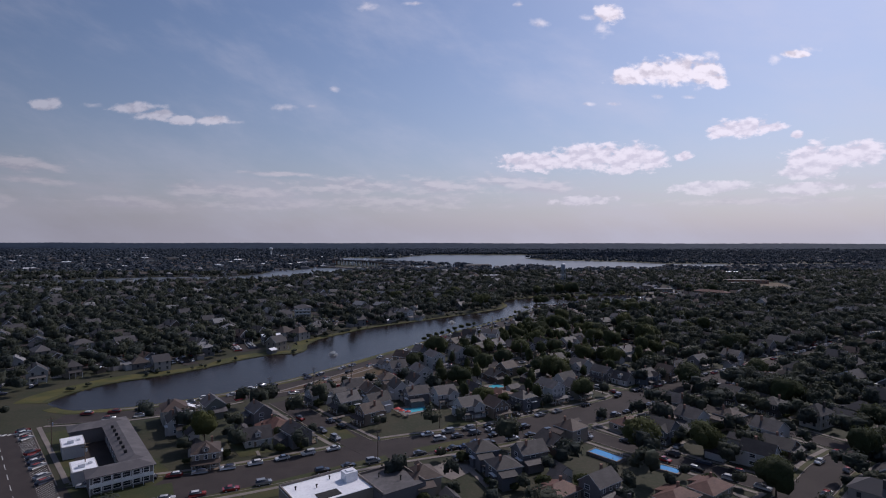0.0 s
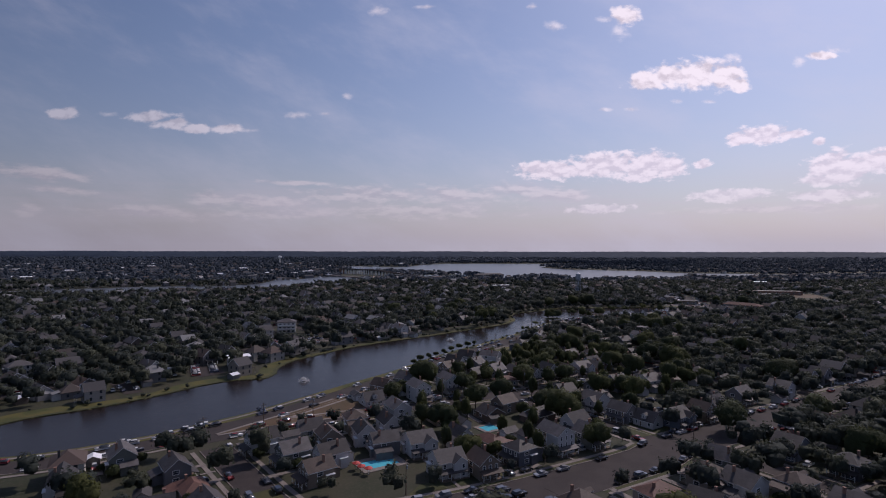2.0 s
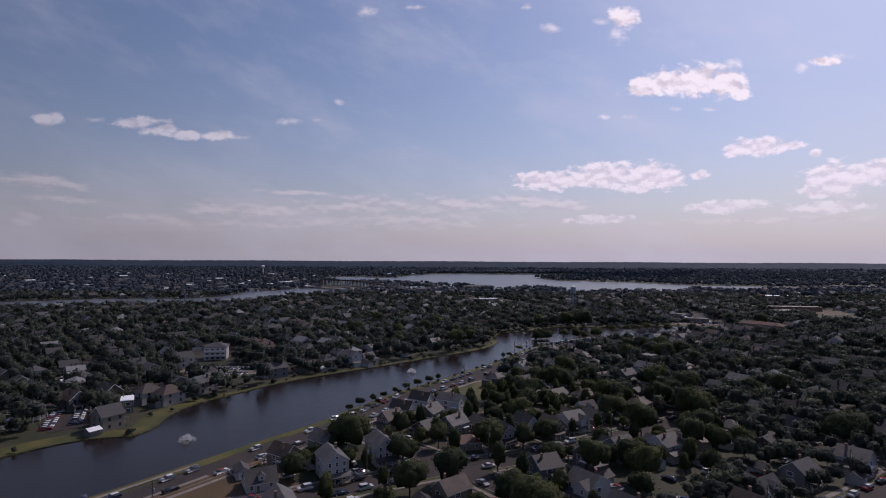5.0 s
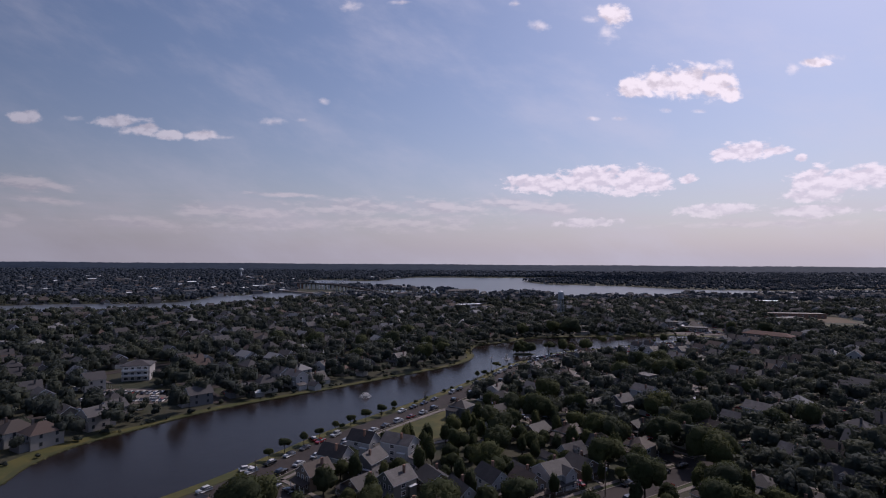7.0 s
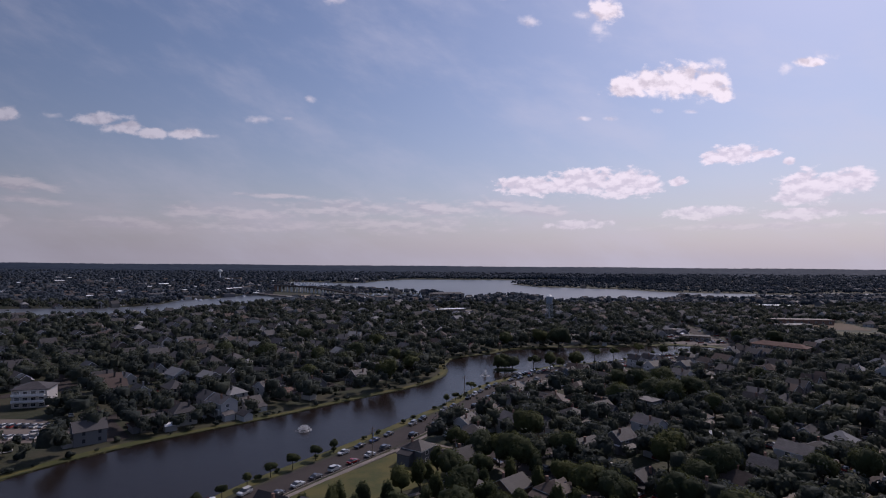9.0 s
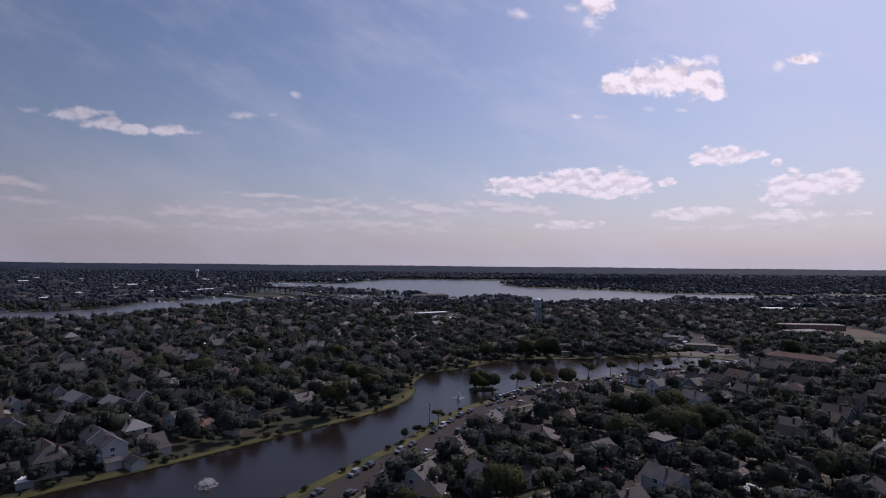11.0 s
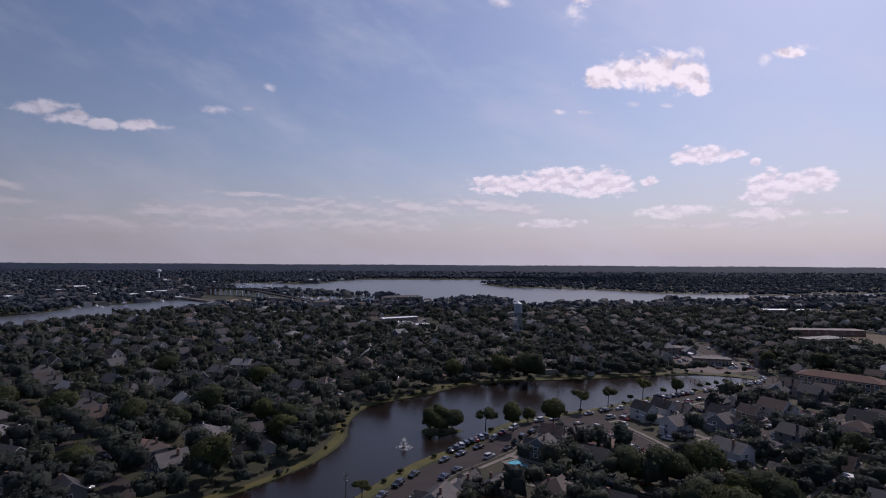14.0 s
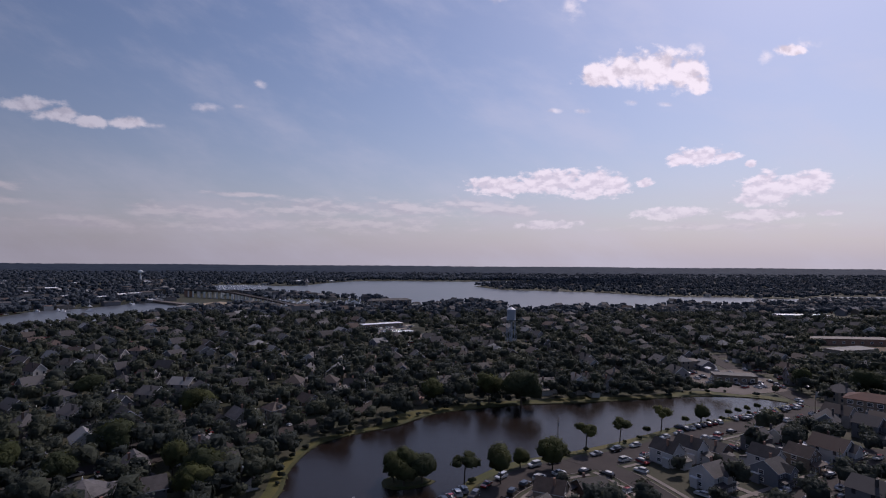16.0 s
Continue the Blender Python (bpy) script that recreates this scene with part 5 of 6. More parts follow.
    stuff("trees_between_houses", crown_mesh("trees_between_houses", "leaf_far_hazed", g, fine, h, h * g.uniform(0.40, 0.56, MID), 6, 16, h * 0.052, 0.12, 0.66, "lobe", 1), "", "dark olive-green trees between the town houses", "trees")
    rest = np.array(sites[NEAR + MID:])
    g = np.random.default_rng(3)
    n = len(rest)
    h = rest[:, 3]
    base = np.column_stack([rest[:, 0], rest[:, 1], np.zeros(n)])
    stuff("trees_of_the_town", crown_mesh("trees_of_the_town", "leaf_far_hazed", g, base, h, h * g.uniform(0.40, 0.56, n), 4, 7, h * 0.085, 0.1, 0.64, "lobe", 1), "", "dark green town trees between the houses", "trees")
    # beyond: woods and town trees on to the hills, their leaf colour carrying the haze
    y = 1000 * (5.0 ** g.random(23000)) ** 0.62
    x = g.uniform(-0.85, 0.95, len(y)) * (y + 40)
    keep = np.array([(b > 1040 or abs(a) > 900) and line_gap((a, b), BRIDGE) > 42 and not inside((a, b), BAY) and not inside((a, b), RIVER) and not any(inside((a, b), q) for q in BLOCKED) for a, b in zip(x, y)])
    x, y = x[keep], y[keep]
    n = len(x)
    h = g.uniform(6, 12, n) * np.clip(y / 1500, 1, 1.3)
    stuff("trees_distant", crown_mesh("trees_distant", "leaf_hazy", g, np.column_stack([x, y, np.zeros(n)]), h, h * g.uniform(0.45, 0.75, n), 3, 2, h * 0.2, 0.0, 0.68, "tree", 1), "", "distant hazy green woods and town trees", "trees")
    return n


plant()


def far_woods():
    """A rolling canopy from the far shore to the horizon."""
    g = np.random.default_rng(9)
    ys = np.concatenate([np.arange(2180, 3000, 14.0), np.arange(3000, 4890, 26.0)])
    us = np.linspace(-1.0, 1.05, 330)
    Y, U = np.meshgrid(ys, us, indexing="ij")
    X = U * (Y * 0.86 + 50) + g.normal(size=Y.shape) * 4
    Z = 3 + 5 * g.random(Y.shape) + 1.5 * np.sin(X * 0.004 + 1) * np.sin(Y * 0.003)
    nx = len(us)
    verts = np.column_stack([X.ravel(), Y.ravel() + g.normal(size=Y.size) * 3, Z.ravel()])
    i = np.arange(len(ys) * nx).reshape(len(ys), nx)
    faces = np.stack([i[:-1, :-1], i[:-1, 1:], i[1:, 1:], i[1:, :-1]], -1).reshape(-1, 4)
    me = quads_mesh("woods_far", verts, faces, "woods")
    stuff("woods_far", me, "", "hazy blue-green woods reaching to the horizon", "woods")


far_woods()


def bank_shrubs():
    """Shrubs and low scrub scattered over the far bank."""
    rng, g = random.Random(41), np.random.default_rng(41)
    spots = []
    for k in range(4, len(WEST_SHORE) - 2):
        for near, far, chance in ((-1.2, -3.5, 0.45), (-4.0, -12.0, 0.35 if WEST_SHORE[k][1] > 380 else 0.12)):
            if rng.random() < chance:
                d = rng.uniform(near, far)
                x, y = offset(WEST_SHORE, d)[k]
                spots.append((x + rng.uniform(-1.5, 1.5), y + rng.uniform(-1.5, 1.5), 0.0))
    spots = np.array([p for p in spots if not inside(p, LAKE) and line_gap(p, WEST_SHORE) > 0.8])
    n = len(spots)
    h = g.uniform(0.8, 3.0, n)
    stuff("shrubs_on_bank", crown_mesh("shrubs_on_bank", "leaf_far_hazed", g, spots, h, h * g.uniform(0.6, 0.95, n), 4, 14, h * 0.13, 0.0, 0.6), "", "low dark shrubs scattered along the lake bank", "shrubs")


bank_shrubs()


def yards():
    """Pale walks and drives before the houses, garages behind them."""
    walks, rng = Shape(), random.Random(12)
    garage = thing("garage", "small single garage with low gabled roof behind a house", "garage", "garages")
    body_s, roof_s = Shape(), Shape()
    body(body_s, 4.2, 6.0, 0, 2.5, 3.9)
    roof_s.gable(-2.1, -3.0, 2.1, 3.0, 2.5, 1.4, 0.3, 0.15)
    part("wall", body_s, "w_white", garage)
    part("roof", roof_s, "r_grey", garage)
    part("garage_door", Shape().box(-1.3, -3.06, 0.05, 1.3, -2.99, 2.15), "white", garage, "white panelled garage door")
    made = 0
    for n, (x, y, turn, kind) in enumerate(near_homes):
        c, sn = math.cos(turn), math.sin(turn)

        def at(px, py):
            return (x + px * c - py * sn, y + px * sn + py * c)
        long = rng.uniform(11.0, 12.5)
        quad = [at(-1.6, -long), at(-0.6, -long), at(-0.6, -6.8), at(-1.6, -6.8)]
        if all(clear_of_streets(q, "", 0.2) for q in quad):
            walks.add([(a, b, 0.17) for a, b in quad] + [(a, b, -0.05) for a, b in quad], [(0, 1, 2, 3), (0, 4, 5, 1), (1, 5, 6, 2), (3, 7, 4, 0)])
        if n % 2:
            quad = [at(5.2, -10.5), at(7.2, -10.5), at(7.2, 3.0), at(5.2, 3.0)]
            if all(clear_of_streets(q, "", 0.2) and all(math.hypot(q[0] - h[0], q[1] - h[1]) > 4.8 for h in near_homes) for q in quad):
                walks.add([(a, b, 0.19) for a, b in quad] + [(a, b, -0.05) for a, b in quad], [(0, 1, 2, 3), (0, 4, 5, 1), (1, 5, 6, 2), (3, 7, 4, 0)])
        g = at(4.0 if n % 2 else -3.5, 11.5)
        if n % 2 == 0 and made < 60 and all(math.hypot(g[0] - h[0], g[1] - h[1]) > 8.5 for h in near_homes) and free_site(g, 4):
            made += 1
            place(garage, spot(g[0], g[1], 0, turn))
    structure("pavement_walks", walks, "concrete", "pale concrete front walks and drives", "path")


yards()


def garden_shrubs():
    """Shrubs at the sides and backs of the houses near the flight's start."""
    rng, n = random.Random(17), 0
    for x, y, turn, kind in sorted(near_homes, key=lambda h: h[1]):
        for px, py in ((-5.8, rng.uniform(-4, 5)), (5.8, rng.uniform(-4, 5)), (rng.uniform(-4, 4), 7.6)):
            gx, gy = x + px * math.cos(turn) - py * math.sin(turn), y + px * math.sin(turn) + py * math.cos(turn)
            if n >= 75 or rng.random() < 0.35 or not free_site((gx, gy), 3.0):
                continue
            if all(math.hypot(gx - h[0], gy - h[1]) > 5.4 for h in near_homes):
                n += 1
                stand(HEDGE, gx, gy, rng.random() * 6, rng.uniform(0.8, 1.7))


garden_shrubs()


# ---------------------------------------------------------------- the motel, the hall and other buildings of their own
def frame_at(x, y, way):
    """A pose with x along the given way in degrees."""
    return pose(x, y, 0, 0, 0, way)


def windows_row(root, kind, x0, x1, n, y, z, turn=0, along_x=True):
    for k in range(n):
        t = x0 + (x1 - x0) * (k + 0.5) / n
        on_wall(WINDOW[kind], "window", root, t if along_x else y, y if along_x else t, z, turn)


def motel():
    """Two storeys round a court, open to the street on one side."""
    root = thing("motel", "two-storey courtyard motel with grey shingle roof and white galleries", "motel", m=frame_at(-91.2, 158.4, 35))
    w, d, e = 16.0, 53.0, 4.9
    s = Shape()
    s.box(0, 0, 0, w, 6.5, e).box(w - 7, 6.5, 0, w, d - 6.5, e).box(-1, d - 6.5, 0, w, d, e)
    part("wall", s, "w_grey", root)
    for nm, (x0, y0, x1, y1) in (("roof", (0, 0, w, 6.5)), ("roof", (w - 7, 4.0, w, d - 4)), ("roof", (-1, d - 6.5, w, d))):
        r = Shape()
        r.hip(x0, y0, x1, y1, e + 0.25 + (0.02 if y0 else 0), 1.3, 0.8)
        part(nm, r, "greyroof", root)
    for z in (1.4, 3.9):
        windows_row(root, "wide", 0.8, w - 0.8, 6, -0.005, z)
        windows_row(root, "wide", 4, d - 4, 9, w + 0.005, z, 90, False)
        windows_row(root, "wide", 8.5, d - 8.5, 7, w - 7.005, z, -90, False)
    part("gallery", Shape().box(0, -1.4, 2.45, w, -0.01, 2.65).box(0, -1.4, 2.65, w, -1.34, 3.5), "white", root, "white balcony gallery with parapet")
    post = Shape().box(-0.08, -0.08, 0, 0.08, 0.08, 5.15).mesh("post", "white")
    for k in range(7):
        on_wall(post, "post", root, 0.1 + (w - 0.2) * k / 6, -1.3, 0, 0)
    vent = Shape().box(-0.4, -0.4, 0, 0.4, 0.4, 0.8).mesh("roof_vent", "dark")
    for k in range(7):
        on_wall(vent, "roof_vent", root, w - 5.4, 12 + 4.6 * k, e + 1.15, 0)
    for nm, x0, y0, x1, y1 in (("office", -3.0, 9.5, 3.0, 18.5), ("cafe", -4.0, 34, 2.0, 43.5)):
        o = part(nm, Shape().box(x0, y0, 0, x1, y1, 3.9).box(x0 - 0.3, y0 - 0.3, 3.9, x1 + 0.3, y1 + 0.3, 4.25), "w_white", root, "white flat-roofed block")
        part("roof_cover", Shape().box(x0, y0, 4.25, x1, y1, 4.3), "flatroof", o, "bright white roof membrane")
        part("roof_unit", Shape().box(x0 + 1.5, y0 + 2, 4.3, x0 + 3.2, y0 + 3.6, 5.4).box(x0 + 4.2, y0 + 4, 4.3, x0 + 5.2, y0 + 5.2, 5.0), "pale_steel", o)
    part("court", Shape().box(-1, 6.5, -0.1, w - 7, d - 6.5, 0.07), "asphalt", root, "dark paved court")


motel()


def hall():
    """A low hall whose white roof is edged by parapets."""
    root = thing("hall", "low commercial hall with bright white flat roof", "building", m=frame_at(-37, 149, 33))
    s = Shape().box(0, -14, 0, 20.5, 0.2, 5.6)
    part("wall", s, "w_cream", root)
    part("wall", Shape().box(20.5, -19, 0, 34, -4.5, 5.2), "w_grey", root)
    for x0, y0, x1, y1, z in ((0, -14, 20.5, 0.2, 5.6), (20.5, -19, 34, -4.5, 5.2)):
        part("roof", Shape().box(x0, y0, z, x1, y1, z + 0.15), "flatroof" if x0 == 0 else "r_pale", root, "white roof membrane" if x0 == 0 else "grey roof felt")
        p = Shape()
        p.box(x0, y1 - 0.3, z + 0.15, x1, y1, z + 0.8).box(x0, y0, z + 0.15, x0 + 0.3, y1 - 0.3, z + 0.8).box(x1 - 0.3, y0, z + 0.15, x1, y1 - 0.3, z + 0.8)
        part("parapet", p, "concrete", root)
    part("roof_house", Shape().box(15.5, -8, 5.75, 19, -4.8, 8.2).box(16.3, -7.2, 8.2, 18.2, -5.6, 8.5), "flatroof", root, "white rooftop plant room")
    part("roof_well", Shape().box(6, -13, 5.76, 12, -9.5, 5.9), "dark", root, "dark roof opening")
    for x, y in ((3, -4), (8, -6), (13, -3), (25, -9), (29, -14)):
        part("roof_vent", Shape().tube((x, y, 5.3), (x, y, 6.5), 0.18, 0.18, 8).tube((x, y, 6.5), (x, y, 6.7), 0.32, 0.25, 8), "dark", root)
    windows_row(root, "wide", 1, 19, 5, 0.205, 1.8, 180)


hall()


def block(name, label, x, y, way, w, d, h, floors, wall, roof, n, flat=False, rise=2.4):
    root = thing(name, label, "building", m=frame_at(x, y, way))
    part("wall", Shape().box(0, 0, -0.2, w, d, h), wall, root)
    r = Shape()
    if flat:
        r.box(-0.3, -0.3, h, w + 0.3, d + 0.3, h + 0.4)
    else:
        r.hip(0, 0, w, d, h + 0.2, rise, 0.7)
    part("roof", r, roof, root)
    for fl in range(floors):
        z = h / floors * (fl + 0.5)
        windows_row(root, "wide", 0.5, w - 0.5, n, -0.005, z)
        windows_row(root, "wide", 0.5, d - 0.5, max(2, int(d / 5)), -0.005, z, -90, False)
    return root


b = block("apartment_block", "long three-storey apartment block with red-brown roof", 324, 640, -52, 36, 12, 8.0, 3, "w_tan", "redroof", 10)
b = block("apartment_block", "big white three-storey house with stacked balconies", -108, 497, 12, 14, 12, 8.2, 3, "w_white", "r_grey", 4)
for fl in (2.9, 5.7):
    part("balcony", Shape().box(0.5, -2.2, fl, 13.5, -0.01, fl + 0.2).box(0.5, -2.2, fl + 0.2, 13.5, -2.12, fl + 1.1), "white", b, "white balcony")
block("pavilion", "grey two-storey lakeside house with white flat roof", -101, 372, 27, 12, 9, 5.4, 2, "w_grey", "flatroof", 4, True)
block("shop_building", "low brown flat-roofed shop by the car park", 306, 708, -20, 22, 9, 4.0, 1, "w_tan", "r_dark", 5, True)
block("shop_building", "low tan flat-roofed shop with pale roof edge", 296, 748, -8, 24, 11, 4.5, 1, "w_cream", "r_brown", 5, True)
block("modern_house", "grey flat-roofed modern house with white roof", 176, 474, 30, 7, 8, 7.2, 2, "w_blue", "r_pale", 3, True)
block("long_hall", "long one-storey hall with white roof", 104, 950, 25, 42, 9, 3.6, 1, "w_tan", "flatroof", 8, True)
block("long_hall", "one-storey hall with white roof beside parked cars", 134, 896, 25, 17, 7, 3.6, 1, "w_tan", "flatroof", 4, True)
block("long_hall", "long low school hall with pale roof", 570, 1010, -8, 60, 16, 6, 1, "w_cream", "flatroof", 10, True)
block("long_hall", "low hall with pale roof by the field", 440, 770, 14, 36, 14, 5.5, 1, "w_cream", "r_pale", 7, True)
block("long_hall", "low brick school building with flat brown roof", 446, 838, -10, 88, 15, 5, 1, "brick", "r_brown", 12, True)
block("apartment_block", "far brown five-storey apartment block", -420, 1773, 0, 28, 14, 13, 5, "w_tan", "r_dark", 6, True)
block("apartment_block", "long pale townhouse row near the bay", 104, 1186, 20, 62, 12, 8.5, 3, "w_tan", "r_grey", 13)


def round_house():
    """A villa with an eight-sided roof."""
    root = thing("villa", "pale villa with eight-sided grey shingle roof", "house", m=frame_at(44, 571, 20))
    pts = [(6.4 * math.cos(radians(22.5 + 45 * k)), 6.4 * math.sin(radians(22.5 + 45 * k))) for k in range(8)]
    part("wall", Shape().prism(pts, -0.2, 5.6), "w_cream", root)
    r = Shape()
    big = [(x * 1.14, y * 1.14, 5.6) for x, y in pts]
    low = [(x, y, 5.35) for x, y, z in big]
    r.add(big + low + [(0, 0, 8.6)], [(k, (k + 1) % 8, 16) for k in range(8)] + [(k, 8 + k, 8 + (k + 1) % 8, (k + 1) % 8) for k in range(8)] + [tuple(range(15, 7, -1))])
    part("roof", r, "r_pale", root)
    part("finial", Shape().tube((0, 0, 8.4), (0, 0, 9.3), 0.25, 0.06, 8), "white", root)
    part("rear_wing", Shape().box(3.0, -4.0, 0.0, 11.0, 4.5, 4.6), "w_cream", root)
    wing = Shape().hip(3.0, -4.0, 11.0, 4.5, 4.8, 2.0, 0.5)
    part("wing_roof", wing, "r_pale r_pale", root)
    for k in range(8):
        a = radians(45 * k + 45)
        if k == 7:
            continue
        for z in (1.6, 4.2):
            on_wall(WINDOW["tall"], "window", root, 5.92 * math.cos(a), 5.92 * math.sin(a), z, 45 * k + 45 + 90)


round_house()


# ---------------------------------------------------------------- pools, fountains, island
def pool(label, x, y, way, w, d, mat, deck=1.6, above=0.0):
    root = thing("swimming_pool", label, "pool", m=frame_at(x, y, way))
    s = Shape()
    z = 0.2 + above
    for x0, y0, x1, y1 in ((-w / 2 - deck, -d / 2 - deck, w / 2 + deck, -d / 2), (-w / 2 - deck, d / 2, w / 2 + deck, d / 2 + deck),
                           (-w / 2 - deck, -d / 2, -w / 2, d / 2), (w / 2, -d / 2, w / 2 + deck, d / 2)):
        s.box(x0, y0, -0.1, x1, y1, z)
    part("deck", s, "concrete", root, "pale concrete pool deck")
    part("water", Shape().box(-w / 2, -d / 2, -0.1, w / 2, d / 2, z - 0.12), mat, root)
    rail = Shape()
    for k in (-0.3, 0.3):
        rail.tube((w / 2 - 1 + k, d / 2 + 0.4, z), (w / 2 - 1 + k, d / 2 + 0.3, z + 0.9), 0.03, 0.03, 6).tube((w / 2 - 1 + k, d / 2 + 0.3, z + 0.9), (w / 2 - 1 + k, d / 2 - 0.3, z + 0.3), 0.03, 0.03, 6)
    part("ladder", rail, "pale_steel", root)


pool("turquoise in-ground pool with pale deck", -1.5, 232, 30, 11, 6.5, "pool", 2.2)
pool("small turquoise in-ground garden pool", 37.5, 266, 35, 6.5, 5.5, "pool")
pool("long bright blue above-ground pool", 61, 179, -52, 10.5, 4.2, "pool_blue", 0.5, 0.9)
pool("small bright blue garden pool", 77, 168, -45, 6, 3.5, "pool_blue", 0.6, 0.5)
pool("turquoise garden pool between dark trees", 143, 412, 30, 7, 4.5, "pool", 0.9)
tent = thing("canopy_tent", "small white peaked canopy tent in a yard", "tent", m=frame_at(189.5, 448, 30))
for x, y in ((-2.3, -2.3), (2.3, -2.3), (2.3, 2.3), (-2.3, 2.3)):
    part("pole", Shape().tube((x, y, 0), (x, y, 2.3), 0.05, 0.05, 8), "pale_steel", tent)
rim = [(-2.5, -2.5, 2.2), (2.5, -2.5, 2.2), (2.5, 2.5, 2.2), (-2.5, 2.5, 2.2)]
part("canopy", Shape().add(rim + [(x, y, z - 0.3) for x, y, z in rim] + [(0, 0, 3.5)], [(k, (k + 1) % 4, 8) for k in range(4)] + [(k, 4 + k, 4 + (k + 1) % 4, (k + 1) % 4) for k in range(4)]), "white", tent)
pool("turquoise pool beside a white deck", 153, 544, -64, 11.5, 4.5, "pool", 1.2)


def umbrella(x, y, label, mat):
    root = thing("parasol", label, "parasol", "parasols by the pool", spot(x, y))
    part("pole", Shape().tube((0, 0, 0), (0, 0, 2.5), 0.04, 0.04, 8), "pale_steel", root)
    n = 8
    rim = [(1.35 * math.cos(2 * math.pi * k / n), 1.35 * math.sin(2 * math.pi * k / n), 2.1) for k in range(n)]
    c = Shape()
    c.add(rim + [(x, y, z - 0.12) for x, y, z in rim] + [(0, 0, 2.75)], [(k, (k + 1) % n, 16) for k in range(n)] + [(k, 8 + k, 8 + (k + 1) % n, (k + 1) % n) for k in range(n)])
    part("canopy", c, mat, root)
    part("base", Shape().tube((0, 0, 0), (0, 0, 0.12), 0.35, 0.3, 10), "dark", root)


for x, y in ((-8.5, 227), (-6.6, 224.6), (-4.2, 223)):
    umbrella(x, y, "red canvas parasol beside the pool", "red")


def fountain(x, y, size, tall=1.0):
    """Jets of white water over a float."""
    root = thing("fountain", "white spray of a floating lake fountain", "fountain", "lake fountains", spot(x, y, -0.22))
    part("float", Shape().tube((0, 0, -0.1), (0, 0, 0.2), 1.0, 0.8, 12), "dark", root, "dark round float")
    rng = np.random.default_rng(int(x + 500))
    n = 640
    a = rng.uniform(0, 6.283, n)
    t = rng.uniform(0, 1, n)
    tier = rng.integers(0, 3, n)
    out = np.array([0.5, 1.5, 2.3])[tier] * size / tall
    top = np.array([2.0, 1.4, 0.8])[tier] * size * tall
    r = out * t
    z = 4 * top * (t * 0.5 + 0.02) * (1 - (t * 0.5 + 0.02)) * np.where(tier == 0, rng.uniform(0.1, 1, n), 1.0)
    c = np.stack([r * np.cos(a), r * np.sin(a), z + 0.1], 1) + rng.normal(size=(n, 3)) * 0.08
    nrm = rng.normal(size=(n, 3))
    nrm /= np.linalg.norm(nrm, axis=1)[:, None]
    v, f = leaf_quads(c, nrm, np.full(n, 0.19 * size), rng)
    part("spray", quads_mesh("spray", v, f, "spray"), "", root)
    b = rng.uniform(0, 6.283, 160)
    q = rng.uniform(0.4, 3.0, 160) * size
    up = np.tile([0.0, 0.0, 1.0], (160, 1)) + rng.normal(size=(160, 3)) * 0.15
    v, f = leaf_quads(np.stack([q * np.cos(b), q * np.sin(b), np.full(160, 0.04)], 1), up, np.full(160, 0.3 * size), rng)
    part("foam", quads_mesh("foam", v, f, "spray"), "", root, "ring of white foam")


fountain(-51.3, 341.4, 1.15)
fountain(28.5, 463, 1.1)
fountain(115, 566, 1.0, 1.9)


def island():
    s = Shape()
    rng = random.Random(2)
    ring = [(130 + 6.5 * math.cos(k * 0.524) * rng.uniform(0.85, 1.15), 584 + 5.0 * math.sin(k * 0.524) * rng.uniform(0.85, 1.15)) for k in range(12)]
    s.prism([((x - 130) * 1.2 + 130, (y - 584) * 1.2 + 584) for x, y in ring], -1.0, -0.15)
    s.prism(ring, -0.15, 0.25)
    structure("island", s, "reed", "small round grassy island in the lake", "island")


island()
for x, y, k, sz in ((126, 583, 1, 0.78), (131, 586, 0, 0.92), (134.5, 582, 4, 0.66), (129, 580.5, 2, 0.9), (125.5, 587, 3, 0.95), (135, 586.5, 2, 0.9), (130, 585, 1, 0.8)):
    stand(TREES[k], x, y, x * 1.7, sz, 0.2)
walk_edge = offset(EAST_SHORE, 2.2)[6:34]
s = Shape()
strip(s, offset(walk_edge, -0.7), offset(walk_edge, 0.7), -0.1, 0.16)
structure("pavement_shore", s, "concrete", "pale concrete walk along the water", "pavement")
# trees and shrubs on the lake verge
for x, y in ((4.5, 376), (8, 383.5), (13, 391.5), (17.5, 399), (22.5, 406.5), (27.5, 414), (33, 420.5), (39, 428.5), (44, 436), (93, 508), (88, 500)):
    stand(SMALL, x, y, x, 1.0 + 0.12 * math.sin(x))
for x, y in ((194, 605.5), (210, 613.5), (232, 625), (147, 580)):
    stand(WINDY, x, y, x * 2.3, 1.25 + 0.1 * math.sin(y))
stand(WINDY, 102, 521, 1.0, 0.85)
stand(TREES[2], 255, 635.5, 0.3, 0.95)
for x, y in ((271, 641.5), (277, 644), (283, 646.5), (290, 649.5), (246, 632), (224, 620.5)):
    stand(SMALL, x, y, x, 0.75)
stand(TREES[1], 158, 580, 0.4, 0.95)
stand(TREES[0], 177, 589.5, 0.4, 0.95)
stand(TREES[2], 167, 592, 0.4, 0.8)
stand(TREES[4], 186, 667, 0.9, 1.55)
stand(TREES[1], 172, 672, 2.0, 1.25)
stand(TREES[0], 146, 674, 1.1, 1.1)
stand(TREES[5], 80, 414, 0.2, 1.15)
stand(TREES[2], 87, 420, 0.2, 0.9)
stand(TREES[0], 22, 259, 1.2, 0.75)
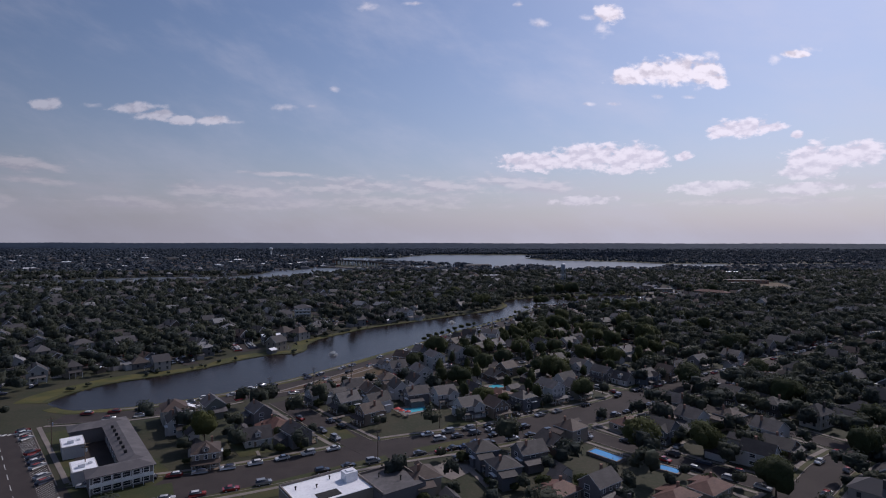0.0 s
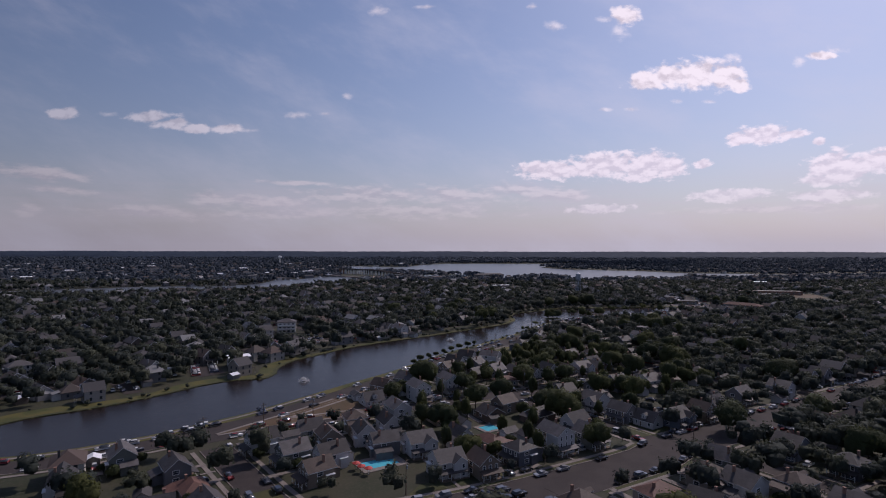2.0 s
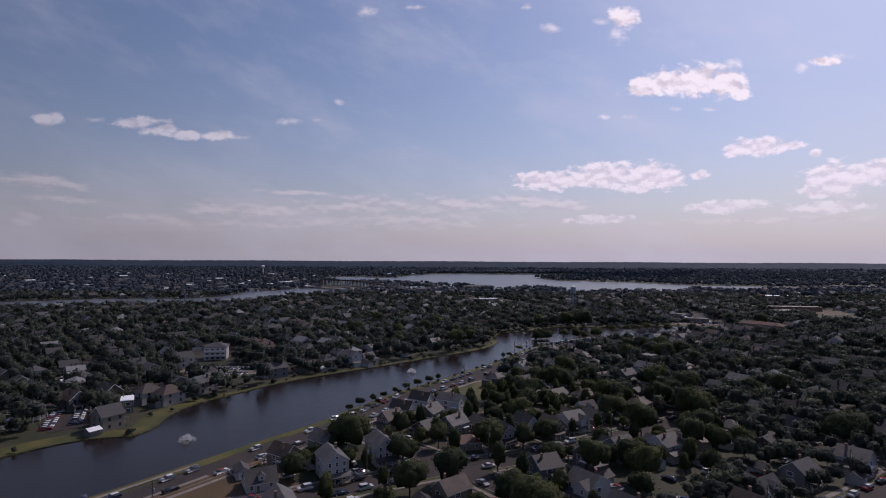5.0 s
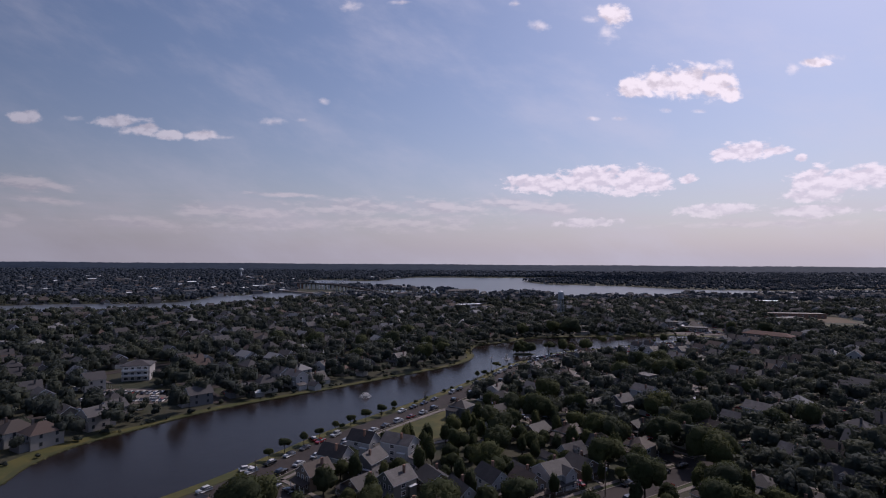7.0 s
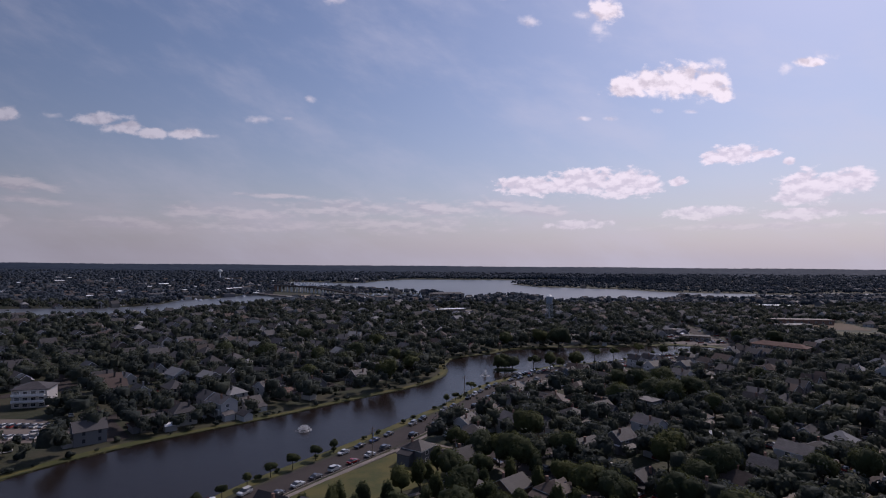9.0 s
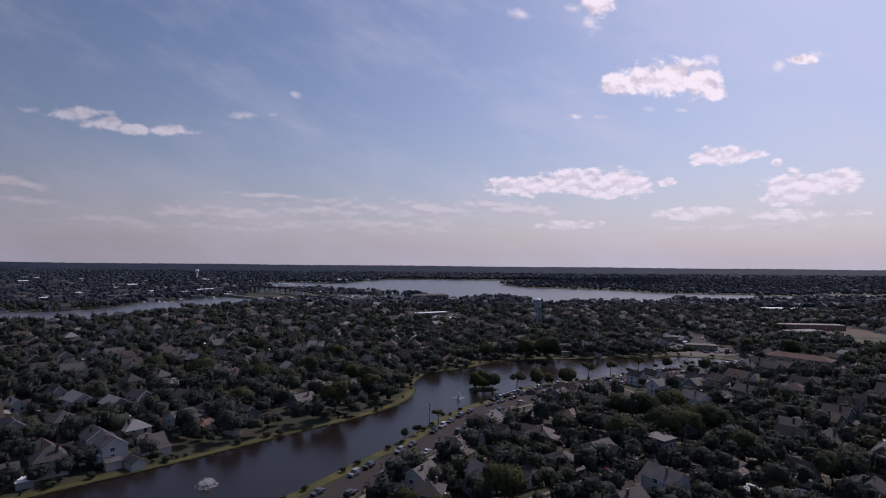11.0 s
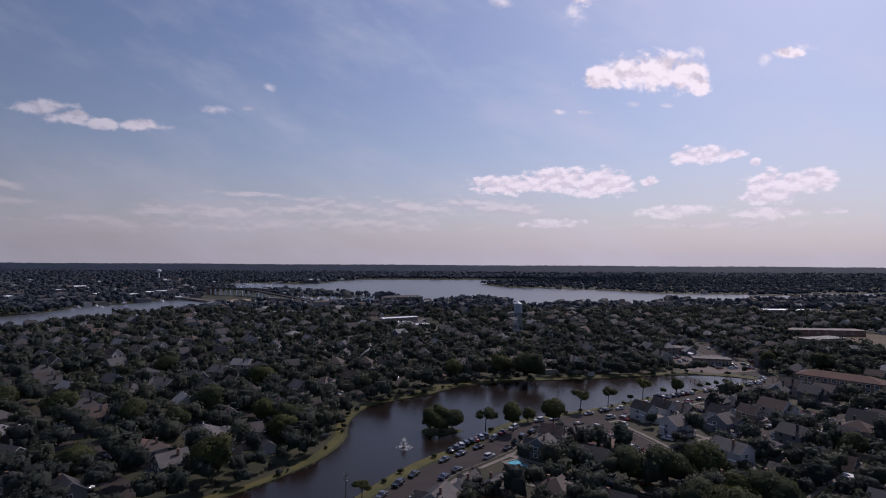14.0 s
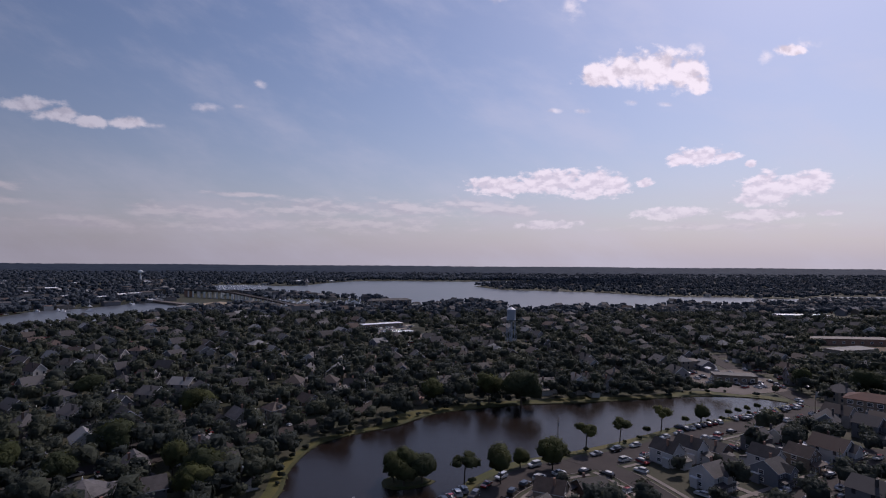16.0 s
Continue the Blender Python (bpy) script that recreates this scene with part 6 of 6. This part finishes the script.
for k in range(46):
    p = EAST_SHORE[56 + 2 * k] if 56 + 2 * k < len(EAST_SHORE) else EAST_SHORE[-2]
    q = offset(EAST_SHORE, 1.5)[min(56 + 2 * k, len(EAST_SHORE) - 1)]
    if k % 3 != 1 and line_gap(q, [(100, 520), (160, 596)]) > -1:
        stand(BUSH, q[0], q[1], k, 0.7 + 0.35 * ((k * 7) % 5) / 5)


# ---------------------------------------------------------------- towers, bridge
def water_tower_legs(x, y):
    root = thing("water_tower", "pale blue water tower on braced legs", "water tower", m=spot(x, y))
    s = Shape()
    s.tube((0, 0, 22), (0, 0, 29.5), 3.3, 3.3, 20).tube((0, 0, 20), (0, 0, 22), 0.9, 3.3, 20)
    part("tank", s, "steel", root, "pale blue-grey tank")
    part("roof_cap", Shape().tube((0, 0, 29.5), (0, 0, 31.6), 3.4, 0.3, 20), "pale_steel", root)
    for k in range(6):
        a = k * math.pi / 3
        part("leg", Shape().tube((4.3 * math.cos(a), 4.3 * math.sin(a), 0), (3.1 * math.cos(a), 3.1 * math.sin(a), 23.5), 0.2, 0.2, 8), "steel", root)
    for z in (7, 14):
        r = 4.3 - 1.2 * z / 23.5
        g = Shape()
        for k in range(6):
            a, b = k * math.pi / 3, (k + 1) * math.pi / 3
            g.tube((r * math.cos(a), r * math.sin(a), z), (r * math.cos(b), r * math.sin(b), z), 0.09, 0.09, 6)
        part("brace", g, "steel", root)
    part("riser", Shape().tube((0, 0, 0), (0, 0, 20.2), 0.5, 0.5, 10), "steel", root)
    part("catwalk", Shape().tube((0, 0, 21.9), (0, 0, 22.05), 3.8, 3.8, 20).tube((0, 0, 22.9), (0, 0, 22.97), 3.8, 3.8, 20, caps=False), "steel", root)


water_tower_legs(219, 830)


def water_tower_stem(x, y):
    root = thing("water_tower", "white ball-shaped water tower beyond the river", "water tower", m=spot(x, y))
    part("stem", Shape().tube((0, 0, 0), (0, 0, 22), 2.6, 1.9, 14).tube((0, 0, 22), (0, 0, 24), 1.9, 4.0, 14), "pale_steel", root)
    s = Shape()
    prev = None
    for k in range(7):
        a = -math.pi / 2 + math.pi * k / 6
        r, z = 6.2 * max(math.cos(a), 0.02), 27.0 + 4.6 * math.sin(a)
        if prev:
            s.tube((0, 0, prev[1]), (0, 0, z), prev[0], r, 18, caps=False)
        prev = (r, z)
    part("tank", s, "pale_steel", root)


water_tower_stem(-490, 1905)


def bridge():
    """A road viaduct that climbs over the channel on rows of piers."""
    root = thing("bridge", "long grey concrete road bridge on pale piers", "bridge")
    line = smooth(BRIDGE, 12)
    n = len(line)
    zs = [1.4 + 10.0 * math.sin(math.pi * (0.42 + 0.58 * k / (n - 1))) ** 0.8 if k < n - 1 else 1.4 for k in range(n)]
    s, rail = Shape(), Shape()
    L, R = offset(line, -6), offset(line, 6)
    for a in range(n - 1):
        v = [(*L[a], zs[a]), (*R[a], zs[a]), (*R[a + 1], zs[a + 1]), (*L[a + 1], zs[a + 1])]
        s.add(v + [(x, y, z - 1.0) for x, y, z in v], [(0, 1, 2, 3), (7, 6, 5, 4), (0, 4, 5, 1), (2, 6, 7, 3), (0, 3, 7, 4), (1, 5, 6, 2)])
        for side in (L, R):
            v = [(*side[a], zs[a]), (*side[a + 1], zs[a + 1]), (*side[a + 1], zs[a + 1] + 1.0), (*side[a], zs[a] + 1.0)]
            rail.add(v, [(0, 1, 2, 3)])
    part("deck", s, "asphalt", root)
    part("parapet", rail, "lot", root)
    part("abutment", Shape().prism([L[0], R[0], R[1], L[1]], -0.5, zs[0] - 1.0), "brick", root, "dark abutment wall")
    for k in range(1, n - 4):
        p, q = offset(line, -4.2)[k], offset(line, 4.2)[k]
        for x, y in (p, q):
            part("pier", Shape().tube((x, y, -0.5), (x, y, zs[k] - 0.9), 1.5, 1.4, 10), "white", root)
        c, d2 = offset(line, -5.2)[k], offset(line, 5.2)[k]
        part("pier_cap", Shape().tube((*c, zs[k] - 1.9), (*d2, zs[k] - 1.9), 0.7, 0.7, 6), "concrete", root)


bridge()
low = thing("bridge", "low dark road bridge across the river", "bridge")
s = Shape()
run = smooth([(-262, 1320), (-235, 1290), (-190, 1250), (-146, 1205), (-110, 1170)], 10)
strip(s, offset(run, -5), offset(run, 5), 1.6, 3.2)
part("deck", s, "lot", low)
for k in range(1, len(run) - 1, 2):
    part("pier", Shape().tube((*run[k], -0.5), (*run[k], 1.8), 0.8, 0.8, 8), "concrete", low)


def boats():
    """Moored boats in the marina and along the far shore."""
    s, rng = Shape(), random.Random(14)
    for k in range(234):
        if k < 110:
            x, y = rng.uniform(-255, -150), rng.uniform(1560, 1740)
        elif k < 120:
            x, y = rng.uniform(-290, -215), rng.uniform(1120, 1250)
        else:
            x, y = rng.uniform(-45, 95), rng.uniform(1185, 1300)
        a = rng.random() * 6.28
        c, sn = math.cos(a), math.sin(a)
        L, W = rng.uniform(6, 11), rng.uniform(2.2, 3.2)
        v = [(-L / 2, -W / 2), (L * 0.2, -W / 2), (L / 2, 0), (L * 0.2, W / 2), (-L / 2, W / 2)]
        s.prism([(x + p * c - q * sn, y + p * sn + q * c) for p, q in v], 0.3, 1.5)
        v = [(-L * 0.2, -W / 3), (L * 0.15, -W / 3), (L * 0.15, W / 3), (-L * 0.2, W / 3)]
        s.prism([(x + p * c - q * sn, y + p * sn + q * c) for p, q in v], 1.5, 2.9)
        if rng.random() < 0.4:
            s.tube((x, y, 1.5), (x, y, 11), 0.12, 0.06, 5)
    stuff("boats_moored", s, "pale_steel", "white boats moored in the marina", "boats")


boats()


# ---------------------------------------------------------------- vehicles
def rounded(ob):
    """Shade a mesh as pressed, curved sheet."""
    ob.data.polygons.foreach_set("use_smooth", [True] * len(ob.data.polygons))
    return ob


def car_kind(label, paint, size, profile, cabin):
    """A car along x: lower body, glazed cabin, roof and wheels."""
    L, W = size
    root = thing("car", label, "car", "parked cars")
    lower = Shape()
    pts = [(x * L, z) for x, z in profile]
    n = len(pts)
    half = W / 2
    v = [(x, -half, z) for x, z in pts] + [(x, half, z) for x, z in pts]
    lower.add(v, [tuple(range(n)), tuple(range(2 * n - 1, n - 1, -1))] + [(k, n + k, n + (k + 1) % n, (k + 1) % n)[::-1] for k in range(n)])
    (xb, zb), (xr, zr), (xf, zf), (xe, ze) = [(x * L, z) for x, z in cabin]
    roofh = half * 0.78
    roof = [(xr, -roofh, zr), (xf, -roofh, zf), (xf, roofh, zf), (xr, roofh, zr)]
    lower.add(roof + [(x, y, z + 0.06) for x, y, z in roof], [(4, 5, 6, 7), (0, 4, 7, 3), (1, 2, 6, 5), (0, 1, 5, 4), (3, 7, 6, 2)])
    part("body", lower, paint, root)
    g = Shape()
    base = [(xb, -half * 0.94, zb), (xe, -half * 0.94, ze), (xe, half * 0.94, ze), (xb, half * 0.94, zb)]
    g.add(base + roof, [(0, 1, 5, 4), (1, 2, 6, 5), (2, 3, 7, 6), (3, 0, 4, 7)])
    rounded(part("car_glass", g, "glass", root, "dark car glass"))
    wheel = Shape().tube((0, -0.11, 0), (0, 0.11, 0), 0.33, 0.33, 10)
    wheel.tube((0, -0.12, 0), (0, 0.12, 0), 0.19, 0.19, 6, 1)
    me = wheel.mesh("wheel", "dark", "pale_steel")
    for x in (-0.3, 0.3):
        for y in (-1, 1):
            on_wall(me, "wheel", root, x * L, y * (half - 0.1), 0.33, 0)
    return root


def paint(name, c):
    m, w = material(name)
    g = w.noise(w.pos, 8.0, 3)
    setp(w, w.mix(w.math("MULTIPLY", g, 0.15), (*c, 1), (*[v * 0.7 for v in c], 1)), 0.22, 0.1, 0.5)
    w.bsdf.inputs["Coat Weight"].default_value = 0.7
    M[name] = m


for nm, c in (("p_white", (0.60, 0.60, 0.60)), ("p_black", (0.015, 0.015, 0.018)), ("p_silver", (0.27, 0.27, 0.275)), ("p_red", (0.30, 0.025, 0.025)), ("p_blue", (0.03, 0.05, 0.12)), ("p_grey", (0.10, 0.10, 0.11))):
    paint(nm, c)
SEDAN = (((-0.5, 0.35), (0.48, 0.3), (0.5, 0.62), (0.45, 0.78), (0.2, 0.92), (-0.34, 0.95), (-0.5, 0.88)), ((-0.4, 0.93), (-0.2, 1.42), (0.06, 1.42), (0.24, 0.9)))
SUV = (((-0.5, 0.4), (0.48, 0.36), (0.5, 0.8), (0.46, 0.98), (0.24, 1.08), (-0.49, 1.1)), ((-0.49, 1.08), (-0.42, 1.72), (0.08, 1.72), (0.27, 1.06)))
VAN = (((-0.5, 0.4), (0.48, 0.36), (0.5, 0.85), (0.44, 1.1), (0.34, 1.2), (-0.5, 1.2)), ((-0.5, 1.18), (-0.48, 2.0), (0.22, 2.0), (0.36, 1.18)))
CARS = []
for pn, word in (("p_white", "white"), ("p_black", "black"), ("p_silver", "silver"), ("p_blue", "dark blue"), ("p_grey", "dark grey"), ("p_red", "dark red")):
    CARS.append(car_kind(word + " sedan parked at the kerb of a town street", pn, (4.6, 1.8), *SEDAN))
for pn, word in (("p_white", "white"), ("p_black", "black"), ("p_silver", "silver"), ("p_grey", "dark grey")):
    CARS.append(car_kind(word + " sport utility car parked in the town", pn, (4.7, 1.9), *SUV))
CARS.append(car_kind("white delivery van parked at the kerb", "p_white", (5.4, 2.0), *VAN))
PICK = (0, 1, 1, 2, 3, 4, 4, 5, 6, 6, 7, 7, 8, 9, 9, 1, 7, 0)


def park():
    rng = random.Random(31)
    spots = []
    share = {"lake": 0.8, "board": 0.8, "second": 0.75, "third": 0.45, "south": 0.6, "cross_a": 0.55, "cross_b": 0.55, "cross_d": 0.45, "fourth": 0.5, "cross_c": 0.5, "west_a": 0.3,
             "west_1": 0.4, "west_2": 0.4, "north": 0.35, "cross_e": 0.4, "end": 0.4}
    for key, p in share.items():
        line, width = STREETS[key]
        for side in (-1, 1):
            run = offset(line, side * (width / 2 - 1.1))
            acc = 0.0
            for a, b in zip(run, run[1:]):
                acc += math.hypot(b[0] - a[0], b[1] - a[1])
                if acc < 6.3:
                    continue
                acc = 0.0
                if rng.random() > p or not clear_of_streets(b, key, 1.5):
                    continue
                way = math.atan2(b[1] - a[1], b[0] - a[0]) + (math.pi if side < 0 else 0) + rng.uniform(-0.03, 0.03)
                spots.append((b[0], b[1], way))
    # middle rows of the broad street
    for ax, ay, bx, by, n in ((7.5, 196.7, 20.5, 202.0, 3), (7.6, 185.6, 20.0, 192.8, 4), (27.2, 199.9, 40.0, 207.6, 4), (26.7, 205.3, 35.6, 210.2, 3)):
        for k in range(n):
            t = k / (n - 1)
            spots.append((ax + (bx - ax) * t, ay + (by - ay) * t, math.atan2(by - ay, bx - ax) + rng.uniform(-0.04, 0.04)))
    # slanted bays of the motel street
    line = STREETS["motel"][0]
    for side in (-1, 1):
        run = offset(line, side * 7.6)
        for a, b in zip(run, run[1:]):
            if rng.random() < 0.72:
                spots.append((b[0], b[1], math.atan2(b[1] - a[1], b[0] - a[0]) + side * -1.05))
    # slanted bays along the lake's end
    for (ax, ay), (bx, by), n in (((243, 626), (316, 656.5), 24), ((131, 560), (146, 575), 8)):
        for k in range(n):
            if rng.random() < 0.85:
                t = k / (n - 1)
                spots.append((ax + (bx - ax) * t, ay + (by - ay) * t, math.atan2(by - ay, bx - ax) + 1.0))
    for k in range(34):
        spots.append((rng.uniform(300, 338), rng.uniform(690, 736), rng.choice((0.2, 0.2 + math.pi / 2))))
    # drives beside houses
    for x, y, turn, kind in near_homes[::3]:
        c, sn = math.cos(turn), math.sin(turn)
        lx, ly = 7.2, -4.0
        p = (x + lx * c - ly * sn, y + lx * sn + ly * c)
        if all(math.hypot(p[0] - h[0], p[1] - h[1]) > 6.5 for h in near_homes):
            spots.append((p[0], p[1], turn + math.pi / 2))
    spots.sort(key=lambda q: off_path(q[0], q[1]))
    done = []
    count = 0
    rest = Shape()
    for x, y, way in spots:
        if any(math.hypot(x - a, y - b) < 2.3 for a, b in done) or inside((x, y), LAKE):
            continue
        done.append((x, y))
        if count < 215:
            stand_car(CARS[rng.choice(PICK)], x, y, way)
            count += 1
        else:
            far_car(rest, x, y, way, rng)
    for k in range(70):
        far_car(rest, rng.uniform(104, 152), rng.uniform(915, 982), rng.choice((0.55, 2.1)), rng)
    for k in range(16):
        t = (k % 8 + 0.5) / 8
        far_car(rest, (-111 if k < 8 else -104) - 10 * t, (352 if k < 8 else 359) + 21 * t, 0.35, rng)
    for k in range(26):
        far_car(rest, -104 + 3.1 * (k % 13), 455 + 14 * (k // 13) + rng.uniform(-0.6, 0.6), 1.5, rng)
    for k in range(5600):
        y = rng.uniform(250, 1250)
        x = rng.uniform(-0.8, 0.85) * y
        if free_site((x, y), 1.0) and off_path(x, y) > 30 and (y > 700 or line_gap((x, y), WEST_SHORE) > 24) and all(math.hypot(x - h[0], y - h[1]) > 7 for h in near_homes):
            far_car(rest, x, y, rng.choice((0.55, 2.2)), rng)
    rounded(stuff("cars_beyond", rest, "carmix glass", "parked cars between the houses of the town", "cars"))


def stand_car(kind, x, y, way):
    place(kind, spot(x, y, 0.09, way))


def far_car(s, x, y, way, rng):
    c, sn = math.cos(way), math.sin(way)
    prof = [(-2.3, 0.3), (2.3, 0.3), (2.3, 0.8), (1.1, 0.95), (-2.2, 1.0)]

    def at(px, py, pz):
        return (x + px * c - py * sn, y + px * sn + py * c, pz + 0.1)
    v = [at(a, -0.9, z) for a, z in prof] + [at(a, 0.9, z) for a, z in prof]
    s.add(v, [(0, 1, 2, 3, 4), (9, 8, 7, 6, 5)] + [(k, 5 + k, 5 + (k + 1) % 5, (k + 1) % 5)[::-1] for k in range(5)], 0)
    lo, hi = [(-2.1, 0.98), (1.1, 0.94)], [(-1.5, 1.5), (0.4, 1.5)]
    b = [at(a, q, z) for a, z in lo for q in (-0.85, 0.85)] + [at(a, q, z) for a, z in hi for q in (-0.68, 0.68)]
    s.add(b, [(0, 2, 6, 4), (1, 5, 7, 3), (0, 4, 5, 1), (2, 3, 7, 6), (4, 6, 7, 5)], 1)
    s.m[-1] = 0


M["carmix"] = island_paint("car_paints", [(0.78, 0.78, 0.79), (0.02, 0.02, 0.02), (0.5, 0.5, 0.52), (0.75, 0.75, 0.75), (0.05, 0.06, 0.1), (0.25, 0.03, 0.03), (0.8, 0.8, 0.8)], 0.14)
park()


# ---------------------------------------------------------------- poles
def pole_kind():
    root = thing("utility_pole", "brown wooden utility pole with crossarm beside the street", "pole", "utility poles")
    part("pole", Shape().tube((0, 0, -0.3), (0, 0, 10.5), 0.17, 0.11, 8), "wood", root)
    part("crossarm", Shape().box(-1.2, -0.06, 9.6, 1.2, 0.06, 9.75).box(-0.9, -0.06, 8.7, 0.9, 0.06, 8.83), "wood", root)
    part("transformer", Shape().tube((0.35, 0, 7.3), (0.35, 0, 8.3), 0.24, 0.24, 10), "steel", root, "grey transformer can")
    return root


POLE = pole_kind()
for x, y in ((19, 183.5), (8, 209), (-13, 178), (-65, 248), (-49, 265), (-33, 278), (111, 253), (8, 348), (86, 419), (186, 612), (312, 642), (262, 572), (52, 231), (84, 251),
             (128, 274), (170, 300), (20, 306), (60, 322), (110, 345), (150, 372), (120, 447), (160, 468), (-100, 172), (-125, 196), (98, 516), (58, 431)):
    place(POLE, spot(x, y, 0, radians(35) + 0.1 * math.sin(x)))


# ---------------------------------------------------------------- near cloud layer
NEAR_CLOUDS = ((0.391, 0.316, 0.045, 0.021), (0.439, 0.327, 0.048, 0.026), (0.492, 0.332, 0.054, 0.030), (0.543, 0.330, 0.041, 0.032), (0.567, 0.312, 0.024, 0.017),
               (0.557, 0.369, 0.015, 0.008), (0.449, 0.276, 0.014, 0.005), (0.510, 0.275, 0.015, 0.004), (0.359, 0.258, 0.013, 0.005), (0.307, 0.257, 0.015, 0.004),
               (0.348, 0.457, 0.028, 0.024), (0.336, 0.424, 0.017, 0.017), (0.311, 0.448, 0.019, 0.008), (0.211, 0.431, 0.019, 0.010), (0.163, 0.475, 0.010, 0.006),
               (0.693, 0.361, 0.013, 0.009), (0.737, 0.373, 0.031, 0.009), (0.770, 0.386, 0.022, 0.009), (-0.547, 0.237, 0.044, 0.012), (-0.507, 0.224, 0.039, 0.012),
               (-0.458, 0.215, 0.031, 0.010), (-0.404, 0.216, 0.032, 0.009), (-0.360, 0.212, 0.020, 0.004), (-0.625, 0.243, 0.018, 0.006), (-0.708, 0.242, 0.029, 0.015),
               (-0.276, 0.242, 0.022, 0.006), (-0.219, 0.245, 0.012, 0.004), (-0.185, 0.281, 0.011, 0.006), (-0.144, 0.463, 0.016, 0.013), (-0.050, 0.472, 0.021, 0.004))


def cloud_layer():
    """Fair-weather clouds in one sheet 830 m up: slope to the side, slope up and half sizes of each puff from the middle of the flight."""
    m, w = material("cloud")
    xyz = w.add("ShaderNodeSeparateXYZ", w.pos)
    away = w.math("SUBTRACT", xyz.outputs[1], 234.7)
    u = w.math("DIVIDE", w.math("SUBTRACT", xyz.outputs[0], 71.3), away)
    v = w.math("DIVIDE", 761.0, away)
    q = w.add("ShaderNodeCombineXYZ", u, v, 0.0).outputs[0]
    lumps = w.noise(w.vec("MULTIPLY", q, (1.0, 1.4, 1.0)), 30.0, 9, 0.58)
    cover = None
    for thin in (False, True):
        field = None
        for a, b, hw, hh in NEAR_CLOUDS:
            if (hw < 0.0235) != thin:
                continue
            r = w.vec("LENGTH", w.vec("MULTIPLY", w.vec("SUBTRACT", q, (a, b, 0)), ((0.78 if thin else 0.86) / hw, (0.75 if thin else 0.86) / hh, 0)))
            r = w.math("SUBTRACT", 1.0, r)
            field = r if field is None else w.math("MAXIMUM", field, r)
        mask = w.math("ADD", field, w.math("MULTIPLY", w.math("SUBTRACT", lumps, 0.5), 2.8 if thin else 1.9))
        c = w.math("MULTIPLY", w.span(mask, 0.0 if thin else -0.05, 1.2 if thin else 0.46), 0.62 if thin else 0.95)
        cover = c if cover is None else w.math("MAXIMUM", cover, c)
    cover = w.math("MULTIPLY", cover, w.span(u, -0.6, 0.1, 0.52, 1.0, False))
    over = w.noise(w.vec("MULTIPLY", w.vec("ADD", q, (0.004, 0.012, 0.0)), (1.0, 1.4, 1.0)), 30.0, 6, 0.55)
    under = w.noise(w.vec("MULTIPLY", q, (1.0, 1.4, 1.0)), 30.0, 6, 0.55)
    shade = w.span(w.math("SUBTRACT", under, over), -0.2, 0.08)
    glow = w.add("ShaderNodeEmission", w.mix(shade, (0.86, 0.80, 0.84, 1), (1.22, 1.15, 1.17, 1)), w.span(u, -0.8, 0.4, 0.66, 1.0, False))
    clear = w.add("ShaderNodeBsdfTransparent")
    mx = w.add("ShaderNodeMixShader", cover, clear, glow)
    w.l.new(mx.outputs[0], w.out.inputs[0])
    M["cloud"] = m
    s = Shape().add([(-3600, 1500, 830), (4200, 1500, 830), (4200, 4850, 830), (-3600, 4850, 830)], [(0, 1, 2, 3)])
    structure("backdrop_clouds", s, "cloud", "scattered white fair-weather clouds", "clouds")


cloud_layer()
